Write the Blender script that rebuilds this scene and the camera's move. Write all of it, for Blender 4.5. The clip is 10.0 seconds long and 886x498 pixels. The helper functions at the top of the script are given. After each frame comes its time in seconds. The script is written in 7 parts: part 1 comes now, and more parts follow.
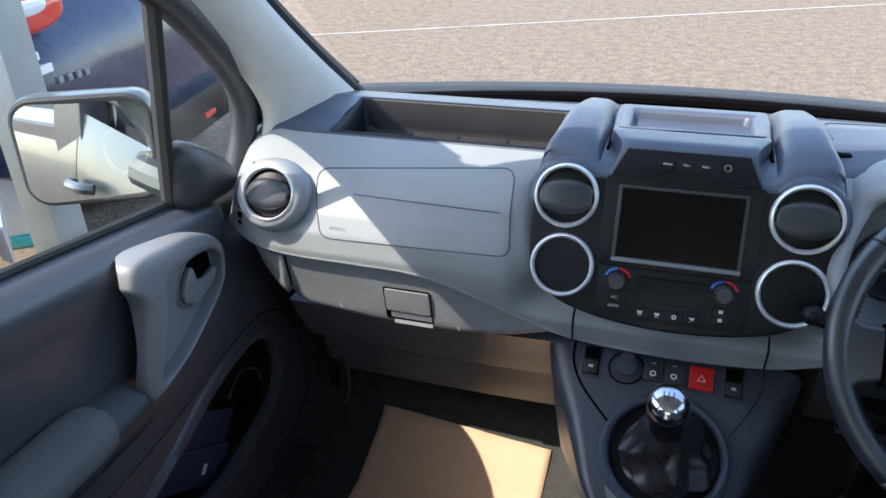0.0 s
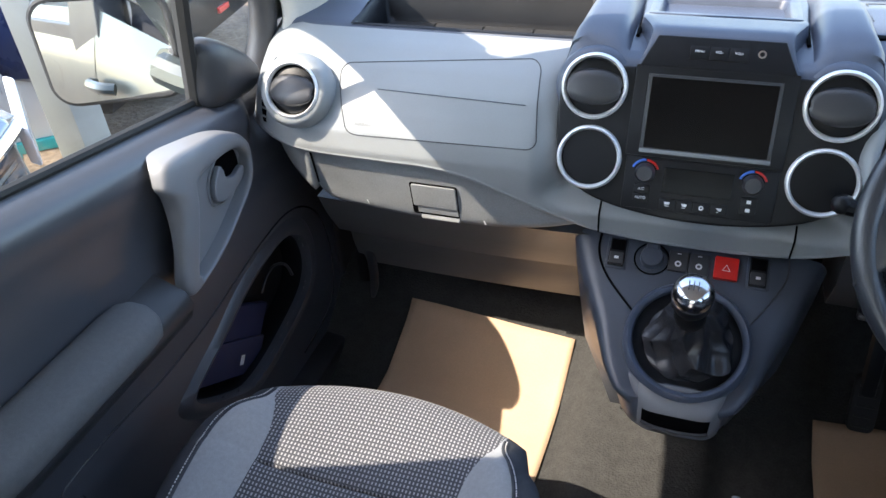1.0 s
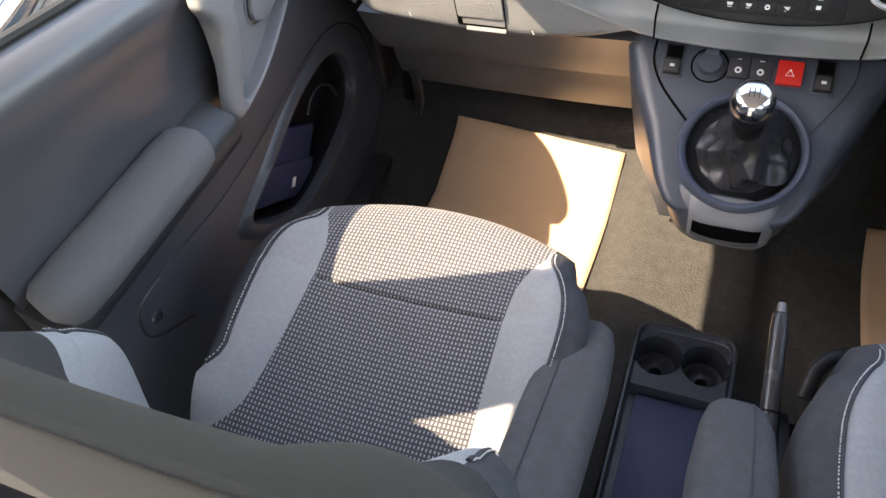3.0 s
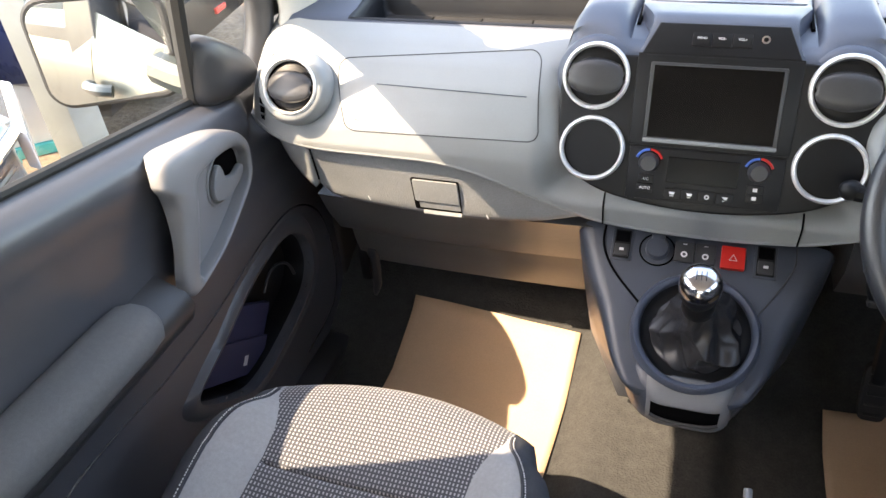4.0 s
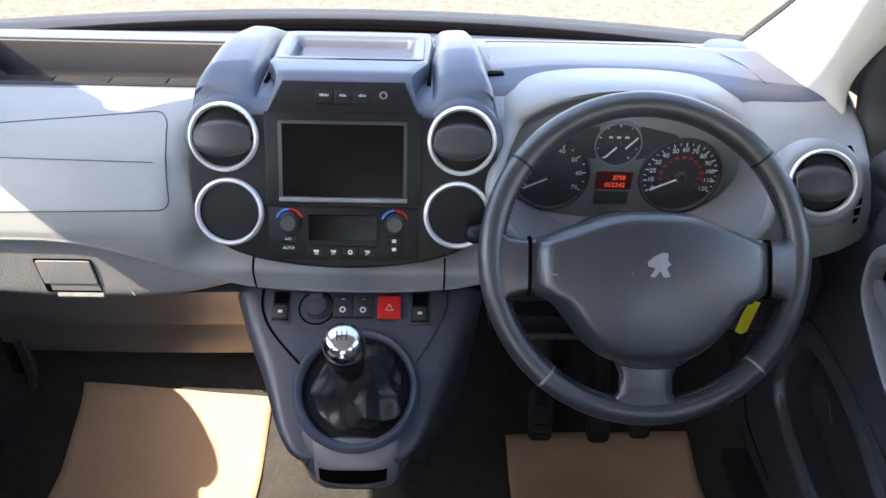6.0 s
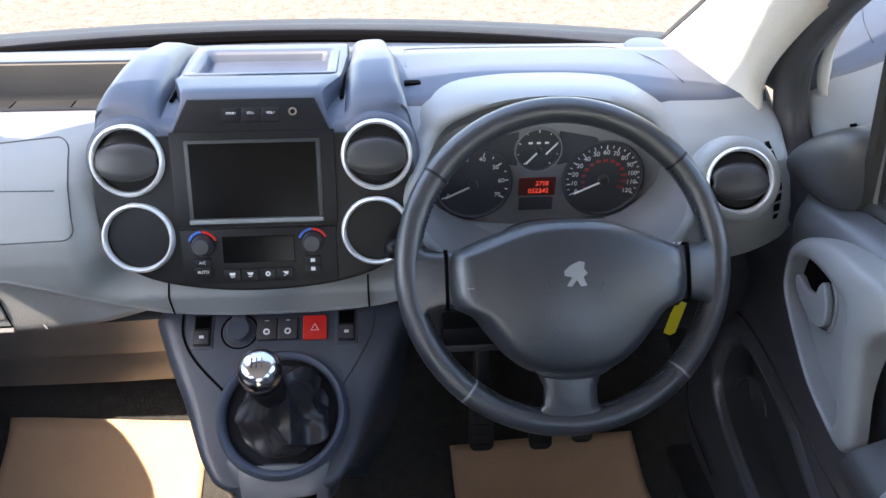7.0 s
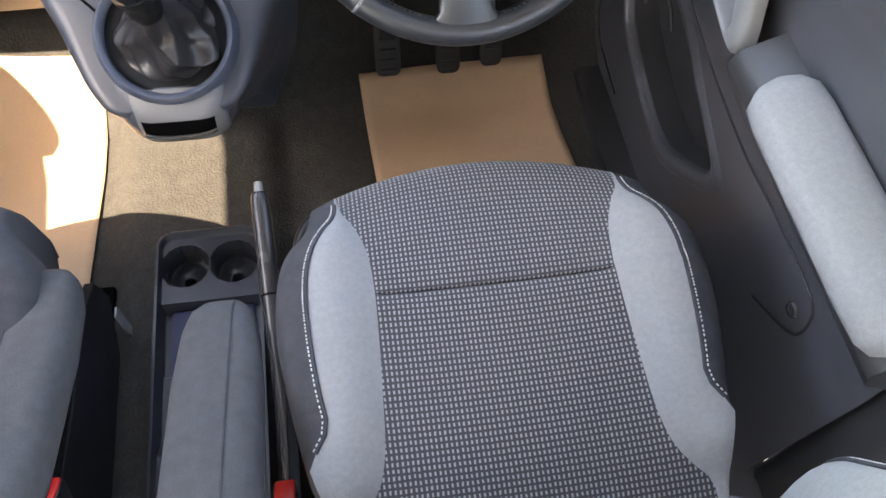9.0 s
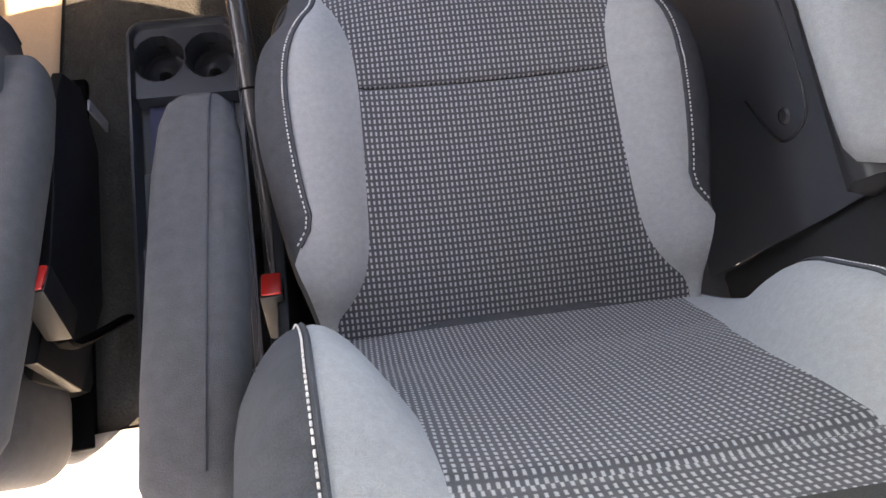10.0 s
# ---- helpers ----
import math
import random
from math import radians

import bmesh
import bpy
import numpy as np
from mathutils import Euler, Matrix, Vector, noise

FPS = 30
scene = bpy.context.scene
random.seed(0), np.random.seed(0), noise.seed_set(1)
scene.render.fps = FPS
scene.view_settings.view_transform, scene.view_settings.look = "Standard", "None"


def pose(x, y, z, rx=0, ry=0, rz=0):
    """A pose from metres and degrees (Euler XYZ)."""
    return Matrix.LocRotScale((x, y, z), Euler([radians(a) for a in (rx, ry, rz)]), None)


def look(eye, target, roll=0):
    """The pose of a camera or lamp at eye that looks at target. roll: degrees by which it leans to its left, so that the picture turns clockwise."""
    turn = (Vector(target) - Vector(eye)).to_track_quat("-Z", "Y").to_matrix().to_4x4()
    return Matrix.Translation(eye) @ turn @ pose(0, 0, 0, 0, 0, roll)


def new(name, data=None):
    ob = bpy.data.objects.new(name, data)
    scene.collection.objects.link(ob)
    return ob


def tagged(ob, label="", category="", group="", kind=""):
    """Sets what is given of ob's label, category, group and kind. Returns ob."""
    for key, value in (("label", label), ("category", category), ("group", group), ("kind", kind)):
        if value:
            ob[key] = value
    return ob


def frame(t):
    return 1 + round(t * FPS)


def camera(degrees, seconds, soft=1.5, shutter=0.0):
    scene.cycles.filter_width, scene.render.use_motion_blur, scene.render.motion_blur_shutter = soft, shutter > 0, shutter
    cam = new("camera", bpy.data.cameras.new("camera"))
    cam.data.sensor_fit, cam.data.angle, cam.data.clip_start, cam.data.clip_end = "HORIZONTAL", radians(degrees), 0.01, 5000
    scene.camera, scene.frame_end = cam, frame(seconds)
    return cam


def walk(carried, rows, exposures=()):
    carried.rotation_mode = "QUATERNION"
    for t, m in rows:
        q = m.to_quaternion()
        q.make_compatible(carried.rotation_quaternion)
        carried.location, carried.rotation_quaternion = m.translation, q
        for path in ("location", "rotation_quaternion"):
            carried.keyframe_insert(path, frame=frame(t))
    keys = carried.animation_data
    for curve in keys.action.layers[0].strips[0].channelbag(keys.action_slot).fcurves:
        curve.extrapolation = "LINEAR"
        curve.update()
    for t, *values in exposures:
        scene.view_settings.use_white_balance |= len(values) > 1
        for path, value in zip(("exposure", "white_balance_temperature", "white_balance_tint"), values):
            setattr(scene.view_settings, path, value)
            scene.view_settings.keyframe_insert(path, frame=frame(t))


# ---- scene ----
cam = camera(61.9, 10.0)
PATH = [
    (0, (-0.0189, 0.0105, 1.5992), (-0.6227, 1.7567, 0.6006), -2.0),
    (0.5, (-0.0105, 0.0179, 1.6065), (-0.6394, 1.6853, 0.4966), -3.8),
    (1, (-0.0263, -0.0011, 1.6023), (-0.6437, 1.574, 0.358), -4.1),
    (1.5, (-0.0199, -0.0011, 1.6128), (-0.6458, 1.3786, 0.1586), -6.5),
    (1.8, (-0.0315, 0.0011, 1.6034), (-0.6437, 1.2873, 0.0599), -7.2),
    (2, (-0.0147, -0.0084, 1.6023), (-0.6521, 1.197, 0.0053), -8.7),
    (2.2, (-0.0252, -0.0011, 1.5992), (-0.6468, 1.1424, -0.0483), -9.8),
    (3.3, (-0.0305, -0.0021, 1.596), (-0.7098, 1.26, 0.062), -10.3),
    (3.5, (-0.0294, -0.0011, 1.596), (-0.7256, 1.3324, 0.1302), -9.7),
    (4, (-0.0305, 0.0063, 1.5918), (-0.6531, 1.575, 0.3423), -5.4),
    (4.5, (-0.0368, 0.0179, 1.575), (-0.3528, 1.7441, 0.421), 0.8),
    (5, (-0.0095, 0.0284, 1.5781), (-0.1858, 1.764, 0.4084), 2.2),
    (5.5, (0.0609, 0.0662, 1.5865), (0.0378, 1.805, 0.4095), 2.6),
    (6, (0.1124, 0.0882, 1.5886), (0.1565, 1.8281, 0.4137), 1.7),
    (7.3, (0.1943, 0.1187, 1.5949), (0.3455, 1.8522, 0.4189), 0.4),
    (7.5, (0.2048, 0.1187, 1.5949), (0.3476, 1.8134, 0.3622), -0.0),
    (8, (0.2173, 0.1166, 1.5771), (0.3832, 1.5949, 0.0955), 0.3),
    (8.5, (0.2237, 0.1124, 1.5561), (0.4683, 1.3702, -0.1071), 3.4),
    (9, (0.2237, 0.0935, 1.5435), (0.4788, 1.1057, -0.2783), 6.1),
    (9.5, (0.2226, 0.0893, 1.532), (0.4484, 0.651, -0.4788), 13.5),
    (10, (0.2237, 0.0861, 1.5246), (0.461, 0.6038, -0.4967), 17.0),
]
EXPOSURES = [(0.0, 2.33, 6650, 10), (0.5, 2.63, 6750, 10), (1.0, 2.9, 7000, 11), (1.5, 3.42, 7600, 12), (2.0, 3.82, 8300, 15), (3.0, 3.7, 9050, 16), (3.5, 3.51, 9150, 16), (4.0, 3.54, 8900, 15), (4.5, 3.14, 8000, 16), (5.5, 3.19, 7550, 16), (7.3, 3.28, 7450, 15), (7.6, 3.66, 7700, 14), (8.0, 4.54, 8000, 12), (8.5, 4.66, 8650, 13), (9.0, 4.44, 9450, 16), (9.5, 4.39, 10050, 20), (10.0, 4.06, 10200, 21)]
walk(cam, [(t, look(eye, target, roll)) for t, eye, target, roll in PATH], EXPOSURES)

# ---- light ----
SUN_DIR = Vector((-0.495, -0.37, 0.79)).normalized()
world = bpy.data.worlds.new("world")
scene.world = world
world.use_nodes = True
wn = world.node_tree
sky = wn.nodes.new("ShaderNodeTexSky")
sky.sky_type = "NISHITA"
sky.sun_disc = False
sky.sun_elevation = math.asin(SUN_DIR.z)
sky.sun_rotation = math.atan2(SUN_DIR.x, SUN_DIR.y)
wn.links.new(sky.outputs[0], wn.nodes["Background"].inputs[0])
wn.nodes["Background"].inputs[1].default_value = 0.15
sun_data = bpy.data.lights.new("sun", "SUN")
sun_data.energy, sun_data.angle, sun_data.color = 1.5, radians(0.5), (1.0, 0.93, 0.83)
sun = new("sun", sun_data)
sun.matrix_world = look((0, 0, 20), Vector((0, 0, 20)) - SUN_DIR)


# ---- materials ----
def mat(name, rgb, rough=0.5, metal=0.0, grain=0.0, grain_size=0.001, vary=0.08, vary_size=0.08, coat=0.0, spec=0.5, per_object=0.0):
    """Procedural surface: base colour with two scales of variation, roughness wear and fine relief."""
    m = bpy.data.materials.new(name)
    m.use_nodes = True
    n, l = m.node_tree.nodes, m.node_tree.links
    b = n["Principled BSDF"]
    b.inputs["Metallic"].default_value = metal
    b.inputs["Coat Weight"].default_value = coat
    b.inputs["Specular IOR Level"].default_value = spec
    co = n.new("ShaderNodeTexCoord")
    big = n.new("ShaderNodeTexNoise")
    big.inputs["Scale"].default_value, big.inputs["Detail"].default_value = 1 / vary_size, 6
    l.new(co.outputs["Object"], big.inputs["Vector"])
    fine = n.new("ShaderNodeTexNoise")
    fine.inputs["Scale"].default_value, fine.inputs["Detail"].default_value = 1 / grain_size, 3
    l.new(co.outputs["Object"], fine.inputs["Vector"])
    ramp = n.new("ShaderNodeMapRange")
    ramp.inputs["From Min"].default_value, ramp.inputs["From Max"].default_value = 0.3, 0.7
    ramp.inputs["To Min"].default_value, ramp.inputs["To Max"].default_value = 1 - vary, 1 + vary
    l.new(big.outputs["Fac"], ramp.inputs["Value"])
    ramp2 = n.new("ShaderNodeMapRange")
    ramp2.inputs["From Min"].default_value, ramp2.inputs["From Max"].default_value = 0.3, 0.7
    ramp2.inputs["To Min"].default_value, ramp2.inputs["To Max"].default_value = 1 - vary, 1 + vary
    l.new(fine.outputs["Fac"], ramp2.inputs["Value"])
    mul = n.new("ShaderNodeMath")
    mul.operation = "MULTIPLY"
    l.new(ramp.outputs[0], mul.inputs[0])
    l.new(ramp2.outputs[0], mul.inputs[1])
    value = mul.outputs[0]
    if per_object:
        info = n.new("ShaderNodeObjectInfo")
        r3 = n.new("ShaderNodeMapRange")
        r3.inputs["To Min"].default_value, r3.inputs["To Max"].default_value = 1 - per_object, 1 + per_object
        l.new(info.outputs["Random"], r3.inputs["Value"])
        mul3 = n.new("ShaderNodeMath")
        mul3.operation = "MULTIPLY"
        l.new(value, mul3.inputs[0])
        l.new(r3.outputs[0], mul3.inputs[1])
        value = mul3.outputs[0]
    sc = n.new("ShaderNodeVectorMath")
    sc.operation = "SCALE"
    sc.inputs[0].default_value = rgb
    l.new(value, sc.inputs["Scale"])
    l.new(sc.outputs[0], b.inputs["Base Color"])
    rr = n.new("ShaderNodeMapRange")
    rr.inputs["From Min"].default_value, rr.inputs["From Max"].default_value = 0.3, 0.7
    rr.inputs["To Min"].default_value, rr.inputs["To Max"].default_value = max(0.02, rough * 0.93), min(1, rough * 1.07)
    l.new(big.outputs["Fac"], rr.inputs["Value"])
    l.new(rr.outputs[0], b.inputs["Roughness"])
    if grain:
        bump = n.new("ShaderNodeBump")
        bump.inputs["Strength"].default_value = 0.6
        bump.inputs["Distance"].default_value = grain
        l.new(fine.outputs["Fac"], bump.inputs["Height"])
        l.new(bump.outputs[0], b.inputs["Normal"])
    return m


def pattern_fabric(name, dark, light, pitch_u, pitch_v):
    """Dark cloth with rows of small pale woven dashes, laid out by the cover's own cloth coordinates in metres."""
    m = bpy.data.materials.new(name)
    m.use_nodes = True
    n, l = m.node_tree.nodes, m.node_tree.links
    b = n["Principled BSDF"]
    b.inputs["Roughness"].default_value = 0.9
    b.inputs["Sheen Weight"].default_value = 0.15
    b.inputs["Specular IOR Level"].default_value = 0.2
    uv = n.new("ShaderNodeUVMap")
    wob = n.new("ShaderNodeTexNoise")
    wob.inputs["Scale"].default_value = 140
    l.new(uv.outputs[0], wob.inputs["Vector"])
    sep = n.new("ShaderNodeSeparateXYZ")
    l.new(uv.outputs[0], sep.inputs[0])

    def op(kind, a, c=None):
        q = n.new("ShaderNodeMath")
        q.operation = kind
        for i, v in enumerate((a, c)):
            if v is None:
                continue
            if hasattr(v, "is_linked"):
                l.new(v, q.inputs[i])
            else:
                q.inputs[i].default_value = v
        return q.outputs[0]

    def dash(axis, pitch, fill):
        wobble = op("MULTIPLY", op("SUBTRACT", wob.outputs["Fac"], 0.5), 0.30)
        f = op("FRACT", op("ADD", op("DIVIDE", sep.outputs[axis], pitch), wobble))
        d = op("ABSOLUTE", op("SUBTRACT", f, 0.5))
        r = n.new("ShaderNodeMapRange")
        r.interpolation_type = "SMOOTHSTEP"
        r.inputs["From Min"].default_value, r.inputs["From Max"].default_value = fill / 2 - 0.10, fill / 2 + 0.10
        r.inputs["To Min"].default_value, r.inputs["To Max"].default_value = 1, 0
        l.new(d, r.inputs["Value"])
        return r.outputs[0]

    mask = op("MULTIPLY", dash(0, pitch_u, 0.40), dash(1, pitch_v, 0.58))
    thread = n.new("ShaderNodeTexNoise")
    thread.inputs["Scale"].default_value, thread.inputs["Detail"].default_value = 900, 3
    l.new(uv.outputs[0], thread.inputs["Vector"])
    tr = n.new("ShaderNodeMapRange")
    tr.inputs["To Min"].default_value, tr.inputs["To Max"].default_value = 0.55, 1.35
    l.new(thread.outputs["Fac"], tr.inputs["Value"])
    mix = n.new("ShaderNodeMix")
    mix.data_type = "RGBA"
    mix.inputs["A"].default_value, mix.inputs["B"].default_value = (*dark, 1), (*light, 1)
    l.new(mask, mix.inputs["Factor"])
    sc = n.new("ShaderNodeVectorMath")
    sc.operation = "SCALE"
    l.new(mix.outputs["Result"], sc.inputs[0])
    l.new(tr.outputs[0], sc.inputs["Scale"])
    l.new(sc.outputs[0], b.inputs["Base Color"])
    bump = n.new("ShaderNodeBump")
    bump.inputs["Strength"].default_value, bump.inputs["Distance"].default_value = 0.5, 0.0008
    l.new(op("ADD", mask, op("MULTIPLY", thread.outputs["Fac"], 0.5)), bump.inputs["Height"])
    l.new(bump.outputs[0], b.inputs["Normal"])
    return m


def glass_pane(name, tint, gloss=0.05):
    m = bpy.data.materials.new(name)
    m.use_nodes = True
    n, l = m.node_tree.nodes, m.node_tree.links
    n.remove(n["Principled BSDF"])
    clear = n.new("ShaderNodeBsdfTransparent")
    clear.inputs[0].default_value = (*tint, 1)
    shine = n.new("ShaderNodeBsdfGlossy")
    shine.inputs["Roughness"].default_value = 0.02
    fr = n.new("ShaderNodeFresnel")
    fr.inputs[0].default_value = 1.45
    mx = n.new("ShaderNodeMixShader")
    l.new(fr.outputs[0], mx.inputs[0])
    l.new(clear.outputs[0], mx.inputs[1])
    l.new(shine.outputs[0], mx.inputs[2])
    l.new(mx.outputs[0], n["Material Output"].inputs[0])
    return m


def glow(name, rgb, strength):
    m = bpy.data.materials.new(name)
    m.use_nodes = True
    b = m.node_tree.nodes["Principled BSDF"]
    b.inputs["Base Color"].default_value = (*rgb, 1)
    b.inputs["Emission Color"].default_value = (*rgb, 1)
    b.inputs["Emission Strength"].default_value = strength
    return m


M_DARK = mat("charcoal_plastic", (0.038, 0.039, 0.043), 0.40, grain=0.0004, grain_size=0.0012, vary=0.1)
M_DECK = mat("slate_dash_plastic", (0.064, 0.079, 0.112), 0.40, grain=0.0003, grain_size=0.0012, vary=0.08)
M_GREY = mat("pale_grey_plastic", (0.248, 0.263, 0.267), 0.45, grain=0.0002, grain_size=0.0012, vary=0.04)
M_CLUSTER = mat("cluster_grey_plastic", (0.20, 0.203, 0.21), 0.5, grain=0.0002, vary=0.06)
M_NOSE = mat("mid_grey_console_plastic", (0.165, 0.171, 0.182), 0.42, grain=0.0002, grain_size=0.0012, vary=0.04)
M_LEDGE = mat("grained_ledge_plastic", (0.095, 0.096, 0.098), 0.34, grain=0.0012, grain_size=0.0022, vary=0.08)
M_DIAL = mat("dial_face", (0.046, 0.049, 0.055), 0.45, vary=0.06)
M_GLOVE = mat("grained_grey_plastic", (0.21, 0.22, 0.225), 0.5, grain=0.0016, grain_size=0.0022, vary=0.1)
M_CONSOLE = mat("console_plastic", (0.052, 0.062, 0.082), 0.36, grain=0.0003, grain_size=0.0012, vary=0.08)
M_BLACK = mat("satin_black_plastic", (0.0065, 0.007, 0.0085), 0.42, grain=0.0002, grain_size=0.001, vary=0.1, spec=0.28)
M_GLOSS = mat("black_screen_glass", (0.002, 0.002, 0.0025), 0.2, vary=0.05, spec=0.15)
# near-black for joints and dark parts, also painted shade in hollows
M_VOID = mat("matt_black_and_shade", (0.002, 0.002, 0.0025), 0.8, vary=0.1, spec=0.04)
M_SILVER = mat("satin_silver_trim", (0.82, 0.82, 0.82), 0.42, metal=0.55, vary=0.03)
M_CHROME = mat("polished_chrome", (0.80, 0.80, 0.80), 0.06, metal=1.0, vary=0.02)
M_KNOB = mat("brushed_chrome", (0.58, 0.58, 0.60), 0.16, metal=1.0, vary=0.04)
M_GRIP = mat("worn_satin_grip", (0.035, 0.036, 0.040), 0.26, grain=0.0002, vary=0.1)
M_DOOR = mat("charcoal_door_plastic", (0.063, 0.067, 0.079), 0.34, grain=0.0003, grain_size=0.0012, vary=0.06, spec=0.7)
M_HANDLE = mat("silver_grey_handle_plastic", (0.215, 0.22, 0.232), 0.38, grain=0.0001, vary=0.03)
M_RUBBER = mat("black_rubber_seal", (0.018, 0.018, 0.018), 0.7, vary=0.15)
M_LEATHER = mat("black_leather", (0.028, 0.028, 0.031), 0.22, grain=0.0006, grain_size=0.0016, vary=0.12)
M_WHEEL = mat("wheel_leather", (0.028, 0.031, 0.037), 0.30, grain=0.0006, grain_size=0.0016, vary=0.08, spec=0.85)
M_TRAY = mat("dark_slate_tray_plastic", (0.026, 0.030, 0.040), 0.4, grain=0.0003, grain_size=0.0012, vary=0.08)
M_CARPET = mat("charcoal_carpet", (0.052, 0.0515, 0.050), 0.95, grain=0.004, grain_size=0.004, vary=0.14, vary_size=0.02, spec=0.1)
M_PAPER = mat("brown_kraft_paper", (0.60, 0.42, 0.285), 0.75, grain=0.0004, grain_size=0.003, vary=0.04, spec=0.2)
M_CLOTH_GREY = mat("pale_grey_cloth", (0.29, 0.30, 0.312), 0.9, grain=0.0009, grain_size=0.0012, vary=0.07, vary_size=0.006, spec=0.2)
M_CLOTH_DARK = mat("charcoal_cloth", (0.058, 0.062, 0.071), 0.9, grain=0.0009, grain_size=0.0012, vary=0.14, vary_size=0.015, spec=0.2)
M_UPPER = mat("dark_upper_cloth", (0.042, 0.043, 0.044), 0.9, grain=0.0009, grain_size=0.0012, vary=0.1, vary_size=0.01, spec=0.2)
M_ARM = mat("armrest_cloth", (0.082, 0.085, 0.092), 0.92, grain=0.0009, grain_size=0.0012, vary=0.12, vary_size=0.015, spec=0.2)
M_PATTERN = pattern_fabric("dashed_seat_cloth", (0.062, 0.064, 0.074), (0.36, 0.36, 0.37), 0.0055, 0.0069)
# darker copy of the pale grey cloth, shade included in its colour
M_PAD_SHADED = mat("mid_grey_shaded_cloth", (0.14, 0.144, 0.148), 0.9, grain=0.0009, grain_size=0.0012, vary=0.06, vary_size=0.006, spec=0.2)
M_STITCH = mat("white_stitching", (0.62, 0.61, 0.60), 0.8, vary=0.1)
M_RED = mat("red_plastic", (0.60, 0.022, 0.018), 0.35, vary=0.06)
M_YELLOW = mat("yellow_tag_card", (0.72, 0.60, 0.02), 0.6, vary=0.05)
M_NAVY = mat("navy_booklet_cover", (0.024, 0.030, 0.080), 0.5, grain=0.0004, vary=0.1)
M_WHITE = mat("white_print", (0.75, 0.75, 0.75), 0.6, vary=0.02)
M_BLUE = mat("blue_print", (0.05, 0.16, 0.55), 0.5, vary=0.02)
M_PILLAR = mat("pale_pillar_trim", (0.55, 0.535, 0.50), 0.75, grain=0.0005, grain_size=0.002, vary=0.06, spec=0.2)
M_LINER = mat("grey_headliner", (0.72, 0.71, 0.68), 0.95, grain=0.001, grain_size=0.003, vary=0.06, spec=0.1)
M_LCD = glow("red_display_digits", (1.0, 0.10, 0.06), 0.05)
M_BADGE = mat("satin_badge_metal", (0.30, 0.30, 0.31), 0.4, metal=0.6, vary=0.04)
M_LCDBACK = glow("red_display_ground", (0.05, 0.008, 0.007), 0.02)
M_COWL = mat("weathered_cowl_plastic", (0.022, 0.0215, 0.021), 0.65, grain=0.001, grain_size=0.004, vary=0.25, vary_size=0.05)
M_GLASS = glass_pane("clear_window_glass", (0.93, 0.95, 0.94))
M_MIRROR = mat("mirror_glass", (0.85, 0.86, 0.87), 0.02, metal=1.0, vary=0.01)
M_BODY = mat("silver_green_car_paint", (0.051, 0.063, 0.062), 0.35, metal=0.25, coat=0.4, vary=0.03)
M_TARMAC = mat("sunlit_pale_tarmac", (0.195, 0.153, 0.116), 0.95, grain=0.02, grain_size=0.03, vary=0.22, vary_size=0.09, spec=0.1)
M_ROADWHITE = mat("worn_white_road_paint", (0.37, 0.35, 0.31), 0.9, grain=0.004, grain_size=0.02, vary=0.2, vary_size=0.3)
M_NAVYPAINT = mat("deep_navy_car_paint", (0.010, 0.018, 0.060), 0.28, metal=0.0, coat=0.35, vary=0.05)
M_WHITEPAINT = mat("white_car_paint", (0.74, 0.75, 0.75), 0.25, coat=0.8, vary=0.03)
M_BLUEPAINT = mat("steel_blue_car_paint", (0.12, 0.16, 0.21), 0.25, metal=0.4, coat=1.0, vary=0.03)
M_TINT = mat("dark_tinted_glass", (0.02, 0.024, 0.026), 0.05, vary=0.05)
M_TINTPALE = mat("pale_reflecting_glass", (0.17, 0.20, 0.20), 0.08, vary=0.1)
M_LAMPRED = mat("red_lamp_lens", (0.62, 0.035, 0.03), 0.12, coat=0.6, vary=0.05)
M_LAMPCLEAR = mat("clear_lamp_lens", (0.62, 0.63, 0.66), 0.1, coat=0.6, vary=0.05)
M_POST = mat("pale_grey_painted_post", (0.28, 0.30, 0.29), 0.5, grain=0.0006, vary=0.06)
M_TEAL = mat("teal_plastic", (0.03, 0.42, 0.42), 0.5, vary=0.05)
M_PALEFLOOR = mat("pale_paper_sheet", (0.75, 0.74, 0.72), 0.8, grain=0.0006, grain_size=0.004, vary=0.04)


# ---- builders ----
def thing(name, label, category, at=(0, 0, 0), group="", kind=""):
    ob = tagged(new(name), label, category, group, kind)
    ob.empty_display_size = 0.02
    ob.location = at
    bpy.context.view_layer.update()
    return ob


def base_of(ob):
    m = Matrix.Translation(ob.location)
    return base_of(ob.parent) @ ob.matrix_parent_inverse @ m if ob.parent else m


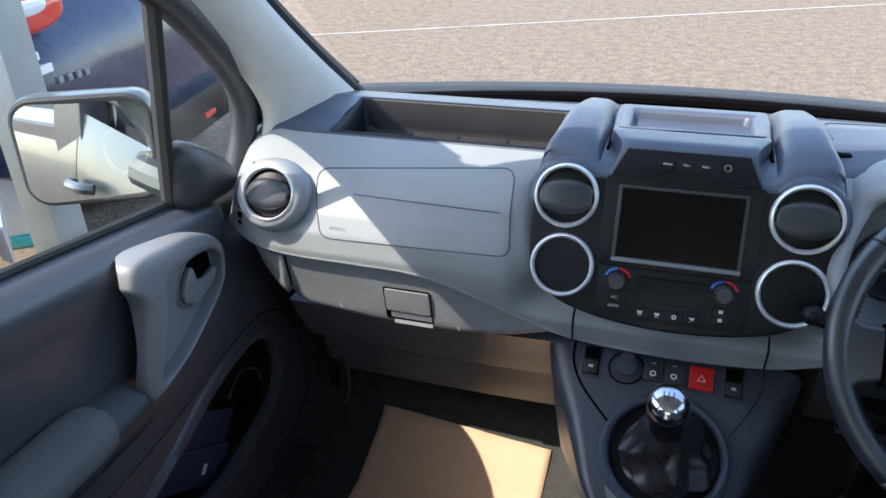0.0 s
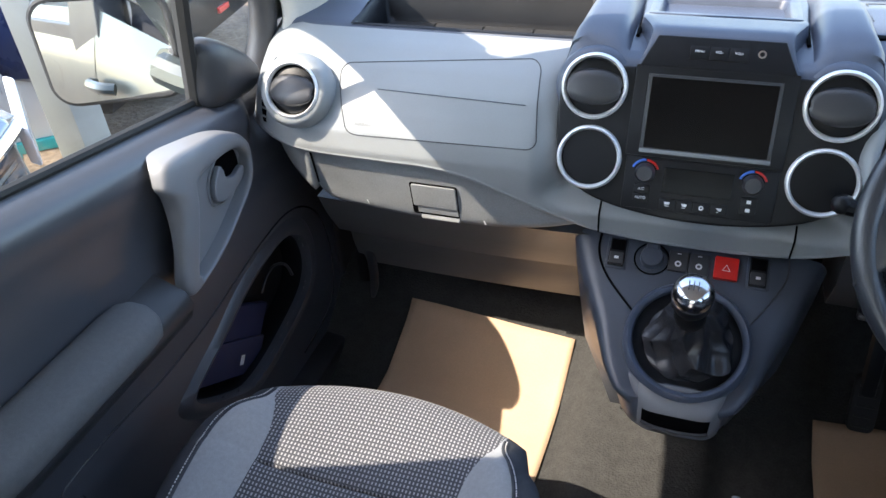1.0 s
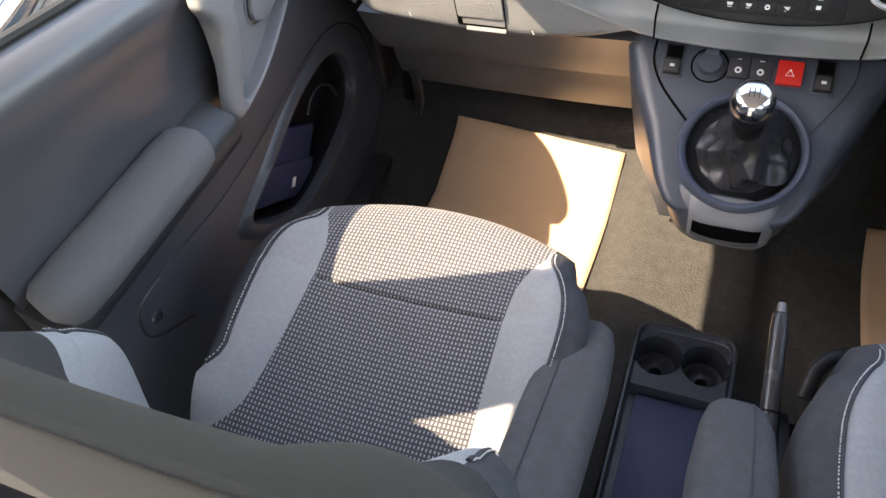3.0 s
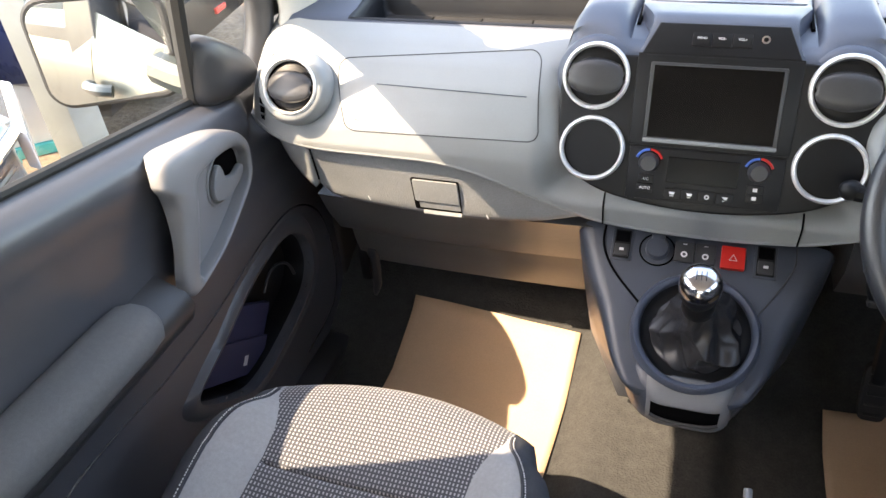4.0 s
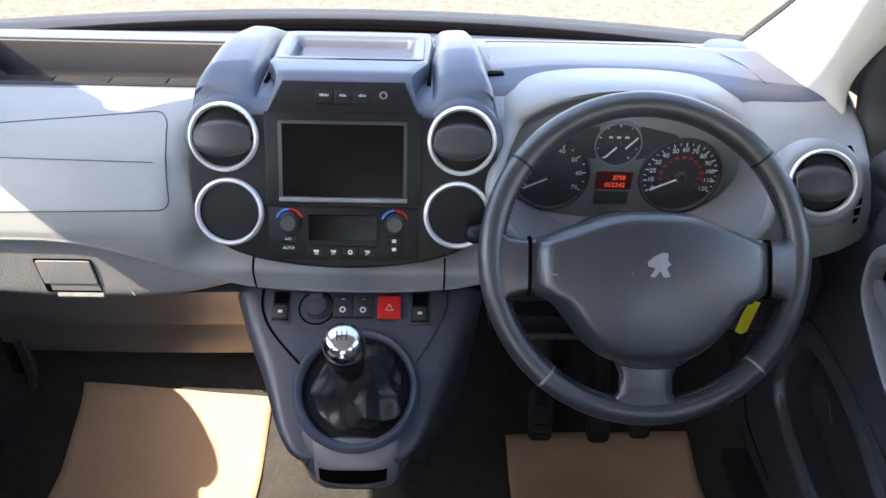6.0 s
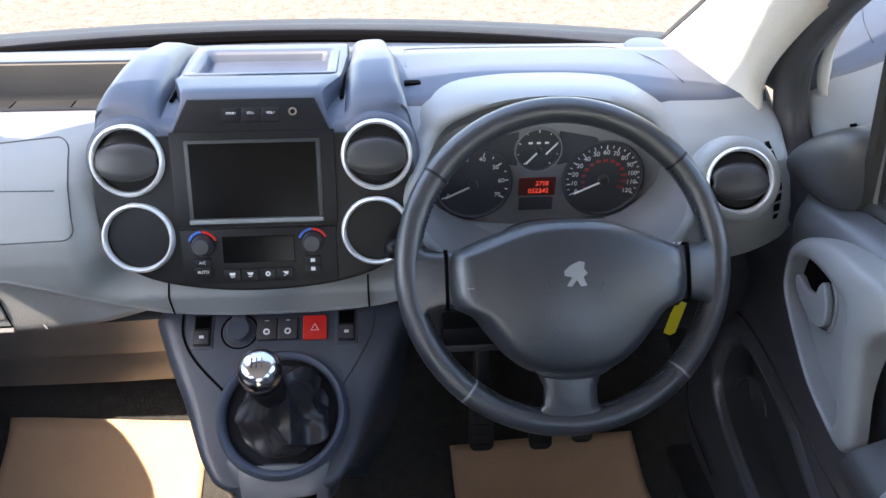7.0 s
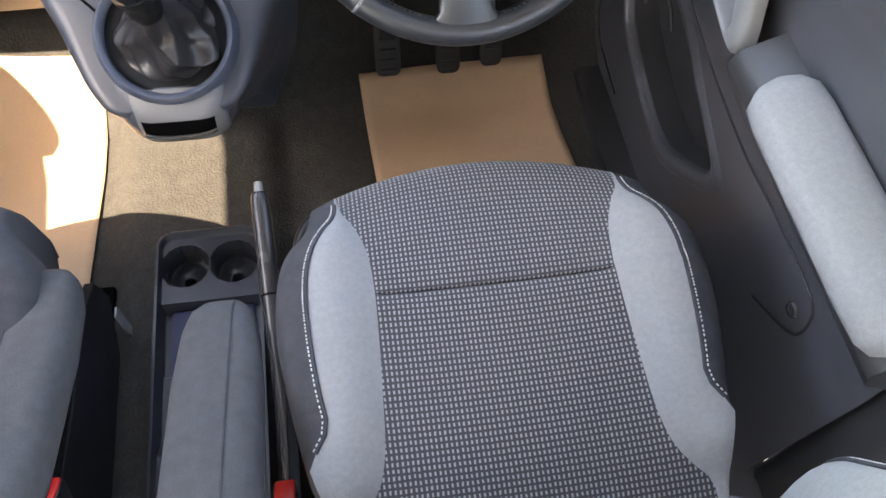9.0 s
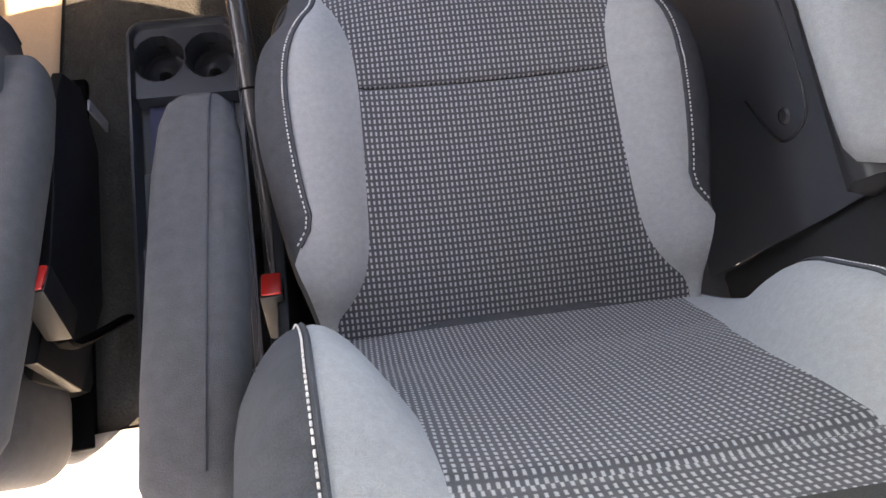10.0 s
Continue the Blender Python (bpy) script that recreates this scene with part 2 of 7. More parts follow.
def part(name, bm, material, parent=None, label="", smooth=35, subdiv=0, bevel=0.0, solid=0.0):
    """Links a bmesh (world coordinates) as one mesh object under its thing or part."""
    me = bpy.data.meshes.new(name)
    bm.normal_update()
    bm.to_mesh(me)
    bm.free()
    for m in material if isinstance(material, (list, tuple)) else (material,):
        me.materials.append(m)
    for p in me.polygons:
        p.use_smooth = smooth > 0
    if 0 < smooth < 180:
        me.set_sharp_from_angle(angle=radians(smooth))
    ob = new(name, me)
    if parent is not None:
        ob.parent = parent
        ob.matrix_parent_inverse = base_of(parent).inverted()
    if label:
        ob["label"] = label
    if solid:
        md = ob.modifiers.new("thickness", "SOLIDIFY")
        md.thickness, md.offset = solid, -1
    if bevel:
        md = ob.modifiers.new("edge", "BEVEL")
        md.width, md.segments, md.limit_method, md.angle_limit = bevel, 2, "ANGLE", radians(40)
        md.harden_normals = False
    if subdiv:
        md = ob.modifiers.new("round", "SUBSURF")
        md.levels = md.render_levels = subdiv
    return ob


def grid(f, nu, nv, closed_u=False, uvs=None):
    """bmesh of the sheet f(i / nu, j / nv)."""
    bm = bmesh.new()
    cols = nu if closed_u else nu + 1
    vs = [[bm.verts.new(f(i / nu, j / nv)) for i in range(cols)] for j in range(nv + 1)]
    lay = bm.loops.layers.uv.new("UVMap") if uvs else None
    for j in range(nv):
        for i in range(nu):
            k = (i + 1) % cols
            fc = bm.faces.new((vs[j][i], vs[j][k], vs[j + 1][k], vs[j + 1][i]))
            if lay:
                for lp, (a, c) in zip(fc.loops, ((i, j), (i + 1, j), (i + 1, j + 1), (i, j + 1))):
                    lp[lay].uv = uvs(a / nu, c / nv)
    return bm


def loft(rings, caps=True, closed=True):
    bm = bmesh.new()
    vs = [[bm.verts.new(p) for p in r] for r in rings]
    n = len(rings[0])
    for a, b in zip(vs, vs[1:]):
        for i in range(n if closed else n - 1):
            k = (i + 1) % n
            bm.faces.new((a[i], a[k], b[k], b[i]))
    if caps:
        bm.faces.new(list(reversed(vs[0])))
        bm.faces.new(vs[-1])
    bmesh.ops.recalc_face_normals(bm, faces=bm.faces)
    return bm


def spin(profile, at=(0, 0, 0), axis=(0, 0, 1), n=32, a0=0.0, a1=360.0):
    """Lathe: profile rows (radius, height) turned about an axis through at."""
    q = Vector((0, 0, 1)).rotation_difference(Vector(axis).normalized()).to_matrix()
    full = abs(a1 - a0) >= 359.9
    m = n if full else n + 1
    bm = bmesh.new()
    rows = []
    for r, h in profile:
        rows.append([bm.verts.new(Vector(at) + q @ Vector((r * math.cos(radians(a0 + (a1 - a0) * i / n)), r * math.sin(radians(a0 + (a1 - a0) * i / n)), h))) for i in range(m)])
    for a, b in zip(rows, rows[1:]):
        for i in range(n):
            k = (i + 1) % m
            bm.faces.new((a[i], a[k], b[k], b[i]))
    if profile[0][0] > 1e-6 and full and profile[0][0] < 0:
        bm.faces.new(rows[0])
    bmesh.ops.remove_doubles(bm, verts=bm.verts, dist=1e-6)
    bmesh.ops.recalc_face_normals(bm, faces=bm.faces)
    return bm


def box(lo, hi, bevel=0.0, seg=2):
    bm = bmesh.new()
    bmesh.ops.create_cube(bm, size=1)
    c, d = [(a + b) / 2 for a, b in zip(lo, hi)], [b - a for a, b in zip(lo, hi)]
    for v in bm.verts:
        v.co = Vector((c[i] + v.co[i] * d[i] for i in range(3)))
    if bevel:
        bmesh.ops.bevel(bm, geom=bm.edges[:], offset=min(bevel, min(d) * 0.45), segments=seg, profile=0.6, affect="EDGES")
    return bm


def moved(bm, m):
    bmesh.ops.transform(bm, matrix=m, verts=bm.verts)
    return bm


def joined(*bms):
    out = bmesh.new()
    for b in bms:
        me = bpy.data.meshes.new("tmp")
        b.to_mesh(me)
        b.free()
        out.from_mesh(me)
        bpy.data.meshes.remove(me)
    return out


def smooth_line(pts, per=8, closed=False):
    """Catmull-Rom points through pts."""
    p = [Vector(q) for q in pts]
    n = len(p)
    out = []
    for i in range(n if closed else n - 1):
        a, b, c, d = (p[(i - 1) % n] if closed or i else p[0], p[i], p[(i + 1) % n], p[(i + 2) % n] if closed or i + 2 < n else p[-1])
        for k in range(per):
            t = k / per
            out.append(0.5 * ((2 * b) + (c - a) * t + (2 * a - 5 * b + 4 * c - d) * t * t + (3 * b - a - 3 * c + d) * t ** 3))
    if not closed:
        out.append(p[-1])
    return out


def tube(pts, radius, n=10, closed=False, flat=1.0, up=None):
    """Round or flattened rod along pts; radius may be a list."""
    pts = [Vector(p) for p in pts]
    m = len(pts)
    rs = radius if isinstance(radius, (list, tuple)) else [radius] * m
    rings = []
    prev = Vector(up) if up else None
    for i, p in enumerate(pts):
        a, b = (pts[(i - 1) % m], pts[(i + 1) % m]) if closed else (pts[max(i - 1, 0)], pts[min(i + 1, m - 1)])
        t = (b - a).normalized()
        if prev is None:
            prev = Vector((0, 0, 1)) if abs(t.z) < 0.9 else Vector((1, 0, 0))
        side = t.cross(prev).normalized()
        u = side.cross(t).normalized()
        prev = u
        rings.append([p + rs[i] * (math.cos(2 * math.pi * k / n) * side + flat * math.sin(2 * math.pi * k / n) * u) for k in range(n)])
    if closed:
        rings.append(rings[0])
        bm = loft(rings, caps=False)
        bmesh.ops.remove_doubles(bm, verts=bm.verts, dist=1e-7)
        return bm
    return loft(rings)


def plate(outline, depth, normal_axis=None, bevel=0.0):
    """Closed outline (3D points, about flat) given thickness along the vector depth."""
    bm = bmesh.new()
    d = Vector(depth)
    a = [bm.verts.new(Vector(p)) for p in outline]
    b = [bm.verts.new(Vector(p) + d) for p in outline]
    n = len(a)
    fa = bm.faces.new(a)
    fb = bm.faces.new(list(reversed(b)))
    for i in range(n):
        k = (i + 1) % n
        bm.faces.new((a[k], a[i], b[i], b[k]))
    bmesh.ops.recalc_face_normals(bm, faces=bm.faces)
    if bevel:
        es = [e for e in fa.edges] + [e for e in fb.edges]
        bmesh.ops.bevel(bm, geom=es, offset=bevel, segments=3, profile=0.6, affect="EDGES")
    return bm


def rounded(cx, cy, hx, hy, r, per=5):
    """2D rounded rectangle."""
    out = []
    for sx, sy, a in ((1, 1, 0), (-1, 1, 90), (-1, -1, 180), (1, -1, 270)):
        for k in range(per + 1):
            t = radians(a + 90 * k / per)
            out.append((cx + sx * (hx - r) + r * math.cos(t), cy + sy * (hy - r) + r * math.sin(t)))
    return out


def lerp(table, v):
    """Smooth reading of rows (key, value...) at v."""
    if v <= table[0][0]:
        return table[0][1] if len(table[0]) == 2 else table[0][1:]
    for p, q in zip(table, table[1:]):
        if v <= q[0]:
            t = (v - p[0]) / (q[0] - p[0])
            r = [a + (b - a) * t for a, b in zip(p[1:], q[1:])]
            return r[0] if len(r) == 1 else tuple(r)
    return table[-1][1] if len(table[-1]) == 2 else table[-1][1:]


def curve_table(table, n=60):
    """The table resampled along a Catmull-Rom curve, for rounder profiles."""
    pts = smooth_line([(r[0], r[1], r[2] if len(r) > 2 else 0) for r in table], 8)
    return [(p[0], p[1]) if len(table[0]) == 2 else (p[0], p[1], p[2]) for p in pts]


def lettering(text, size, m, material, parent, name="lettering", depth=0.0004):
    cu = bpy.data.curves.new(name, "FONT")
    cu.body, cu.size, cu.align_x, cu.align_y, cu.extrude = text, size, "CENTER", "CENTER", depth
    tmp = bpy.data.objects.new("tmp", cu)
    scene.collection.objects.link(tmp)
    me = bpy.data.meshes.new_from_object(tmp.evaluated_get(bpy.context.evaluated_depsgraph_get()))
    bpy.data.objects.remove(tmp)
    bm = bmesh.new()
    bm.from_mesh(me)
    bpy.data.meshes.remove(me)
    bmesh.ops.transform(bm, matrix=m, verts=bm.verts)
    return part(name, bm, material, parent, smooth=0)


# ---- setting: the van's shell ----
def strip(a, b, n=24, bulge=0.0, out=(0, 0, 0)):
    """Sheet between two smooth lines, swelling by bulge along out."""
    la, lb = smooth_line(a, 8), smooth_line(b, 8)

    def at(line, t):
        k = t * (len(line) - 1)
        i = min(int(k), len(line) - 2)
        return line[i].lerp(line[i + 1], k - i)

    o = Vector(out)
    return grid(lambda u, v: at(la, v).lerp(at(lb, v), u) + o * bulge * math.sin(math.pi * u), 6, n)


FLOOR_PROFILE = [(-2.3, 0.41), (0.95, 0.41), (1.02, 0.422), (1.14, 0.49), (1.30, 0.66), (1.37, 0.80), (1.39, 1.10)]


def floor_point(x, y):
    z = lerp(FLOOR_PROFILE, y)
    hump = 0.045 / (1 + math.exp((abs(x + 0.03) - 0.135) / 0.012))
    return z + hump * (1 if y < 1.0 else max(0, 1 - (y - 1.0) / 0.3))


def build_shell():
    ys = [-2.3, -1.5, -0.8, -0.2, 0.2] + [0.3 + 0.02 * i for i in range(55)]
    bm = grid(lambda u, v: (-0.78 + 1.56 * u, ys[round(v * (len(ys) - 1))], floor_point(-0.78 + 1.56 * u, ys[round(v * (len(ys) - 1))])), 120, len(ys) - 1)
    hole = [f for f in bm.faces if abs(f.calc_center_median().x + 0.004) < 0.078 and 0.225 < f.calc_center_median().y < 0.745]
    bmesh.ops.delete(bm, geom=hole, context="FACES")
    ob = part("floor", bm, M_CARPET, solid=0.02)
    tagged(ob, "dark charcoal carpeted cabin floor with centre tunnel", "floor", kind="structure")
    # bulkhead ahead of the footwells
    ob = part("wall_front", box((-0.80, 1.40, 0.35), (0.80, 1.44, 1.12)), M_CARPET)
    tagged(ob, "dark carpeted bulkhead behind the dashboard", "wall", kind="structure")
    ob = part("wall_rear", joined(box((-0.86, -2.36, 0.35), (0.86, -2.30, 1.08), 0.01), box((-0.86, -2.36, 1.62), (0.86, -2.30, 1.70), 0.01)), M_LINER)
    tagged(ob, "grey trimmed tailgate wall", "wall", kind="structure")
    # roof with a gently domed lining
    bm = grid(lambda u, v: (-0.68 + 1.36 * u, -2.32 + (3.13 + 0.12 * (1 - (2 * u - 1) ** 2)) * v, 1.62 + 0.10 * (1 - (2 * u - 1) ** 4) - 0.05 * max(0, (v - 0.85) / 0.15) ** 2), 24, 20)
    ob = part("ceiling", bm, M_LINER, solid=-0.05)
    tagged(ob, "pale grey cloth headlining", "ceiling", kind="structure")
    for s, nm in ((-1, "left"), (1, "right")):
        # screen pillar: inner trim between windscreen edge and door aperture
        wind = [(s * 0.655, 1.385, 1.145), (s * 0.672, 1.23, 1.275), (s * 0.684, 1.10, 1.394), (s * 0.675, 0.95, 1.53), (s * 0.65, 0.82, 1.64)]
        door = [(s * 0.735, 1.10, 1.135), (s * 0.73, 1.115, 1.20), (s * 0.725, 1.033, 1.31), (s * 0.72, 0.915, 1.411), (s * 0.69, 0.70, 1.55)]
        ob = part("wall_pillar_" + nm, strip(wind, door, 30, 0.022, (-s * 0.8, -0.5, 0)), M_PILLAR, solid=-0.012)
        tagged(ob, "pale grey windscreen pillar trim", "pillar trim", kind="structure")
        outer = [(s * (abs(p[0]) + 0.03), p[1] + 0.035, p[2] + 0.03) for p in wind]
        ob = part("trim_screen_" + nm, tube(smooth_line([(s * (abs(p[0]) + 0.012), p[1] + 0.012, p[2] + 0.008) for p in wind], 8), 0.012, 8), M_RUBBER)
        tagged(ob, "black rubber windscreen edge seal", "seal", kind="structure")
        skin = [(s * (abs(p[0]) + 0.055), p[1] + 0.02, p[2] + 0.02) for p in door]
        ob = part("pillar_skin_" + nm, strip(outer, skin, 20, 0.01, (s, 0, 0)), M_BODY, solid=0.01)
        tagged(ob, "silver-green painted outer screen pillar", "car body", kind="structure")
        # roof side rail above the doors
        rail = [(s * 0.655, 0.84, 1.625), (s * 0.66, 0.5, 1.63), (s * 0.665, 0.0, 1.635), (s * 0.665, -1.0, 1.635), (s * 0.66, -2.3, 1.62)]
        ob = part("trim_roof_rail_" + nm, tube(smooth_line(rail, 8), 0.035, 10), M_PILLAR)
        tagged(ob, "pale roof side rail trim", "roof rail", kind="structure")

        def side(y, z, dx=0.0):
            return (s * (0.775 - max(0, z - 1.12) * 0.21 + dx), y, z)
        pil = [side(0.30, 1.10), side(0.27, 1.30), side(0.21, 1.62), side(0.02, 1.62), side(0.06, 1.30), side(0.08, 1.10), side(0.08, 0.42), side(0.27, 0.42)]
        ob = part("wall_b_pillar_" + nm, plate(pil, (s * 0.08, 0, 0), bevel=0.01), M_DARK)
        tagged(ob, "dark plastic door pillar trim", "pillar trim", kind="structure")
        low = [side(0.08, 1.12), side(0.08, 0.40), side(-2.32, 0.40), side(-2.32, 1.12)]
        ob = part("wall_side_" + nm, plate(low, (s * 0.08, 0, 0), bevel=0.01), M_DARK)
        tagged(ob, "dark plastic sliding door lower trim", "wall", kind="structure")
        quarter = [side(-0.80, 1.62), side(-0.80, 1.12), side(-1.0, 1.12), side(-1.0, 1.62)]
        ob = part("wall_c_pillar_" + nm, plate(quarter, (s * 0.06, 0, 0), bevel=0.01), M_PILLAR)
        tagged(ob, "pale rear pillar trim", "pillar trim", kind="structure")
        rear = [side(-1.9, 1.62), side(-1.9, 1.12), side(-2.32, 1.12), side(-2.32, 1.62)]
        ob = part("wall_d_pillar_" + nm, plate(rear, (s * 0.06, 0, 0), bevel=0.01), M_PILLAR)
        tagged(ob, "pale tailgate pillar trim", "pillar trim", kind="structure")
    # windscreen
    def screen(u, v):
        x = -0.655 + 1.31 * u
        base = 1.506 - 0.124 * (2 * u - 1) ** 2
        top = 0.80 + 0.12 * (1 - (2 * u - 1) ** 2)
        return (x * (1 - 0.02 * v), base + (top - base) * v, 1.145 + 0.515 * v + 0.03 * math.sin(math.pi * v))
    ob = part("windscreen", grid(screen, 20, 12), M_GLASS)
    tagged(ob, "clear curved windscreen glass", "windscreen", kind="structure")
    ob.visible_shadow = False
    edge = [Vector(screen(i / 20, 0)) + Vector((0, -0.004, 0.001)) for i in range(21)]
    ob = part("trim_scuttle", tube(edge, 0.014, 10), M_VOID)
    tagged(ob, "black rubber seal along windscreen base", "seal", kind="structure")
    low = grid(lambda u, v: (-0.74 + 1.48 * u, 1.508 - 0.124 * (2 * u - 1) ** 2 + 0.17 * v, 1.140 + 0.016 * math.sin(math.pi * min(1, v * 1.6)) - 0.012 * v), 40, 10)
    ob = part("trim_cowl", low, M_COWL, smooth=60, solid=0.02)
    tagged(ob, "black plastic cowl below the windscreen", "cowl", kind="structure")
    ob = part("trim_header", tube([Vector(screen(i / 20, 1.0)) for i in range(21)], 0.03, 8), M_LINER)
    tagged(ob, "grey trim along windscreen top", "header trim", kind="structure")


build_shell()


# ---- dashboard ----
X0 = -0.006
DASH_Y = [(0.88, 0.985), (0.94, 0.972), (0.985, 0.960), (1.02, 0.957), (1.05, 0.964), (1.08, 0.983), (1.11, 1.010), (1.135, 1.045), (1.155, 1.085), (1.166, 1.118)]
BOTTOM = curve_table([(-0.76, 1.04), (-0.69, 1.022), (-0.62, 1.010), (-0.50, 1.008), (-0.41, 1.006), (-0.34, 0.992), (-0.284, 0.970), (-0.23, 0.946), (-0.184, 0.930), (-0.14, 0.918), (-0.05, 0.910),
                      (0.05, 0.910), (0.14, 0.918), (0.184, 0.930), (0.23, 0.946), (0.30, 0.958), (0.45, 0.965), (0.60, 0.985), (0.76, 1.02)])


def dash_y(z):
    return lerp(DASH_Y, z)


def end_wrap(x):
    """How far the fascia falls away forwards at its two ends."""
    d = max(0.0, abs(x) - 0.655)
    return 0.35 * d * d / 0.1 + 14 * max(0.0, abs(x) - 0.750) ** 1.5


def deck_base(x):
    return max(1.385, 1.496 - 0.118 * (x / 0.62) ** 2)


def smoothstep(a, b, v):
    t = min(1, max(0, (v - a) / (b - a)))
    return t * t * (3 - 2 * t)


def deck_z(x, y):
    z = lerp(((1.10, 1.160), (1.13, 1.170), (1.20, 1.184), (1.28, 1.188), (1.36, 1.172), (1.44, 1.148), (1.48, 1.140)), y)
    # swell behind the instrument hood
    return z + 0.016 * smoothstep(0.17, 0.33, x) * (1 - smoothstep(0.46, 0.68, x)) * (1 - smoothstep(1.11, 1.36, y))


TROUGH = (-0.606, -0.205, 1.128, 1.268, 1.130)


def build_dashboard():
    dash = thing("dashboard", "grey and charcoal van dashboard with round vents", "dashboard", (0, 1.2, 0.9))
    tx0, tx1, ty0, ty1, tz = TROUGH
    xs = sorted(set([-0.745 + 1.49 * i / 110 for i in range(111)] + [tx0, tx1]))
    ys = [1.112, 1.116, 1.122, ty0] + [ty0 + (ty1 - ty0) * i / 10 for i in range(1, 11)]
    rows = len(ys) - 1 + 24

    def deck(u, v):
        x, j = xs[round(u * (len(xs) - 1))], round(v * rows)
        wrap = end_wrap(x) * 0.5
        if j < len(ys):
            y = ys[j] + wrap * (1 - j / len(ys))
        else:
            y = ty1 + (deck_base(x) - ty1) * (j - len(ys) + 1) / 24
        return (x, y, deck_z(x, y) - (0.012, 0.006, 0.002)[j] if j < 3 else deck_z(x, y))
    bm = grid(deck, len(xs) - 1, rows)
    hole = [f for f in bm.faces if tx0 < f.calc_center_median().x < tx1 and ty0 < f.calc_center_median().y < ty1]
    bmesh.ops.delete(bm, geom=hole, context="FACES")
    part("top_deck", bm, M_DECK, dash, "slate plastic top deck with a long storage trough", smooth=50)

    def trough_ring(inset, dz, z=None):
        return [Vector((x, y, (deck_z(x, y) if z is None else z) + dz)) for x, y in rounded((tx0 + tx1) / 2, (ty0 + ty1) / 2, (tx1 - tx0) / 2 - inset, (ty1 - ty0) / 2 - inset, max(0.003, 0.002 + inset), 5)]
    rim = [trough_ring(-0.004, -0.006), trough_ring(-0.003, 0.0015), trough_ring(0.001, 0.0022), trough_ring(0.005, -0.002)]
    part("trough", loft(rim[1:] + [trough_ring(0.009, 0, tz + 0.01), trough_ring(0.014, 0, tz), trough_ring(0.060, 0, tz)], caps=False), M_BLACK, dash, "dark walls of the storage trough", smooth=50)
    # liner pads in the trough
    for k in range(4):
        x0 = tx0 + 0.018 + 0.092 * k
        part("trough_pad", box((x0, ty0 + 0.016, tz - 0.003), (x0 + 0.0895, ty1 - 0.016, tz + 0.003), 0.0012), M_RUBBER, dash, "dark rubber pad in the trough")

    # lid joint, small notch beside the hood and the round speaker cover on the driver's side
    jl = [Vector((x, y, deck_z(x, y) + 0.0010)) for x, y in ((0.205, 1.225), (0.205, 1.30), (0.215, 1.328), (0.30, 1.335), (0.45, 1.325), (0.55, 1.30), (0.60, 1.23), (0.625, 1.16))]
    part("lid_joint", tube(smooth_line(jl, 6), 0.0008, 6), M_DARK, dash)
    part("deck_notch", box((0.200, 1.166, deck_z(0.21, 1.17) - 0.010), (0.226, 1.182, deck_z(0.21, 1.17) + 0.003), 0.003), M_VOID, dash, "small black notch beside the hood")
    part("speaker_cover", spin([(0.0, 0.0035), (0.034, 0.0035), (0.041, 0.0024), (0.045, -0.003)], (0.622, 1.322, deck_z(0.622, 1.322) - 0.001), (0, -0.02, 1), 36), M_DECK, dash, "round speaker cover in the deck")

    # pale fascia band, passenger side round to the driver's door
    BIN = (0.400, 1.085, 0.196, 0.118)

    def fascia(u, v):
        x = -0.778 + 1.556 * u
        zb = lerp(BOTTOM, x)
        z = 1.166 + (zb - 1.166) * v
        if v < 0.0001:
            z = 1.167
        back = 0.040 * (1 - smoothstep(0.185, 0.25, abs(x - X0))) * smoothstep(0.945, 0.985, z) * (1 - smoothstep(1.125, 1.155, z))
        return Vector((x, dash_y(z) + end_wrap(x) + back, z))
    bm = grid(fascia, 140, 40)
    def behind_stack(p):
        return abs(p.x - X0) < 0.170 and p.z > 0.972 + 0.055 * smoothstep(0.11, 0.20, abs(p.x - X0)) + 0.02 * smoothstep(0.03, 0.13, abs(p.x - X0))
    cut = [f for f in bm.faces if behind_stack(f.calc_center_median()) or ((f.calc_center_median().x - BIN[0]) / BIN[2]) ** 2 + ((f.calc_center_median().z - BIN[1]) / BIN[3]) ** 2 < 1.0]
    bmesh.ops.delete(bm, geom=cut, context="FACES")
    part("fascia", bm, M_GREY, dash, "pale grey satin fascia band", smooth=60)
    # rolled lower lip of the fascia
    lip = [Vector((x, dash_y(lerp(BOTTOM, x)) + 0.006 + end_wrap(x), lerp(BOTTOM, x))) for x in [-0.772 + 1.544 * i / 90 for i in range(91)]]
    part("fascia_lip", tube(lip, 0.007, 8), M_GREY, dash)
    # joints beside the centre strip
    for sx in (-0.143, 0.138):
        jt = [Vector((sx, dash_y(z) - 0.0008 + 0.040 * smoothstep(0.945, 0.985, z), z)) for z in (0.966, 0.958, 0.950, 0.943, 0.932, 0.921, 0.914)]
        part("joint", tube(jt, 0.0014, 6), M_VOID, dash)
    # airbag cover outline and its centre line, with the moulded word
    out, loop = [], rounded(0.5, 0.5, 0.5, 0.5, 0.14, 6)
    for (a, b), (c, d) in zip(loop, loop[1:] + loop[:1]):
        n = max(1, round(math.hypot(c - a, d - b) / 0.04))
        for k in range(n):
            s, t = a + (c - a) * k / n, b + (d - b) * k / n
            if abs(s - 0.5) > 0.35:
                s = 0.5 + math.copysign(0.35 + (abs(s - 0.5) - 0.35) * 0.42 + 0.087, s - 0.5) if abs(t - 0.5) > 0.35 else s
            x = (1 - t) * (-0.559 + 0.316 * s) + t * (-0.592 + 0.332 * s)
            z = (1 - t) * (1.046 + 0.007 * s) + t * (1.134 + 0.018 * s)
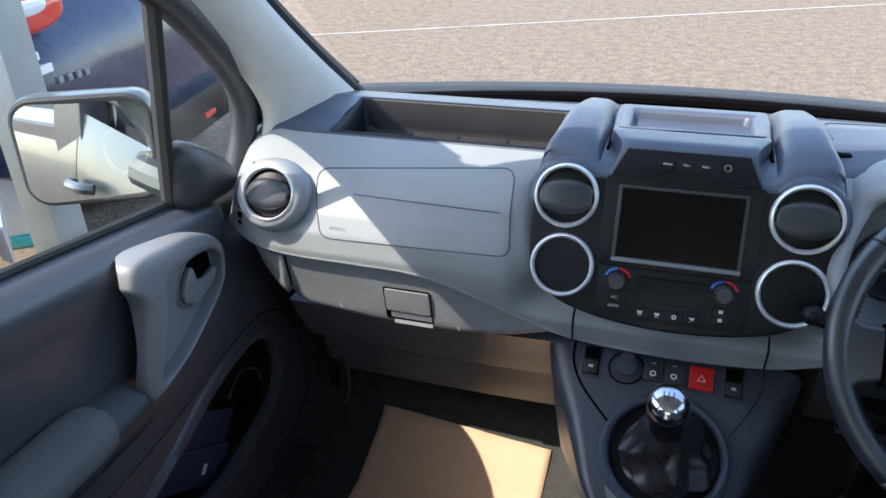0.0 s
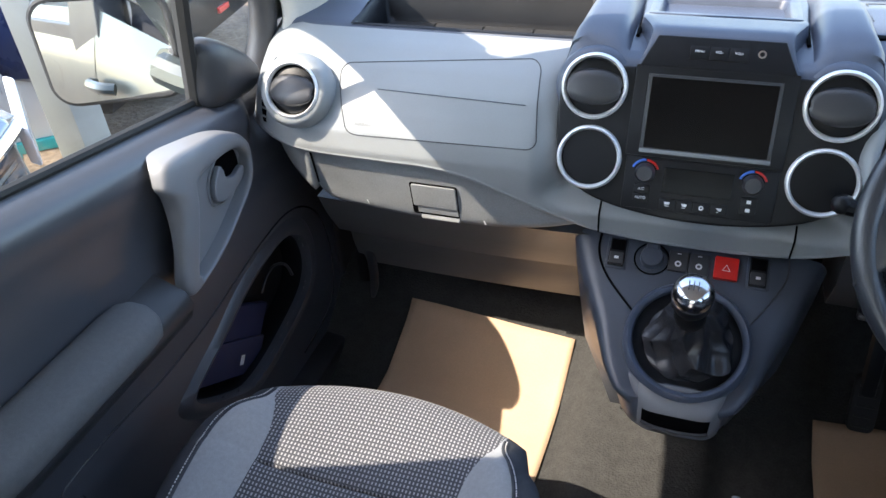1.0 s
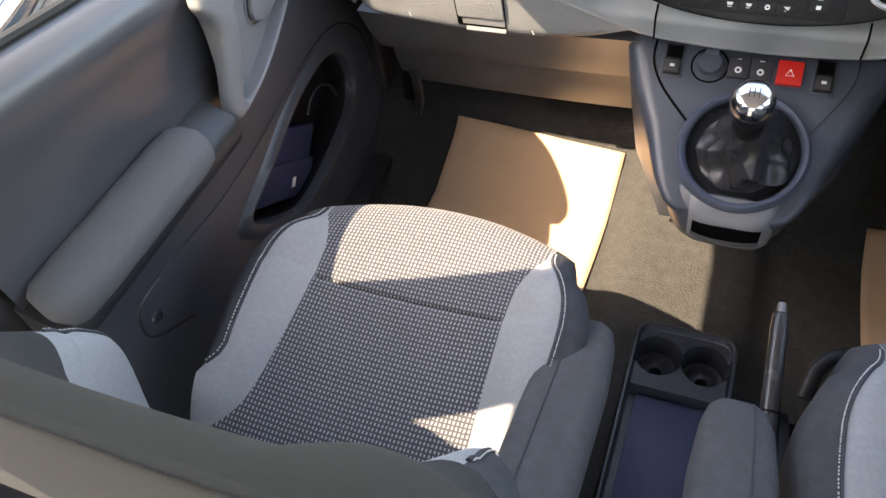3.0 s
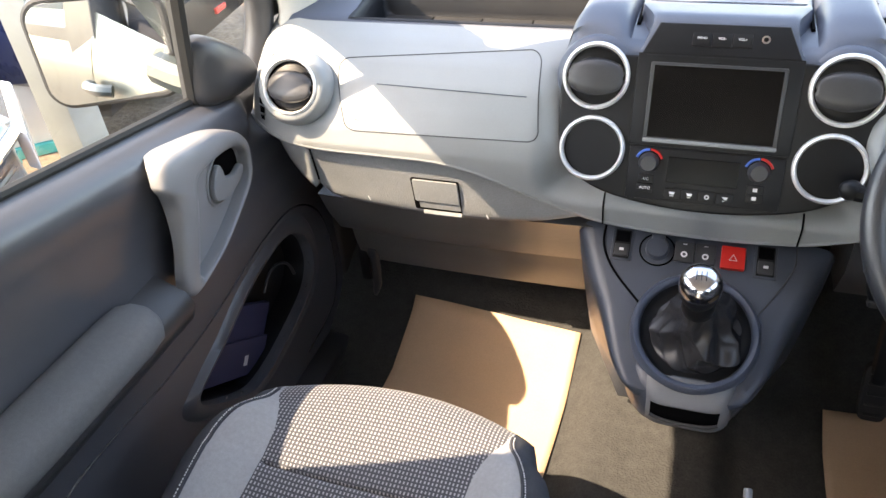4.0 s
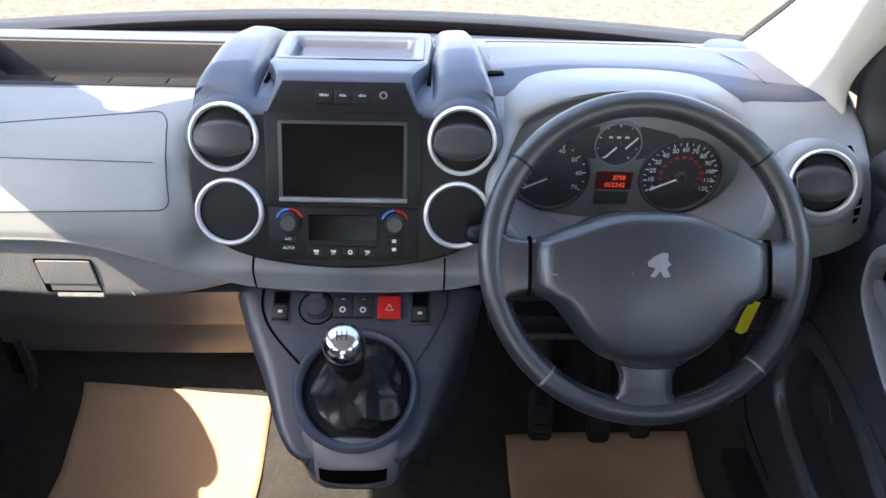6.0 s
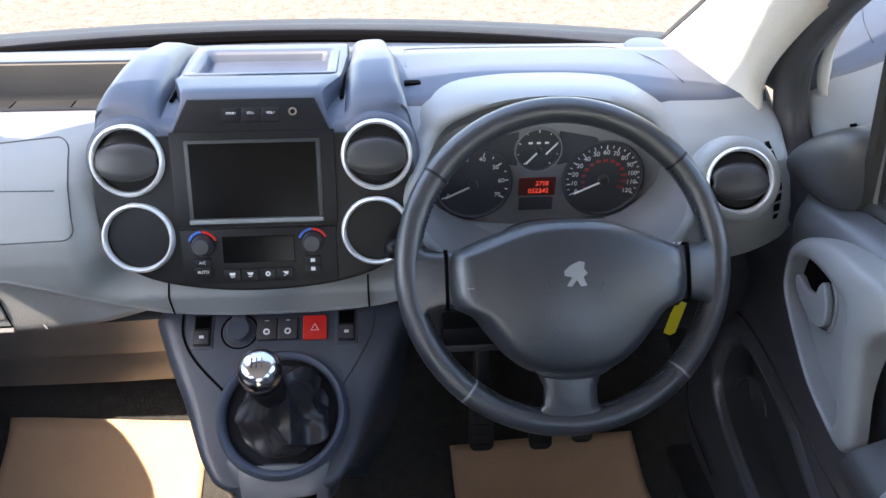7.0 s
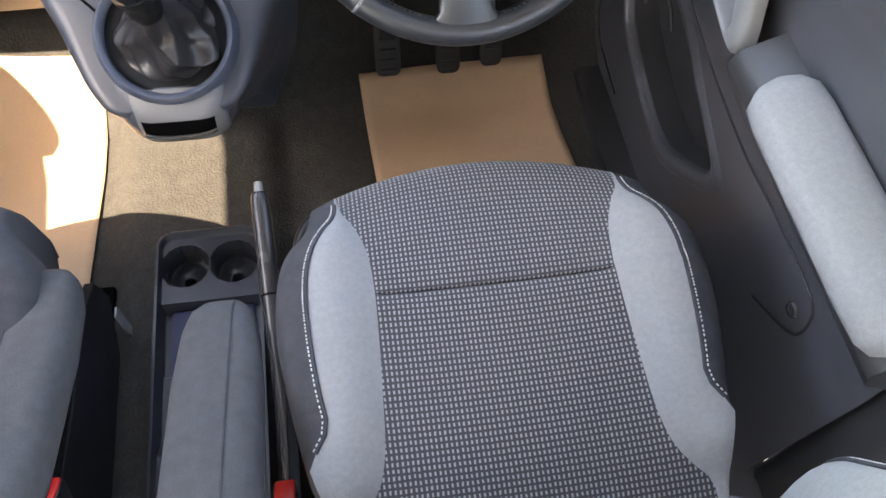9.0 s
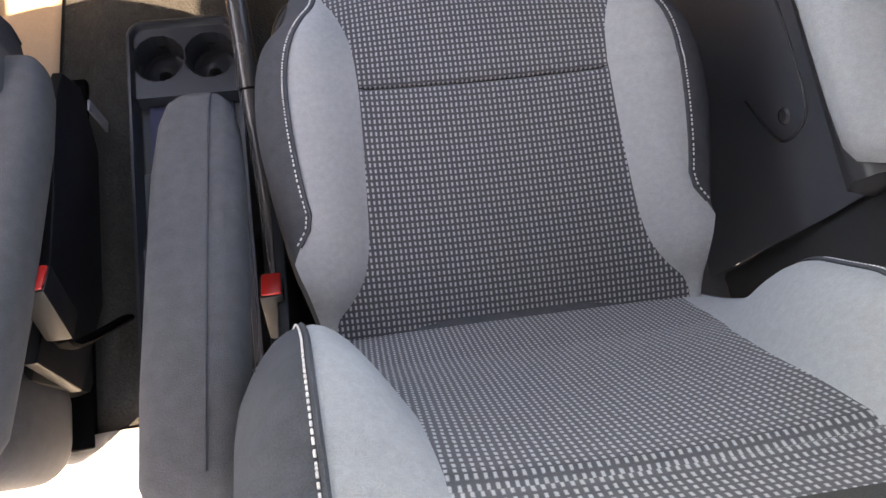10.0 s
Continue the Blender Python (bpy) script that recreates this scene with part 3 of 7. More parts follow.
            out.append(Vector((x, dash_y(z) - 0.0003, z)))
    part("airbag_outline", tube(out, 0.0009, 6, True), M_DARK, dash, "fine joint round the airbag cover")
    ln = [Vector((-0.515 + 0.245 * i / 20, dash_y(1.109 - 0.003 * i / 20) - 0.0006, 1.109 - 0.003 * i / 20)) for i in range(21)]
    part("airbag_line", tube(ln, 0.0008, 6), M_CONSOLE, dash)
    tilt = math.degrees(math.atan2(dash_y(1.07) - dash_y(1.06), 0.01))
    lettering("AIRBAG", 0.0085, pose(-0.532, dash_y(1.062) - 0.0003, 1.062, 90 - tilt, 0, 0), M_GLOVE, dash, "airbag_word")

    # binnacle: arched pale hood, dark throat
    cx, cz, hw, hh = BIN

    def arch(scale_w, scale_h, dy, flat=1.0):
        pts = []
        for i in range(64):
            t = 2 * math.pi * i / 64
            c, w = math.cos(t), math.sin(t)
            if w > 0:
                c, w = math.copysign(abs(c) ** flat, c), w ** flat
            x, z = cx + hw * scale_w * c, cz + hh * scale_h * w
            pts.append(Vector((x, dash_y(min(z, 1.15)) + dy, z)))
        return pts
    part("binnacle_hood", loft([arch(0.95, 0.93, -0.004), arch(0.975, 0.96, -0.013), arch(1.01, 0.99, -0.013, 0.95), arch(1.05, 1.01, 0.002, 0.88), arch(1.10, 0.99, 0.035, 0.80), arch(1.16, 0.93, 0.09, 0.72), arch(1.22, 0.82, 0.15, 0.7)], caps=False), M_GREY, dash, "pale grey arched instrument hood", smooth=70)
    back = [Vector((cx + hw * 0.93 * math.cos(2 * math.pi * i / 64), 1.082, cz - 0.01 + hh * 0.86 * math.sin(2 * math.pi * i / 64))) for i in range(64)]
    part("binnacle_throat", loft([arch(0.95, 0.93, -0.004), arch(0.94, 0.91, 0.03), back], caps=False), M_CLUSTER, dash, "dark throat of the instrument binnacle", smooth=70)
    clusterq = part("instrument_panel", plate(back, (0, 0.02, 0)), M_CLUSTER, dash, "dark instrument cluster with three dials", smooth=20)
    return dash, clusterq


DASH, CLUSTER = build_dashboard()


def build_cluster():
    y = 1.080
    up = pose(0, 0, 0, 90, 0, 0)

    def dial(x, z, r, ticks, a0, a1, nums, red):
        d = part("dial", spin([(0.0, 0.0), (r * 0.97, 0.0), (r, 0.004), (r * 1.04, 0.004), (r * 1.06, 0)], (x, y, z), (0, -1, 0), 40), M_DIAL, CLUSTER, "black round dial with a pale rim")
        bms = []
        for i in range(ticks + 1):
            a = radians(a0 + (a1 - a0) * i / ticks)
            long = i % 2 == 0
            w, h = (0.0007, r * 0.10) if long else (0.0005, r * 0.06)
            b = box((-w, -0.0006, r * 0.93 - h), (w, 0.0006, r * 0.93), 0)
            bms.append(moved(b, pose(x, y - 0.0014, z) @ Matrix.Rotation(a, 4, "Y")))
        part("ticks", joined(*bms), M_WHITE, d, smooth=0)
        for i, t in enumerate(nums):
            a = radians(a0 + (a1 - a0) * i / (len(nums) - 1))
            if t:
                lettering(t, r * 0.17, pose(x + r * 0.74 * math.sin(a), y - 0.0012, z + r * 0.74 * math.cos(a)) @ up, M_WHITE, d, "number")
            if red and t:
                lettering(t, r * 0.11, pose(x + r * 0.52 * math.sin(a), y - 0.0012, z + r * 0.52 * math.cos(a)) @ up, M_RED, d, "inner_number")
        a = radians(a0 + 2)
        nd = moved(box((-0.0011, -0.001, 0.0), (0.0011, 0.001, r * 0.82), 0), pose(x, y - 0.007, z) @ Matrix.Rotation(a, 4, "Y"))
        part("needle", nd, M_WHITE, d, "white needle at rest", smooth=0)
        part("pin", spin([(0.0, 0.010), (r * 0.10, 0.010), (r * 0.13, 0.007), (r * 0.13, 0.0)], (x, y, z), (0, -1, 0), 20), M_DARK, d)
        return d
    dial(0.298, 1.058, 0.057, 14, -118, 118, ["0", "10", "20", "30", "40", "50", "60", "70"], False)
    dial(0.495, 1.060, 0.060, 24, -118, 118, ["0", "10", "20", "30", "40", "50", "60", "70", "80", "90", "100", "110", "120"], True)
    dial(0.392, 1.112, 0.033, 8, -140, 140, ["", "", "", "", ""], False)
    part("needle", moved(box((-0.0009, -0.001, 0.004), (0.0009, 0.001, 0.026), 0), pose(0.400, y - 0.007, 1.104) @ Matrix.Rotation(radians(42), 4, "Y")), M_WHITE, CLUSTER, "small white gauge needle", smooth=0)
    for dx in (-0.012, 0.0, 0.012):
        part("gauge_mark", box((0.389 + dx, y - 0.0016, 1.121), (0.395 + dx, y - 0.0008, 1.124), 0), M_WHITE, CLUSTER, smooth=0)
    part("dial_ring", spin([(0.0335, 0.0), (0.0335, 0.006), (0.0348, 0.006), (0.0355, 0.0)], (0.392, y, 1.112), (0, -1, 0), 40), M_HANDLE, CLUSTER, "thin silver ring of the small dial")
    for sx in (-1, 1):
        wing = [(0.392 + sx * dx, y - 0.001, z) for dx, z in ((0.030, 1.140), (0.085, 1.128), (0.094, 1.118), (0.075, 1.096), (0.030, 1.086))]
        part("lamp_panel", plate(wing, (0, 0.002, 0)), M_DIAL, CLUSTER, smooth=0)
    # the display
    lcd = part("display", box((0.367, y - 0.003, 1.036), (0.423, y, 1.066), 0.001), M_LCDBACK, CLUSTER, "small red backlit display", smooth=0)
    lettering("2758", 0.0100, pose(0.402, y - 0.0036, 1.0565) @ up, M_LCD, lcd, "trip_digits")
    lettering("052242", 0.0105, pose(0.397, y - 0.0036, 1.0440) @ up, M_LCD, lcd, "mileage_digits")
    part("display_lower", box((0.369, y - 0.002, 1.010), (0.421, y, 1.032), 0.001), M_DIAL, CLUSTER)


build_cluster()


def vent_disc(name, at, axis, r, parent, rim_material, deep=False):
    """Round air vent: silver ring, dark barrel and a tilted slatted disc."""
    v = part(name, spin([(r * 0.86, -0.012), (r * 0.865, 0.001), (r * 0.885, 0.0055), (r * 0.93, 0.0078), (r * 0.98, 0.0066), (r * 1.01, 0.002), (r * 1.015, -0.008)], at, axis, 48), rim_material, parent, "bright silver vent ring", smooth=60)
    part("barrel", spin([(r * 0.858, 0.0), (r * 0.845, -0.05 if deep else -0.016), (0, -0.055 if deep else -0.02)], at, axis, 48), M_VOID, v)
    if not deep:
        ax = Vector(axis).normalized()
        side = Vector((1, 0, 0))
        upv = ax.cross(side).normalized()
        part("disc", spin([(r * 0.83, -0.012), (r * 0.82, -0.002), (r * 0.70, 0.001), (0, 0.002)], at, axis, 36), M_BLACK, v, "black closed vent disc")

        def lens(u, w):
            a, b = 2 * u - 1, 2 * w - 1
            wide = r * 0.80
            half = r * 0.40 * (1 - a * a) ** 0.5 + r * 0.10
            rise = 0.011 * (1 - 0.55 * a * a) * (1 - abs(b) ** 4 * 0.55) - 0.004 * (b + 1) * 0.5
            return Vector(at) + side * (wide * a) + upv * (half * b - r * 0.02) + ax * (0.001 + rise)
        part("blade", grid(lens, 20, 12), M_DARK, v, "satin black lens-shaped vent blade", smooth=60, solid=-0.004)
        part("thumb_tab", moved(box((-0.0035, -0.002, 0.0), (0.0035, 0.002, 0.003), 0.001), Matrix.Translation(Vector(at) + ax * 0.009) @ Vector((0, 0, 1)).rotation_difference(ax).to_matrix().to_4x4()), M_BLACK, v)
    return v


def build_outer_vents():
    for s in (-1, 1):
        ax = (-s * 0.10, -0.88, 0.46)
        a = Vector(ax).normalized()
        c = Vector((s * 0.648, 0.978, 1.108)) + a * 0.008
        col = part("vent_pod", spin([(0.058, -0.050), (0.062, -0.030), (0.061, -0.008), (0.056, 0.005), (0.051, 0.010), (0.044, 0.010)], c, ax, 44), M_GREY, DASH, "pale grey vent collar", smooth=60)
        vent_disc("vent_ring", c + a * 0.006, ax, 0.046, col, M_SILVER)
        # slotted demister outlet at the dash end
        def end_at(x, z, d=0.0):
            return Vector((s * x, dash_y(z) + end_wrap(x) - d, z))
        def slot(u, v, d):
            b = 0.010 * math.sin(math.pi * v)
            return end_at(0.715 + 0.3 * b + (0.008 + 0.8 * b) * u, 1.045 + 0.085 * v, d)
        dm = part("demister", grid(lambda u, v: slot(u, v, 0.0016), 4, 20), M_VOID, DASH, "slotted black side demister outlet", smooth=60)
        for k in range(7):
            v = 0.10 + 0.80 * k / 6
            part("slat", tube([slot(-0.05, v, 0.0022), slot(0.5, v, 0.0022), slot(1.05, v, 0.0022)], 0.0017, 6), M_GREY, dm)


build_outer_vents()

STACK_N = Vector((0, -0.93, 0.37)).normalized()
STACK_V = Vector((0, 0.37, 0.93)).normalized()
STACK_O = Vector((X0, 0.9883, 1.0584))


def on_stack(x, v, d=0.0):
    return STACK_O + Vector((x, 0, 0)) + STACK_V * v + STACK_N * d


def stack_box(x0, x1, v0, v1, d0, d1, bevel=0.001):
    b = box((x0, v0, d0), (x1, v1, d1), bevel)
    m = Matrix((Vector((1, 0, 0)), STACK_V, STACK_N)).transposed().to_4x4()
    m.translation = STACK_O
    return moved(b, m)


STACK_M = Matrix((Vector((1, 0, 0)), STACK_V, STACK_N)).transposed().to_4x4()
STACK_M.translation = STACK_O


def build_stack():
    # black oval plate holding screen, vents and heater controls
    half = [(0.0, -0.096), (0.07, -0.092), (0.135, -0.080), (0.178, -0.060), (0.205, -0.028), (0.213, 0.02), (0.214, 0.070), (0.211, 0.096), (0.198, 0.113), (0.165, 0.119), (0.10, 0.120), (0.0, 0.120)]
    ring = smooth_line([(x, v, 0) for x, v in half] + [(-x, v, 0) for x, v in reversed(half[1:-1])], 4, True)
    st = part("centre_panel", plate([on_stack(p.x, p.y, 0.002) for p in ring], STACK_N * -0.06, bevel=0.004), M_BLACK, DASH, "satin black oval centre stack plate", smooth=40)
    for x in (-0.164, 0.164):
        part("vent_brow", spin([(0.060, -0.050), (0.0585, -0.012), (0.055, -0.003), (0.0475, -0.0005)], on_stack(x, 0.088, 0.002), STACK_N, 44), M_DECK, DASH, "slate brow moulded round the vent", smooth=60)
        vent_disc("vent_ring", on_stack(x, 0.088, 0.004), STACK_N, 0.0475, st, M_SILVER)
        vent_disc("cup_ring", on_stack(x * 0.975, -0.016, 0.004), STACK_N, 0.0475, st, M_SILVER, deep=True)
    # touch screen in a raised bezel
    part("bezel", stack_box(-0.108, 0.108, -0.005, 0.122, 0, 0.006, 0.003), M_BLACK, st, "black surround of the screen")
    part("screen_frame", stack_box(-0.089, 0.089, 0.003, 0.112, 0.004, 0.0085, 0.002), M_DARK, st, "grey bevelled screen edge")
    part("screen", stack_box(-0.084, 0.084, 0.008, 0.108, 0.006, 0.0092, 0.001), M_GLOSS, st, "dark switched-off touch screen", smooth=0)
    part("screen_sill", stack_box(-0.089, 0.089, 0.001, 0.0065, 0.006, 0.0125, 0.0015), M_GLOVE, st)
    # heater panel
    part("heater_panel", stack_box(-0.105, 0.105, -0.083, -0.007, 0, 0.005, 0.002), M_BLACK, st, "black heater control panel")
    part("heater_display", stack_box(-0.050, 0.047, -0.055, -0.018, 0.003, 0.0066, 0.001), M_GLOSS, st, "dark heater display", smooth=0)
    for x in (-0.076, 0.072):
        k = part("heater_knob", spin([(0.0145, 0), (0.0145, 0.006), (0.0115, 0.014), (0.0105, 0.016), (0, 0.0165)], on_stack(x, -0.029, 0.004), STACK_N, 28), M_DARK, st, "dark round heater knob")
        for a0, a1, m in ((20, 88, M_RED), (92, 160, M_BLUE)):
            arc = [on_stack(x + 0.0185 * math.cos(radians(a0 + (a1 - a0) * i / 12)), -0.029 + 0.0185 * math.sin(radians(a0 + (a1 - a0) * i / 12)), 0.0056) for i in range(13)]
            part("heat_mark", tube(arc, 0.0019, 6), m, k)
    for x in (-0.039, -0.015, 0.009, 0.033):
        b = part("heater_button", stack_box(x - 0.0112, x + 0.0112, -0.079, -0.063, 0.003, 0.0075, 0.001), M_BLACK, st)
        k = round((x + 0.039) / 0.024)
        if k == 2:
            part("button_mark", moved(spin([(0.0016, 0), (0.0016, 0.0005), (0.0034, 0.0005), (0.0034, 0)], n=16), STACK_M @ pose(x, -0.071, 0.0075)), M_WHITE, b)
        else:
            part("button_mark", moved(plate([Vector((px, pv, 0)) for px, pv in ((-0.0042, 0.0028), (0.0042, 0.0028), (0.003, -0.0002 * k - 0.001), (-0.003 + 0.001 * k, -0.001))], (0, 0, 0.0005)), STACK_M @ pose(x, -0.071, 0.0075)), M_WHITE, b, smooth=0)
            part("button_mark", stack_box(x - 0.0028, x + 0.0032 - 0.001 * k, -0.0745, -0.0735, 0.0074, 0.0079, 0), M_WHITE, b, smooth=0)
    for x, v, w in ((-0.078, -0.053, 0.006), (-0.078, -0.066, 0.008), (0.071, -0.054, 0.003), (0.071, -0.066, 0.003)):
        b = part("side_button", stack_box(x - 0.011, x + 0.011, v - 0.0062, v + 0.0062, 0.003, 0.0075, 0.001), M_BLACK, st)
        if x < 0:
            lettering("A/C" if v > -0.06 else "AUTO", 0.0056, STACK_M @ pose(x, v, 0.0078), M_WHITE, b, "button_word")
        else:
            part("button_mark", stack_box(x - w, x + w, v - 0.0025, v + 0.0025, 0.0074, 0.0079, 0), M_WHITE, b, smooth=0)

    # hood over the stack: a ledge behind the vents, two rounded arms and a middle housing with an open pocket
    LEDGE = [(1.028, 1.158), (1.031, 1.170), (1.038, 1.178), (1.052, 1.183), (1.09, 1.188), (1.20, 1.192), (1.30, 1.186), (1.44, 1.145)]
    ARM = curve_table([(1.02, 0.0), (1.036, 0.001), (1.05, 0.009), (1.065, 0.018), (1.09, 0.027), (1.12, 0.032), (1.16, 0.034), (1.20, 0.032), (1.25, 0.028), (1.32, 0.019), (1.44, 0.004)])
    MID = [(1.028, 1.160), (1.032, 1.173), (1.0585, 1.2065), (1.063, 1.2115), (1.070, 1.2150), (1.082, 1.2160), (1.13, 1.212), (1.16, 1.205), (1.26, 1.200), (1.30, 1.198), (1.36, 1.18), (1.44, 1.14)]

    def section(y):
        wide = lerp(((1.02, 0.214), (1.07, 0.213), (1.11, 0.206), (1.20, 0.200), (1.30, 0.188), (1.44, 0.172)), y)
        low, arm, mid = lerp(LEDGE, y), lerp(ARM, y), lerp(MID, y)
        house = lerp(((1.02, 0.108), (1.063, 0.088), (1.085, 0.094), (1.13, 0.110), (1.25, 0.116), (1.44, 0.110)), y)
        gap, r = max(house + 0.010, 0.122), 0.022
        out = [(house * k / 8, mid) for k in range(9)] + [(house + 0.004, mid - 0.0025), (house + 0.007, min(mid, low) - 0.002), (gap, low - 0.001 * (arm < 0.001))]
        span = wide - gap
        for k in range(1, 15):
            t = k / 15
            bump = max(0.0, 1 - abs(2 * t - 1) ** 4.5) ** 0.75 * (0.86 + 0.14 * t)
            x = gap + span * t
            edge = max(0, x - (wide - r)) / r
            out.append((x, low + arm * bump - (r * (1 - math.sqrt(max(0, 1 - edge * edge)))) * (0.7 if arm < 0.02 else 0.4)))
        out += [(wide + 0.001, low - 0.022), (wide + 0.004, low - 0.04), (wide + 0.006, 1.09)]
        return out
    hys = [1.028, 1.0295, 1.031, 1.034, 1.038, 1.044, 1.052] + [1.06 + 0.01 * k for k in range(39)]
    half_n = len(section(1.1))

    def hood(u, v):
        k = round(u * (2 * half_n - 2)) - half_n + 1
        y = hys[round(v * (len(hys) - 1))]
        a, z = section(y)[abs(k)]
        return Vector((X0 + math.copysign(a, k), y + 0.012 * max(0, a / 0.214) ** 6 * (y < 1.06), z))
    bm = grid(hood, 2 * half_n - 2, len(hys) - 1)
    PK = (0.097, 1.150, 1.270)
    hole = [f for f in bm.faces if abs(f.calc_center_median().x - X0) < PK[0] and PK[1] < f.calc_center_median().y < PK[2]]
    bmesh.ops.delete(bm, geom=hole, context="FACES")
    part("stack_hood", bm, M_DECK, DASH, "slate hood with two rounded arms over the vents", smooth=40)

    def pocket(inset, z=None, dz=0.0):
        return [Vector((x, y, (lerp(MID, y) if z is None else z) + dz)) for x, y in rounded(X0, 1.21, 0.106 - inset, 0.066 - inset, 0.012, 5)]
    part("pocket", loft([pocket(-0.004, None, -0.004), pocket(-0.002, None, 0.002), pocket(0.003, None, 0.0035), pocket(0.010, None, 0.0025), pocket(0.014, None, -0.004), pocket(0.020, 1.176), pocket(0.030, 1.172), pocket(0.055, 1.172)], caps=False), M_DECK, DASH, "framed open pocket on top of the hood", smooth=50)
    part("pocket_floor", box((X0 - 0.09, 1.158, 1.168), (X0 + 0.09, 1.262, 1.1725), 0.001), M_LEDGE, DASH, "grey floor of the pocket")
    for s in (-1, 1):
        part("hood_groove", tube([Vector((X0 + s * 0.117, y, lerp(LEDGE, y) + 0.001)) for y in (1.10, 1.15, 1.22, 1.30)], 0.003, 6), M_VOID, DASH)
    pan = [Vector((X0 + x, y, z)) for x, y, z in ((-0.104, 1.0315, 1.172), (0.104, 1.0315, 1.172), (0.084, 1.0595, 1.2075), (-0.084, 1.0595, 1.2075))]
    nrm = (pan[1] - pan[0]).cross(pan[3] - pan[0]).normalized()
    sp = part("switch_panel", plate([p + nrm * 0.004 for p in pan], nrm * -0.014, bevel=0.003), M_BLACK, DASH, "sloped black panel with three small buttons")
    part("panel_skirt", stack_box(-0.108, 0.108, 0.108, 0.124, -0.01, 0.0052, 0.002), M_BLACK, sp)
    vx, vy = Vector((1, 0, 0)), (pan[3] + pan[2] - pan[0] - pan[1]).normalized()
    pm = Matrix((vx, vy, nrm)).transposed().to_4x4()
    pm.translation = (pan[0] + pan[1]) / 2 + nrm * 0.004
    for x, word in ((-0.026, "MENU"), (0.000, "VOL-"), (0.026, "VOL+")):
        b = part("panel_button", moved(box((x - 0.0125, 0.013, -0.001), (x + 0.0125, 0.032, 0.0013), 0.001), pm), M_BLACK, sp)
        lettering(word, 0.0046, pm @ pose(x, 0.0245, 0.0016), M_WHITE, b, "button_word")
    part("socket_ring", moved(spin([(0.0030, 0.001), (0.0032, 0.002), (0.0056, 0.002), (0.0062, 0.0)], n=20), pm @ pose(0.055, 0.0255, 0)), M_CHROME, sp, "small chrome socket ring")


build_stack()


def build_lower_dash():
    EDGE = curve_table([(-0.645, 0.950), (-0.632, 0.918), (-0.610, 0.903), (-0.538, 0.893), (-0.448, 0.886), (-0.381, 0.886), (-0.32, 0.889), (-0.243, 0.902), (-0.18, 0.922)])

    def lid_y(z):
        return lerp(((0.86, 0.994), (0.90, 0.984), (1.012, 0.966)), z)

    def lid(u, v):
        x = -0.636 + 0.458 * u
        top, low = lerp(BOTTOM, x) + 0.004, lerp(EDGE, x)
        k = round(v * 16)
        if k <= 12:
            z = top + (low + 0.006 - top) * k / 12
            return Vector((x, lid_y(z) + 0.0012 * math.sin(math.pi * k / 12), z))
        d, h = ((0.001, 0.0), (0.006, -0.006), (0.014, -0.010), (0.024, -0.014))[k - 13]
        return Vector((x, lid_y(low) + d, low + h))
    gl = part("glovebox", grid(lid, 70, 16), M_GLOVE, DASH, "coarse grained grey glovebox lid", smooth=60)
    part("lid_joint", tube([Vector((-0.6365, lid_y(z) - 0.0004, z)) for z in (1.010, 0.98, 0.95, 0.935)], 0.0018, 6), M_VOID, gl)

    def inlay(x0, x1, z0, z1, d):
        return [Vector((x, lid_y(z) - d, z)) for x, z in rounded((x0 + x1) / 2, (z0 + z1) / 2, (x1 - x0) / 2, (z1 - z0) / 2, 0.004, 4)]
    part("latch_shadow", plate(inlay(-0.4615, -0.3775, 0.8935, 0.9625, 0.0006), (0, 0.004, 0)), M_VOID, gl, smooth=0)
    part("latch", plate(inlay(-0.4585, -0.3790, 0.9130, 0.9600, 0.0030), (0, 0.006, 0), bevel=0.0015), M_GLOVE, gl, "grey glovebox latch", smooth=40)
    part("handle_recess", loft([[Vector((x, lid_y(0.889) + dy, z)) for dy, z in ((-0.0030, 0.8850), (-0.0038, 0.8875), (0.000, 0.8965), (0.006, 0.8965), (0.006, 0.885))] for x in (-0.447, -0.3785)]), M_GLOVE, gl, "bright moulded ledge below the latch")
    part("latch_scoop", loft([[Vector((x, lid_y(z) - 0.0012, z)) for z in (0.9130, 0.9040, 0.8985)] for x in (-0.452, -0.379)], caps=False, closed=False), M_GLOVE, gl, "grey scoop under the latch", smooth=60)
    for k, (x, z) in enumerate(((-0.548, 0.905), (-0.335, 0.893))):
        part("scratch", tube([(x, lid_y(z) - 0.0004, z + 0.004), (x + 0.003, lid_y(z) - 0.0004, z - 0.004)], 0.0009, 5), M_WHITE, gl, "small pale scuff")
    sd = grid(lambda u, v: Vector((-0.730 + 0.092 * u, 0.966 + 0.05 * (1 - u) ** 2, lerp(BOTTOM, -0.730 + 0.092 * u) + 0.002 - (0.088 - 0.066 * (1 - u)) * v)), 10, 8)
    part("end_panel", sd, M_GLOVE, DASH, "grained grey panel beside the glovebox", smooth=60, solid=-0.02)

    # undercut knee panels below the glovebox, each leaning forwards
    def undercut(y0, z0, y1, z1, lip, dz):
        pr = [(y0, z0), (y0 + 0.004, z0 - 0.004), ((y0 + y1) / 2 - 0.004, (z0 + z1) / 2), (y1 - 0.003, z1 + 0.004), (y1, z1), (y1 + lip, z1 - 0.001), (y1 + lip + 0.06, z1 + 0.02), (y0 + 0.08, z0)]
        rows = []
        for x in [-0.66 + 0.025 * i for i in range(21)]:
            k = dz * ((x + 0.41) / 0.25) ** 2
            rows.append([Vector((x, y, z + k)) for y, z in pr])
        return loft(rows)
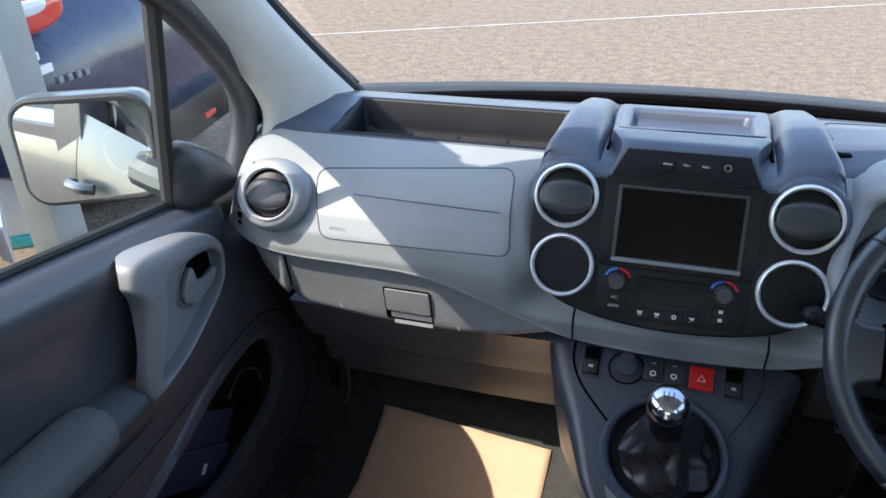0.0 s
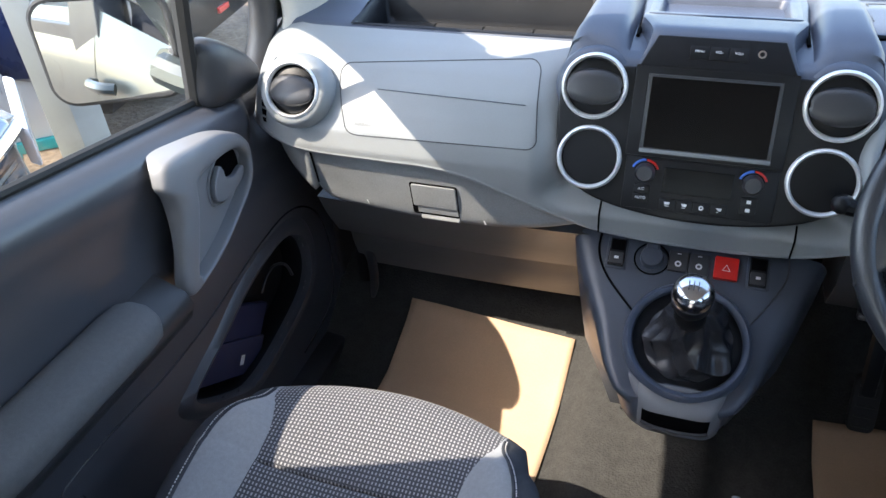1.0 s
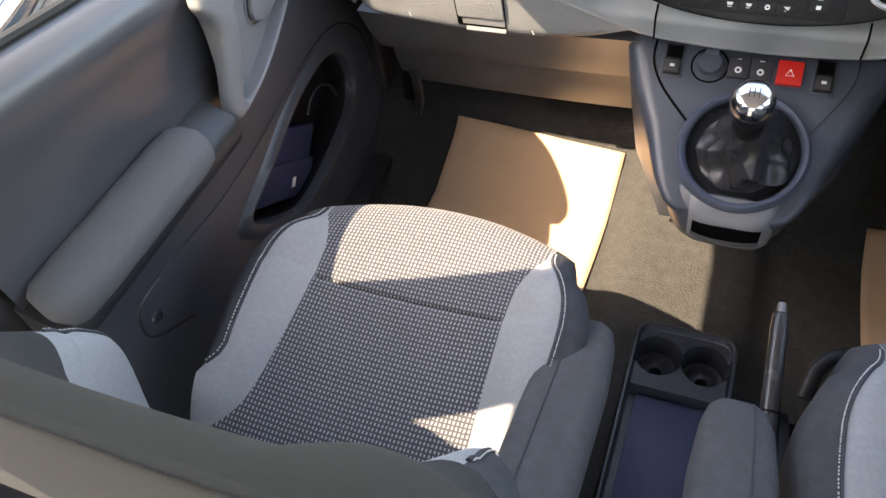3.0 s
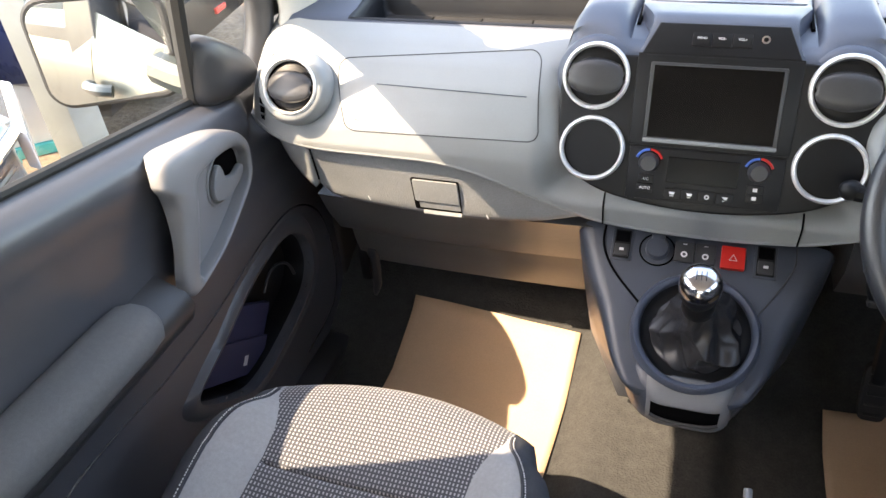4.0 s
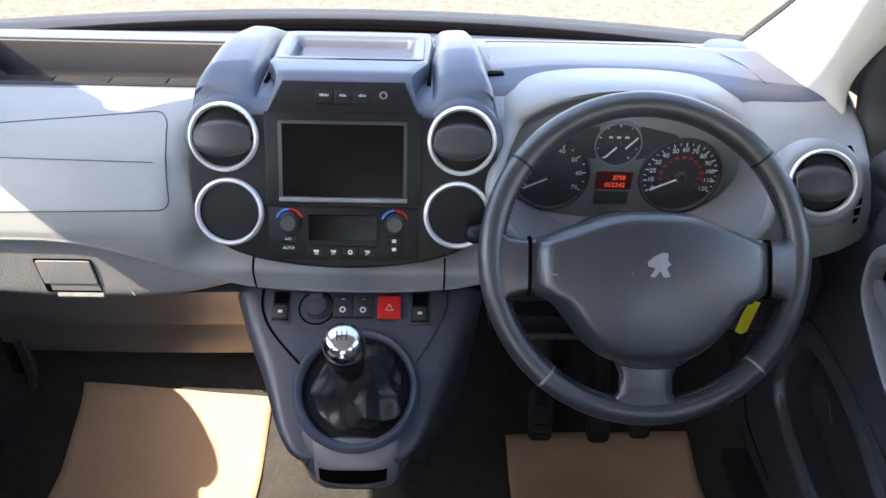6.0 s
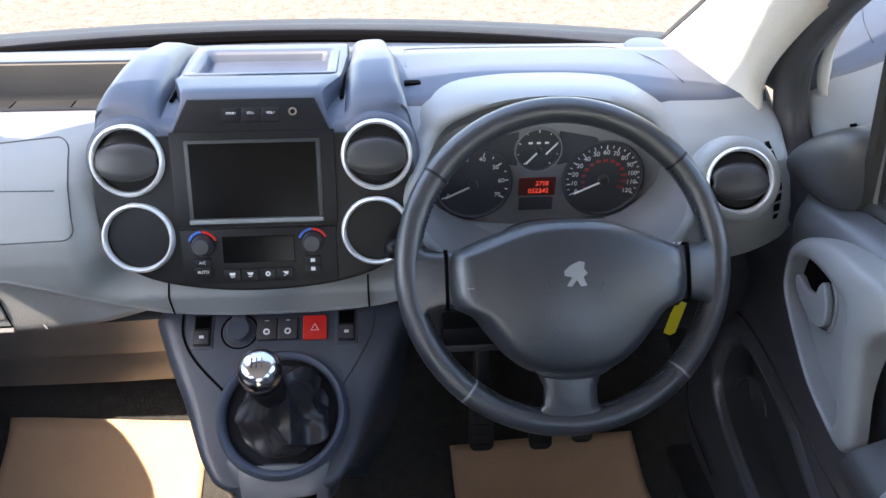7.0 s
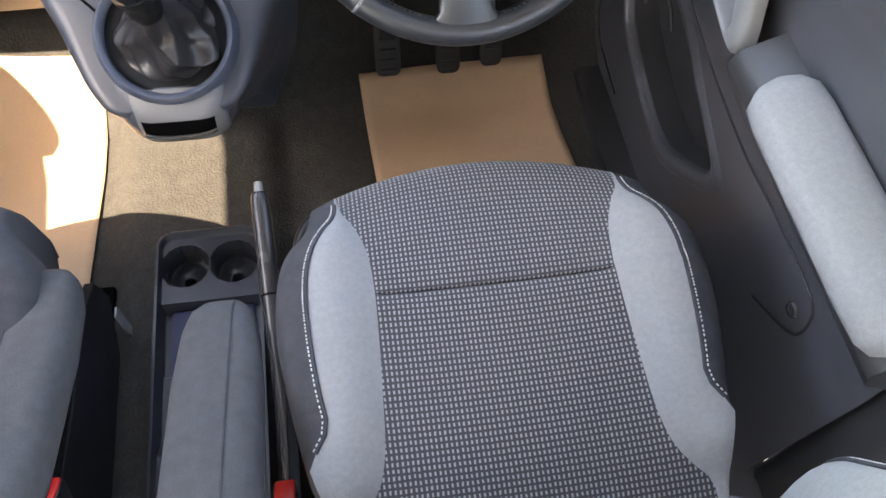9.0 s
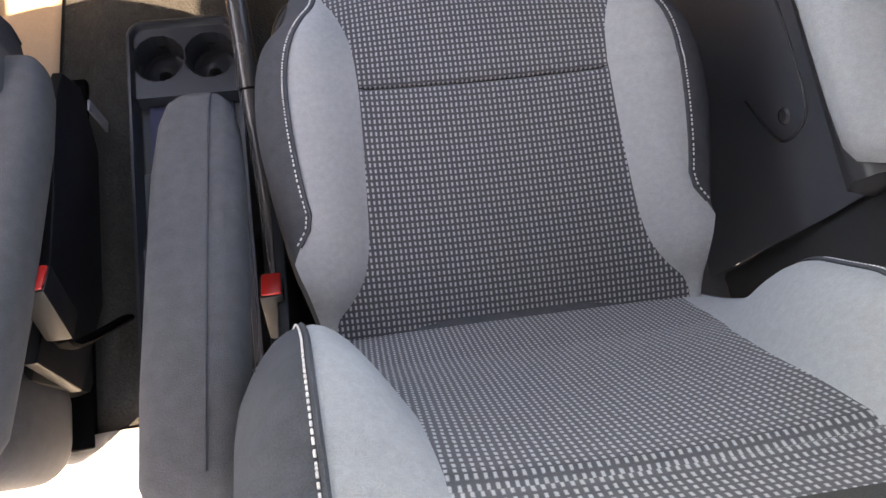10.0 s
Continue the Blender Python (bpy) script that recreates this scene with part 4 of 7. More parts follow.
    part("knee_ledge", undercut(1.000, 0.882, 1.060, 0.768, 0.012, 0.006), M_LEDGE, DASH, "grained knee panel leaning under the glovebox", smooth=40)
    part("lower_ledge", undercut(1.092, 0.775, 1.132, 0.640, 0.010, 0.004), M_LEDGE, DASH, "grained lower knee panel", smooth=40)
    # black box standing in for the deep shade under the dash
    part("underdash_shade", box((-0.70, 1.13, 0.80), (0.72, 1.38, 0.93), 0.01), M_VOID, DASH)
    # driver's lower dash, dark, with a small shelf
    lo = loft([[Vector((x, y, z)) for y, z in ((1.03, 0.955), (0.995, 0.930), (1.00, 0.86), (1.03, 0.80), (1.20, 0.80), (1.20, 0.955))] for x in (0.215, 0.45, 0.72)])
    part("driver_knee_panel", lo, M_DARK, DASH, "dark knee panel below the steering column")
    sh = part("coin_shelf", box((0.245, 0.958, 0.842), (0.365, 1.0, 0.880), 0.006), M_BLACK, DASH, "small open shelf beside the column")
    part("shelf_lip", box((0.245, 0.954, 0.836), (0.365, 0.968, 0.847), 0.004), M_DARK, sh)


build_lower_dash()


# ---- gear console ----
def console_z(y):
    return 0.880 + 0.577 * (y - 0.985)


CONSOLE_W = curve_table([(0.784, 0.066), (0.79, 0.082), (0.80, 0.092), (0.825, 0.108), (0.855, 0.121), (0.90, 0.140), (0.95, 0.166), (1.01, 0.192)])


def build_console():
    con = thing("gear_console", "slate plastic gear console with switch row", "gear console", (0.01, 0.9, 0.46))
    cx = 0.008

    def ring(y):
        w, z = lerp(CONSOLE_W, y), console_z(y)
        e = lerp(((0.784, 0.007), (0.80, 0.010), (0.83, 0.014), (0.88, 0.020)), y)
        mid = lerp(((0.784, 0.018), (0.80, 0.026), (0.84, 0.066), (0.90, 0.130), (0.96, 0.180), (1.01, 0.24)), y)
        deep = lerp(((0.784, 0.035), (0.80, 0.052), (0.84, 0.112), (0.90, 0.195), (0.96, 0.275), (1.01, 0.40)), y)
        half = [(0, z), (w * 0.5, z), (w * 0.86, z - 0.001), (w * 0.93, z - 0.2 * e), (w * 0.975, z - 0.5 * e), (w, z - e)]
        half += [(w * (1 - 0.15 * k ** 1.2), z - e - (mid - e) * k) for k in (0.25, 0.5, 0.75, 1.0)]
        half += [(w * (0.85 - 0.30 * k), z - mid - (deep - mid) * k) for k in (0.33, 0.67, 1.0)]
        pts = [Vector((cx + x, y, zz)) for x, zz in half] + [Vector((cx - x, y, zz)) for x, zz in reversed(half[1:])]
        return pts
    ysc = [0.784, 0.785, 0.787, 0.79, 0.795, 0.80, 0.805, 0.81, 0.82, 0.83, 0.84, 0.85, 0.862, 0.875, 0.8875, 0.90, 0.925, 0.95, 0.975, 1.0, 1.01]
    part("console_body", loft([ring(y) for y in ysc]), M_CONSOLE, con, smooth=50)
    nrm = Vector((0, -0.5, 0.866)).normalized()
    up = Vector((0, 0.866, 0.5)).normalized()
    cm = Matrix((Vector((1, 0, 0)), up, nrm)).transposed().to_4x4()
    cm.translation = Vector((cx, 0.979, 0.8765))

    def con_box(x0, x1, v0, v1, d0, d1, bv=0.001):
        return moved(box((x0, v0, d0), (x1, v1, d1), bv), cm)
    # raised switch panel outline groove
    gr = [cm @ Vector(p) for p in ((-0.148, 0.03, 0.0006), (-0.146, -0.005, 0.0006), (-0.125, -0.045, 0.0006), (-0.075, -0.098, 0.0006))]
    part("panel_groove", tube(smooth_line(gr, 6), 0.0018, 6), M_VOID, con)
    gr = [cm @ Vector(p) for p in ((0.136, 0.03, 0.0003), (0.134, -0.005, 0.0003), (0.115, -0.045, 0.0003), (0.088, -0.090, 0.0003))]
    part("panel_groove", tube(smooth_line(gr, 6), 0.0010, 6), M_DARK, con)
    # window switches
    for x in (-0.118, 0.094):
        part("switch_surround", con_box(x - 0.0165, x + 0.0165, -0.0275, 0.0275, -0.003, 0.0012, 0.002), M_CONSOLE, con)
        w = part("window_switch", con_box(x - 0.013, x + 0.013, -0.024, 0.025, -0.002, 0.0025, 0.002), M_BLACK, con, "black window switch in a recess")
        part("rocker", con_box(x - 0.011, x + 0.011, -0.021, 0.0, 0.0, 0.006, 0.002), M_DARK, w)
        part("switch_mark", con_box(x - 0.0032, x + 0.0036, -0.0125, -0.0080, 0.0058, 0.0062, 0), M_WHITE, w, smooth=0)
        part("switch_well", con_box(x - 0.0105, x + 0.0105, 0.004, 0.022, 0.0022, 0.003, 0), M_VOID, w, smooth=0)
    sk = part("power_socket", moved(spin([(0.0245, 0.0), (0.0245, 0.001), (0.018, 0.0015), (0.0175, 0.010), (0.016, 0.013), (0, 0.014)], n=32), cm @ pose(-0.064, -0.002, 0)), M_CONSOLE, con, "round capped power socket")
    part("socket_groove", tube([cm @ Vector((-0.064 + 0.0265 * math.cos(radians(t)), -0.002 + 0.0265 * math.sin(radians(t)), 0.0006)) for t in range(0, 360, 15)], 0.0013, 6, True), M_VOID, sk)
    part("socket_tab", con_box(-0.074, -0.054, 0.010, 0.020, 0.003, 0.0145, 0.003), M_CONSOLE, sk)
    for x in (-0.0235, 0.0075):
        b = part("push_button", con_box(x - 0.0148, x + 0.0148, -0.018, 0.016, -0.002, 0.0055, 0.002), M_DARK, con, "dark push button with white mark")
        part("mark", moved(spin([(0.0025, 0), (0.0025, 0.0007), (0.005, 0.0007), (0.005, 0)], n=16), cm @ pose(x, -0.006, 0.0054)), M_WHITE, b)
        part("mark", con_box(x - 0.003, x + 0.003, 0.0105, 0.0117, 0.0054, 0.006, 0), M_WHITE, b, smooth=0)
    hz = part("hazard_button", con_box(0.030, 0.065, -0.020, 0.017, -0.002, 0.007, 0.002), M_RED, con, "red hazard button with white triangle")
    tri = [(0.0475 + 0.0065 * math.sin(radians(120 * k)), -0.0035 + 0.0065 * math.cos(radians(120 * k)), 0.0072) for k in range(3)]
    part("triangle", tube([cm @ Vector(p) for p in tri], 0.0009, 6, True), M_WHITE, hz)
    # pale insert with bin at the nose, rolling over to a steep face
    NOSE = curve_table([(0.0, 0.800, 0.783), (0.25, 0.792, 0.779), (0.45, 0.777, 0.765), (0.65, 0.769, 0.748), (0.85, 0.767, 0.728), (1.0, 0.772, 0.708)])

    def nose(u, v, d=0.0):
        y, z = lerp(NOSE, v)
        k = 2 * u - 1
        return Vector((cx + 0.005 + 0.068 * k * (1 - 0.08 * v), y - d + 0.022 * abs(k) ** 5, z + 0.002))
    part("nose_cover", grid(nose, 28, 24), M_NOSE, con, "mid grey cover rolling over the console nose", smooth=60, solid=-0.012)
    def surround(u, v):
        y, z = lerp(NOSE, v)
        k = 2 * u - 1
        return Vector((cx + (0.097 - 0.020 * v ** 1.4) * k, y + 0.004 + 0.045 * abs(k) ** 4, z + 0.0005 - 0.006 * abs(k) ** 4))
    part("nose_surround", grid(surround, 36, 24), M_CONSOLE, con, "slate body wrapping round the nose", smooth=60, solid=-0.010)
    part("bin_slot", grid(lambda u, v: nose(0.13 + 0.74 * u, 0.60 + (0.22 + 0.04 * math.sin(math.pi * u)) * v, 0.0016), 28, 6), M_VOID, con, "dark slot of the small bin", smooth=60)
    part("bin_lip", tube([nose(0.13 + 0.74 * k / 16, 0.83 + 0.04 * math.sin(math.pi * k / 16), 0.003) for k in range(17)], 0.0028, 8), M_DARK, con)
    # gear lever
    lev = thing("gear_lever", "gear lever with chrome-capped knob and leather gaiter", "gear lever", (0.014, 0.87, 0.82))
    gc = Vector((0.013, 0.866, console_z(0.866)))
    gm = Matrix((Vector((1, 0, 0)), up, nrm)).transposed().to_4x4()
    gm.translation = gc
    part("gaiter_ring", moved(spin([(0.078, 0.0), (0.078, 0.014), (0.081, 0.019), (0.086, 0.021), (0.091, 0.016), (0.093, 0.0)], n=56), gm), M_DECK, lev, "slate ring round the gaiter", smooth=60)
    top = gm.inverted() @ Vector((0.010, 0.822, 0.905))

    part("gaiter_dish", moved(spin([(0.080, 0.016), (0.0775, 0.010), (0.070, 0.0055), (0.045, 0.005)], n=48), gm), M_BLACK, lev, "black dish inside the ring", smooth=60)

    def gaiter(u, v):
        a = 2 * math.pi * u
        r = lerp(GAITER, v)
        w = math.sin(math.pi * min(1, v * 1.02)) ** 0.8
        q = a + 0.5 * math.sin(2.2 * v + 0.6)
        ridge = lambda t: 1 - 2 * abs(math.sin(t))
        crease = 0.13 * ridge(1.5 * q + 2.6 * v) * w + 0.09 * ridge(2.5 * q - 4.2 * v + 1) * w + 0.05 * ridge(4 * q + 7 * v) * w
        h = 0.005 + (top.z - 0.005) * v ** 1.25 + 0.009 * w * ridge(a + 3.1 * v + 0.3) * (1 - v) + 0.004 * w * math.sin(5 * a - 9 * v)
        c = top * v ** 1.5
        return gm @ Vector((c.x + 0.010 * w * (1 - v) + r * (1 + crease) * math.cos(a), c.y + 0.006 * w * (1 - v) + r * (1 + crease) * math.sin(a), h))
    GAITER = curve_table([(0, 0.062), (0.10, 0.066), (0.25, 0.062), (0.42, 0.051), (0.60, 0.038), (0.78, 0.028), (0.92, 0.021), (1, 0.018)])
    part("gaiter", grid(gaiter, 160, 80, True), M_LEATHER, lev, "creased black leather gaiter", smooth=180)
    ax = Vector((-0.04, -0.36, 0.93)).normalized()
    part("collar", spin([(0.020, -0.012), (0.022, 0.0), (0.021, 0.010), (0.016, 0.020)], (0.010, 0.822, 0.905), ax, 28), M_BLACK, lev)
    kn = part("knob", spin([(0.0, 0.012), (0.017, 0.014), (0.022, 0.024), (0.0265, 0.040), (0.0275, 0.052), (0.0265, 0.060)], (0.010, 0.822, 0.905), ax, 32), M_BLACK, lev, "black knob body", smooth=60)
    part("knob_cap", spin([(0.0268, 0.048), (0.0278, 0.054), (0.0270, 0.064), (0.0235, 0.073), (0.016, 0.0792), (0.0, 0.081)], (0.010, 0.822, 0.905), ax, 36), M_KNOB, kn, "polished chrome knob cap", smooth=60)
    km = Matrix((Vector((1, 0, 0)), ax.cross(Vector((1, 0, 0))).normalized(), ax)).transposed().to_4x4()
    km.translation = Vector((0.010, 0.822, 0.905)) + ax * 0.0805
    for x0, x1, v0, v1 in ((-0.0085, -0.007, -0.009, 0.009), (-0.00075, 0.00075, -0.009, 0.009), (0.007, 0.0085, -0.009, 0.009), (-0.0085, 0.0085, -0.0008, 0.0008)):
        part("gate_mark", moved(box((x0 * 0.8, v0 * 0.75, -0.004), (x1 * 0.8, v1 * 0.75, 0.0006), 0.0002), km), M_DARK, kn, smooth=0)


build_console()


# ---- steering wheel and column ----
W_C = Vector((0.389, 0.858, 1.061))
W_TILT = radians(35.6)
W_K = 1.104
W_M = Matrix((Vector((1, 0, 0)), Vector((0, math.sin(W_TILT), math.cos(W_TILT))), Vector((0, -math.cos(W_TILT), math.sin(W_TILT))))).transposed().to_4x4()
W_M = W_M @ Matrix.Diagonal((W_K, W_K, W_K, 1))
W_M.translation = W_C
R_RIM, R_TUBE = 0.1775, 0.0150


def pillow(outline, height, edge=0.006, steps=8, base=0.0, dome=None):
    """Domed pad over a 2D outline, with a rolled edge; dome gives the swell at a place, from 0 to 1."""
    cxm = sum(p[0] for p in outline) / len(outline)
    cym = sum(p[1] for p in outline) / len(outline)
    rings = [[Vector((x, y, base - 0.012)) for x, y in outline]]
    for i in range(steps):
        s = 1 - (i / steps) ** 1.3
        row = []
        for x, y in outline:
            px, py = cxm + (x - cxm) * s, cym + (y - cym) * s
            swell = 1 - s * s if dome is None else dome(px, py) * math.sin(min(1, i / 5) * math.pi / 2)
            row.append(Vector((px, py, base + edge * math.sin(min(1, i / 3) * math.pi / 2) + (height - edge) * swell)))
        rings.append(row)
    return loft(rings)


def pad_dome(x, y):
    return max(0.0, 1 - (x / 0.19) ** 2) * max(0.0, 1 - ((y + 0.025) / 0.135) ** 2)


def build_wheel():
    sw = thing("steering_wheel", "dark leather three-spoke steering wheel", "steering wheel", tuple(W_C))
    rim = []
    for i in range(96):
        a = 2 * math.pi * i / 96
        rim.append(W_M @ Vector((R_RIM * math.cos(a), R_RIM * math.sin(a), 0)))
    part("rim", tube(rim, R_TUBE * W_K, 20, True, up=tuple((W_M.to_3x3() @ Vector((0, 0, 1))).normalized())), M_WHEEL, sw, "worn dark leather rim", smooth=180)
    for deg in (40.6, 143.5, 230.4, 315.9):
        a = radians(deg)
        c = W_M @ Vector((R_RIM * math.cos(a), R_RIM * math.sin(a), 0))
        tan = (W_M.to_3x3() @ Vector((-math.sin(a), math.cos(a), 0))).normalized()
        part("rim_joint", spin([(R_TUBE * W_K * q, h) for q, h in ((1.0, -0.0018), (1.022, -0.001), (1.022, 0.001), (1.0, 0.0018))], c, tan, 24), M_HANDLE if deg > 200 else M_BLACK, sw)
    # stitches on the inner face of the grips
    stitch = []
    for deg in list(range(-42, 40, 2)) + list(range(146, 228, 2)) + list(range(234, 260, 2)) + list(range(282, 314, 2)):
        a, b = radians(deg), radians(deg + 1.1)
        ra = R_RIM - R_TUBE * 0.93
        stitch.append(tube([W_M @ Vector((ra * math.cos(a), ra * math.sin(a), 0.004)), W_M @ Vector((ra * math.cos(b), ra * math.sin(b), 0.0075))], 0.0008, 5))
    st = part("stitching", joined(*stitch), M_GRIP, sw, "fine dark stitching inside the rim")
    st["kind"] = "stuff"
    # spokes
    def bar(stations, horizontal):
        rings = []
        for x, v, h, w, t in stations:
            ring = []
            for k in range(16):
                a = 2 * math.pi * k / 16
                c, s_ = math.copysign(abs(math.cos(a)) ** 0.6, math.cos(a)), math.copysign(abs(math.sin(a)) ** 0.6, math.sin(a))
                off = Vector((0, w * c, t * s_)) if horizontal else Vector((w * c, 0, t * s_))
                ring.append(W_M @ (Vector((x, v, h)) + off))
            rings.append(ring)
        return loft(rings)
    for s in (-1, 1):
        part("spoke", bar([(s * 0.118, -0.012, 0.012, 0.032, 0.010), (s * 0.140, -0.012, 0.010, 0.030, 0.011), (s * 0.158, -0.014, 0.005, 0.034, 0.011), (s * 0.172, -0.018, 0.0, 0.052, 0.012), (s * 0.181, -0.018, 0.0, 0.050, 0.010)], True), M_WHEEL, sw, smooth=60)
        part("spoke_gap", bar([(s * 0.1335, -0.012, 0.012, 0.034, 0.011), (s * 0.1375, -0.012, 0.012, 0.034, 0.011)], True), M_VOID, sw)
    part("spoke", bar([(0, -0.112, 0.006, 0.040, 0.010), (0, -0.135, 0.005, 0.030, 0.011), (0, -0.155, 0.003, 0.031, 0.011), (0, -0.170, 0.0, 0.044, 0.011), (0, -0.180, 0.0, 0.070, 0.010)], False), M_WHEEL, sw, "lower spoke", smooth=60)
    # airbag pad
    half = [(0.0, 0.052), (0.045, 0.049), (0.085, 0.036), (0.118, 0.023), (0.132, 0.014), (0.135, -0.020), (0.130, -0.042), (0.108, -0.054), (0.092, -0.074), (0.070, -0.100), (0.042, -0.117), (0.0, -0.121)]
    ol = smooth_line([(x, v, 0) for x, v in half] + [(-x, v, 0) for x, v in reversed(half[1:-1])], 4, True)
    pad = part("airbag_pad", moved(pillow([(p.x, p.y) for p in ol], 0.046, 0.009, 20, 0.010, pad_dome), W_M), M_WHEEL, sw, "domed grained airbag pad", smooth=70)
    lip = smooth_line([(x, v, 0.020) for x, v in ((-0.046, -0.106), (-0.03, -0.117), (0, -0.121), (0.03, -0.117), (0.046, -0.106))], 6)
    part("pad_lip", tube([W_M @ p for p in lip], 0.006, 8), M_WHEEL, pad)
    # badge: plain bright shape in a soft round recess
    bd = [(-0.013, 0.004), (-0.006, 0.010), (0.003, 0.014), (0.009, 0.013), (0.008, 0.006), (0.012, 0.001), (0.007, -0.003), (0.011, -0.012), (0.004, -0.013), (0.0, -0.006), (-0.006, -0.013), (-0.011, -0.012), (-0.005, -0.003), (-0.013, -0.001)]
    bm = plate([W_M @ Vector((x, v - 0.010, 0.0566)) for x, v in bd], W_M.to_3x3() @ Vector((0, 0, -0.004)))
    part("badge", bm, M_BADGE, pad, "small bright metal badge", smooth=0, bevel=0.0006)
    arc = [W_M @ Vector((0.030 * math.cos(radians(a)), -0.012 + 0.026 * math.sin(radians(a)), 0.0545)) for a in range(188, 353, 8)]
    part("badge_recess", tube(arc, 0.0012, 6), M_DARK, pad)
    lettering("AIRBAG", 0.0085, W_M @ pose(0, -0.083, 0.0462), M_DARK, pad, "airbag_word")
    part("horn_mark", moved(box((-0.115, -0.022, 0.0390), (-0.104, -0.0205, 0.0440)), W_M), M_GLOVE, pad, smooth=0)
    # column shroud and stalks
    col = thing("steering_column", "dark plastic column shroud with stalks and key", "steering column", (0.374, 0.9, 1.0))
    back = W_M.to_3x3() @ Vector((0, 0, -1))

    def sec(d, w, h, off=0.0):
        c = W_C + back * d + Vector((0, 0, off))
        return [c + Vector((w * math.copysign(abs(math.cos(2 * math.pi * k / 20)) ** 0.6, math.cos(2 * math.pi * k / 20)), 0, 0)) + (W_M.to_3x3() @ Vector((0, h * math.copysign(abs(math.sin(2 * math.pi * k / 20)) ** 0.6, math.sin(2 * math.pi * k / 20)), 0))) for k in range(20)]
    part("shroud", loft([sec(0.035, 0.055, 0.050), sec(0.06, 0.062, 0.058), sec(0.16, 0.062, 0.060), sec(0.26, 0.055, 0.055)]), M_BLACK, col, smooth=50)
    a = W_C + back * 0.06
    k1 = part("stalk", tube(smooth_line([a + Vector((-0.05, 0, 0.0)), a + Vector((-0.12, 0.010, 0.004)), Vector((0.185, 0.943, 1.034))], 6), [0.008] * 6 + [0.0085] * 5 + [0.011, 0.012], 10), M_BLACK, col, "black indicator stalk")
    part("stalk_end", spin([(0, 0.014), (0.010, 0.012), (0.0135, 0.004), (0.0125, -0.008), (0.008, -0.014)], (0.178, 0.945, 1.036), (-0.5, -0.7, 0.2), 20), M_BLACK, k1, smooth=60)
    part("stalk", tube(smooth_line([a + Vector((0.05, 0, 0.008)), a + Vector((0.12, 0.0, 0.018)), a + Vector((0.185, 0.004, 0.014))], 6), 0.012, 10, flat=0.8), M_BLACK, col, "black wiper stalk with white marks")
    for i in range(4):
        part("stalk_mark", box((0.522 + 0.011 * i, a.y - 0.002, a.z + 0.0270), (0.529 + 0.011 * i, a.y + 0.002, a.z + 0.0300), 0), M_WHITE, col, smooth=0)
    # key with tag
    key = thing("ignition_key", "ignition key with hanging yellow card tag", "key", (0.567, 0.919, 0.955))
    part("key_head", box((0.552, 0.909, 0.945), (0.578, 0.926, 0.985), 0.006), M_BLACK, key, "black key head")
    part("key_barrel", tube([(0.564, 0.914, 0.965), (0.522, 0.959, 0.985), (0.477, 0.994, 1.000)], 0.014, 12), M_BLACK, key)
    part("key_ring", tube([Vector((0.573, 0.916, 0.952)) + Vector((0.008 * math.cos(radians(t)), 0, 0.008 * math.sin(radians(t)))) for t in range(0, 360, 24)], 0.0008, 6, True), M_CHROME, key)
    tag = [(0.576, 0.919, 0.947), (0.590, 0.917, 0.944), (0.582, 0.914, 0.893), (0.575, 0.914, 0.888), (0.565, 0.916, 0.892), (0.570, 0.918, 0.925)]
    part("tag", plate(tag, (0.001, 0.0012, 0)), M_YELLOW, key, "creased yellow card tag", smooth=20)


build_wheel()


def build_pedals():
    for x0, x1, z0, z1, y in ((0.299, 0.343, 0.556, 0.650, 1.000), (0.408, 0.450, 0.546, 0.632, 1.005), (0.493, 0.533, 0.530, 0.645, 1.03)):
        pd = thing("pedal", "black rubber-faced foot pedal on a steel arm", "pedal", ((x0 + x1) / 2, y, z0), group="foot pedals")
        sl = 0.04
        ol = [(p[0], p[1]) for p in rounded((x0 + x1) / 2, (z0 + z1) / 2, (x1 - x0) / 2, (z1 - z0) / 2, 0.012, 4)]
        part("pad", plate([Vector((x, y + sl * (z - z0) / 0.1, z)) for x, z in ol], (0, 0.014, 0), bevel=0.003), M_RUBBER, pd, "black rubber pad")
        for k in range(5):
            z = z0 + 0.012 + (z1 - z0 - 0.024) * k / 4
            part("rib", tube([(x0 + 0.008, y + sl * (z - z0) / 0.1 - 0.001, z), (x1 - 0.008, y + sl * (z - z0) / 0.1 - 0.001, z)], 0.0028, 6), M_RUBBER, pd)
        part("arm", tube(smooth_line([((x0 + x1) / 2, y + 0.03, z1 - 0.03), ((x0 + x1) / 2, y + 0.06, z1 + 0.06), ((x0 + x1) / 2, y + 0.12, z1 + 0.18)], 5), 0.009, 8, flat=1.6), M_BLACK, pd)


build_pedals()


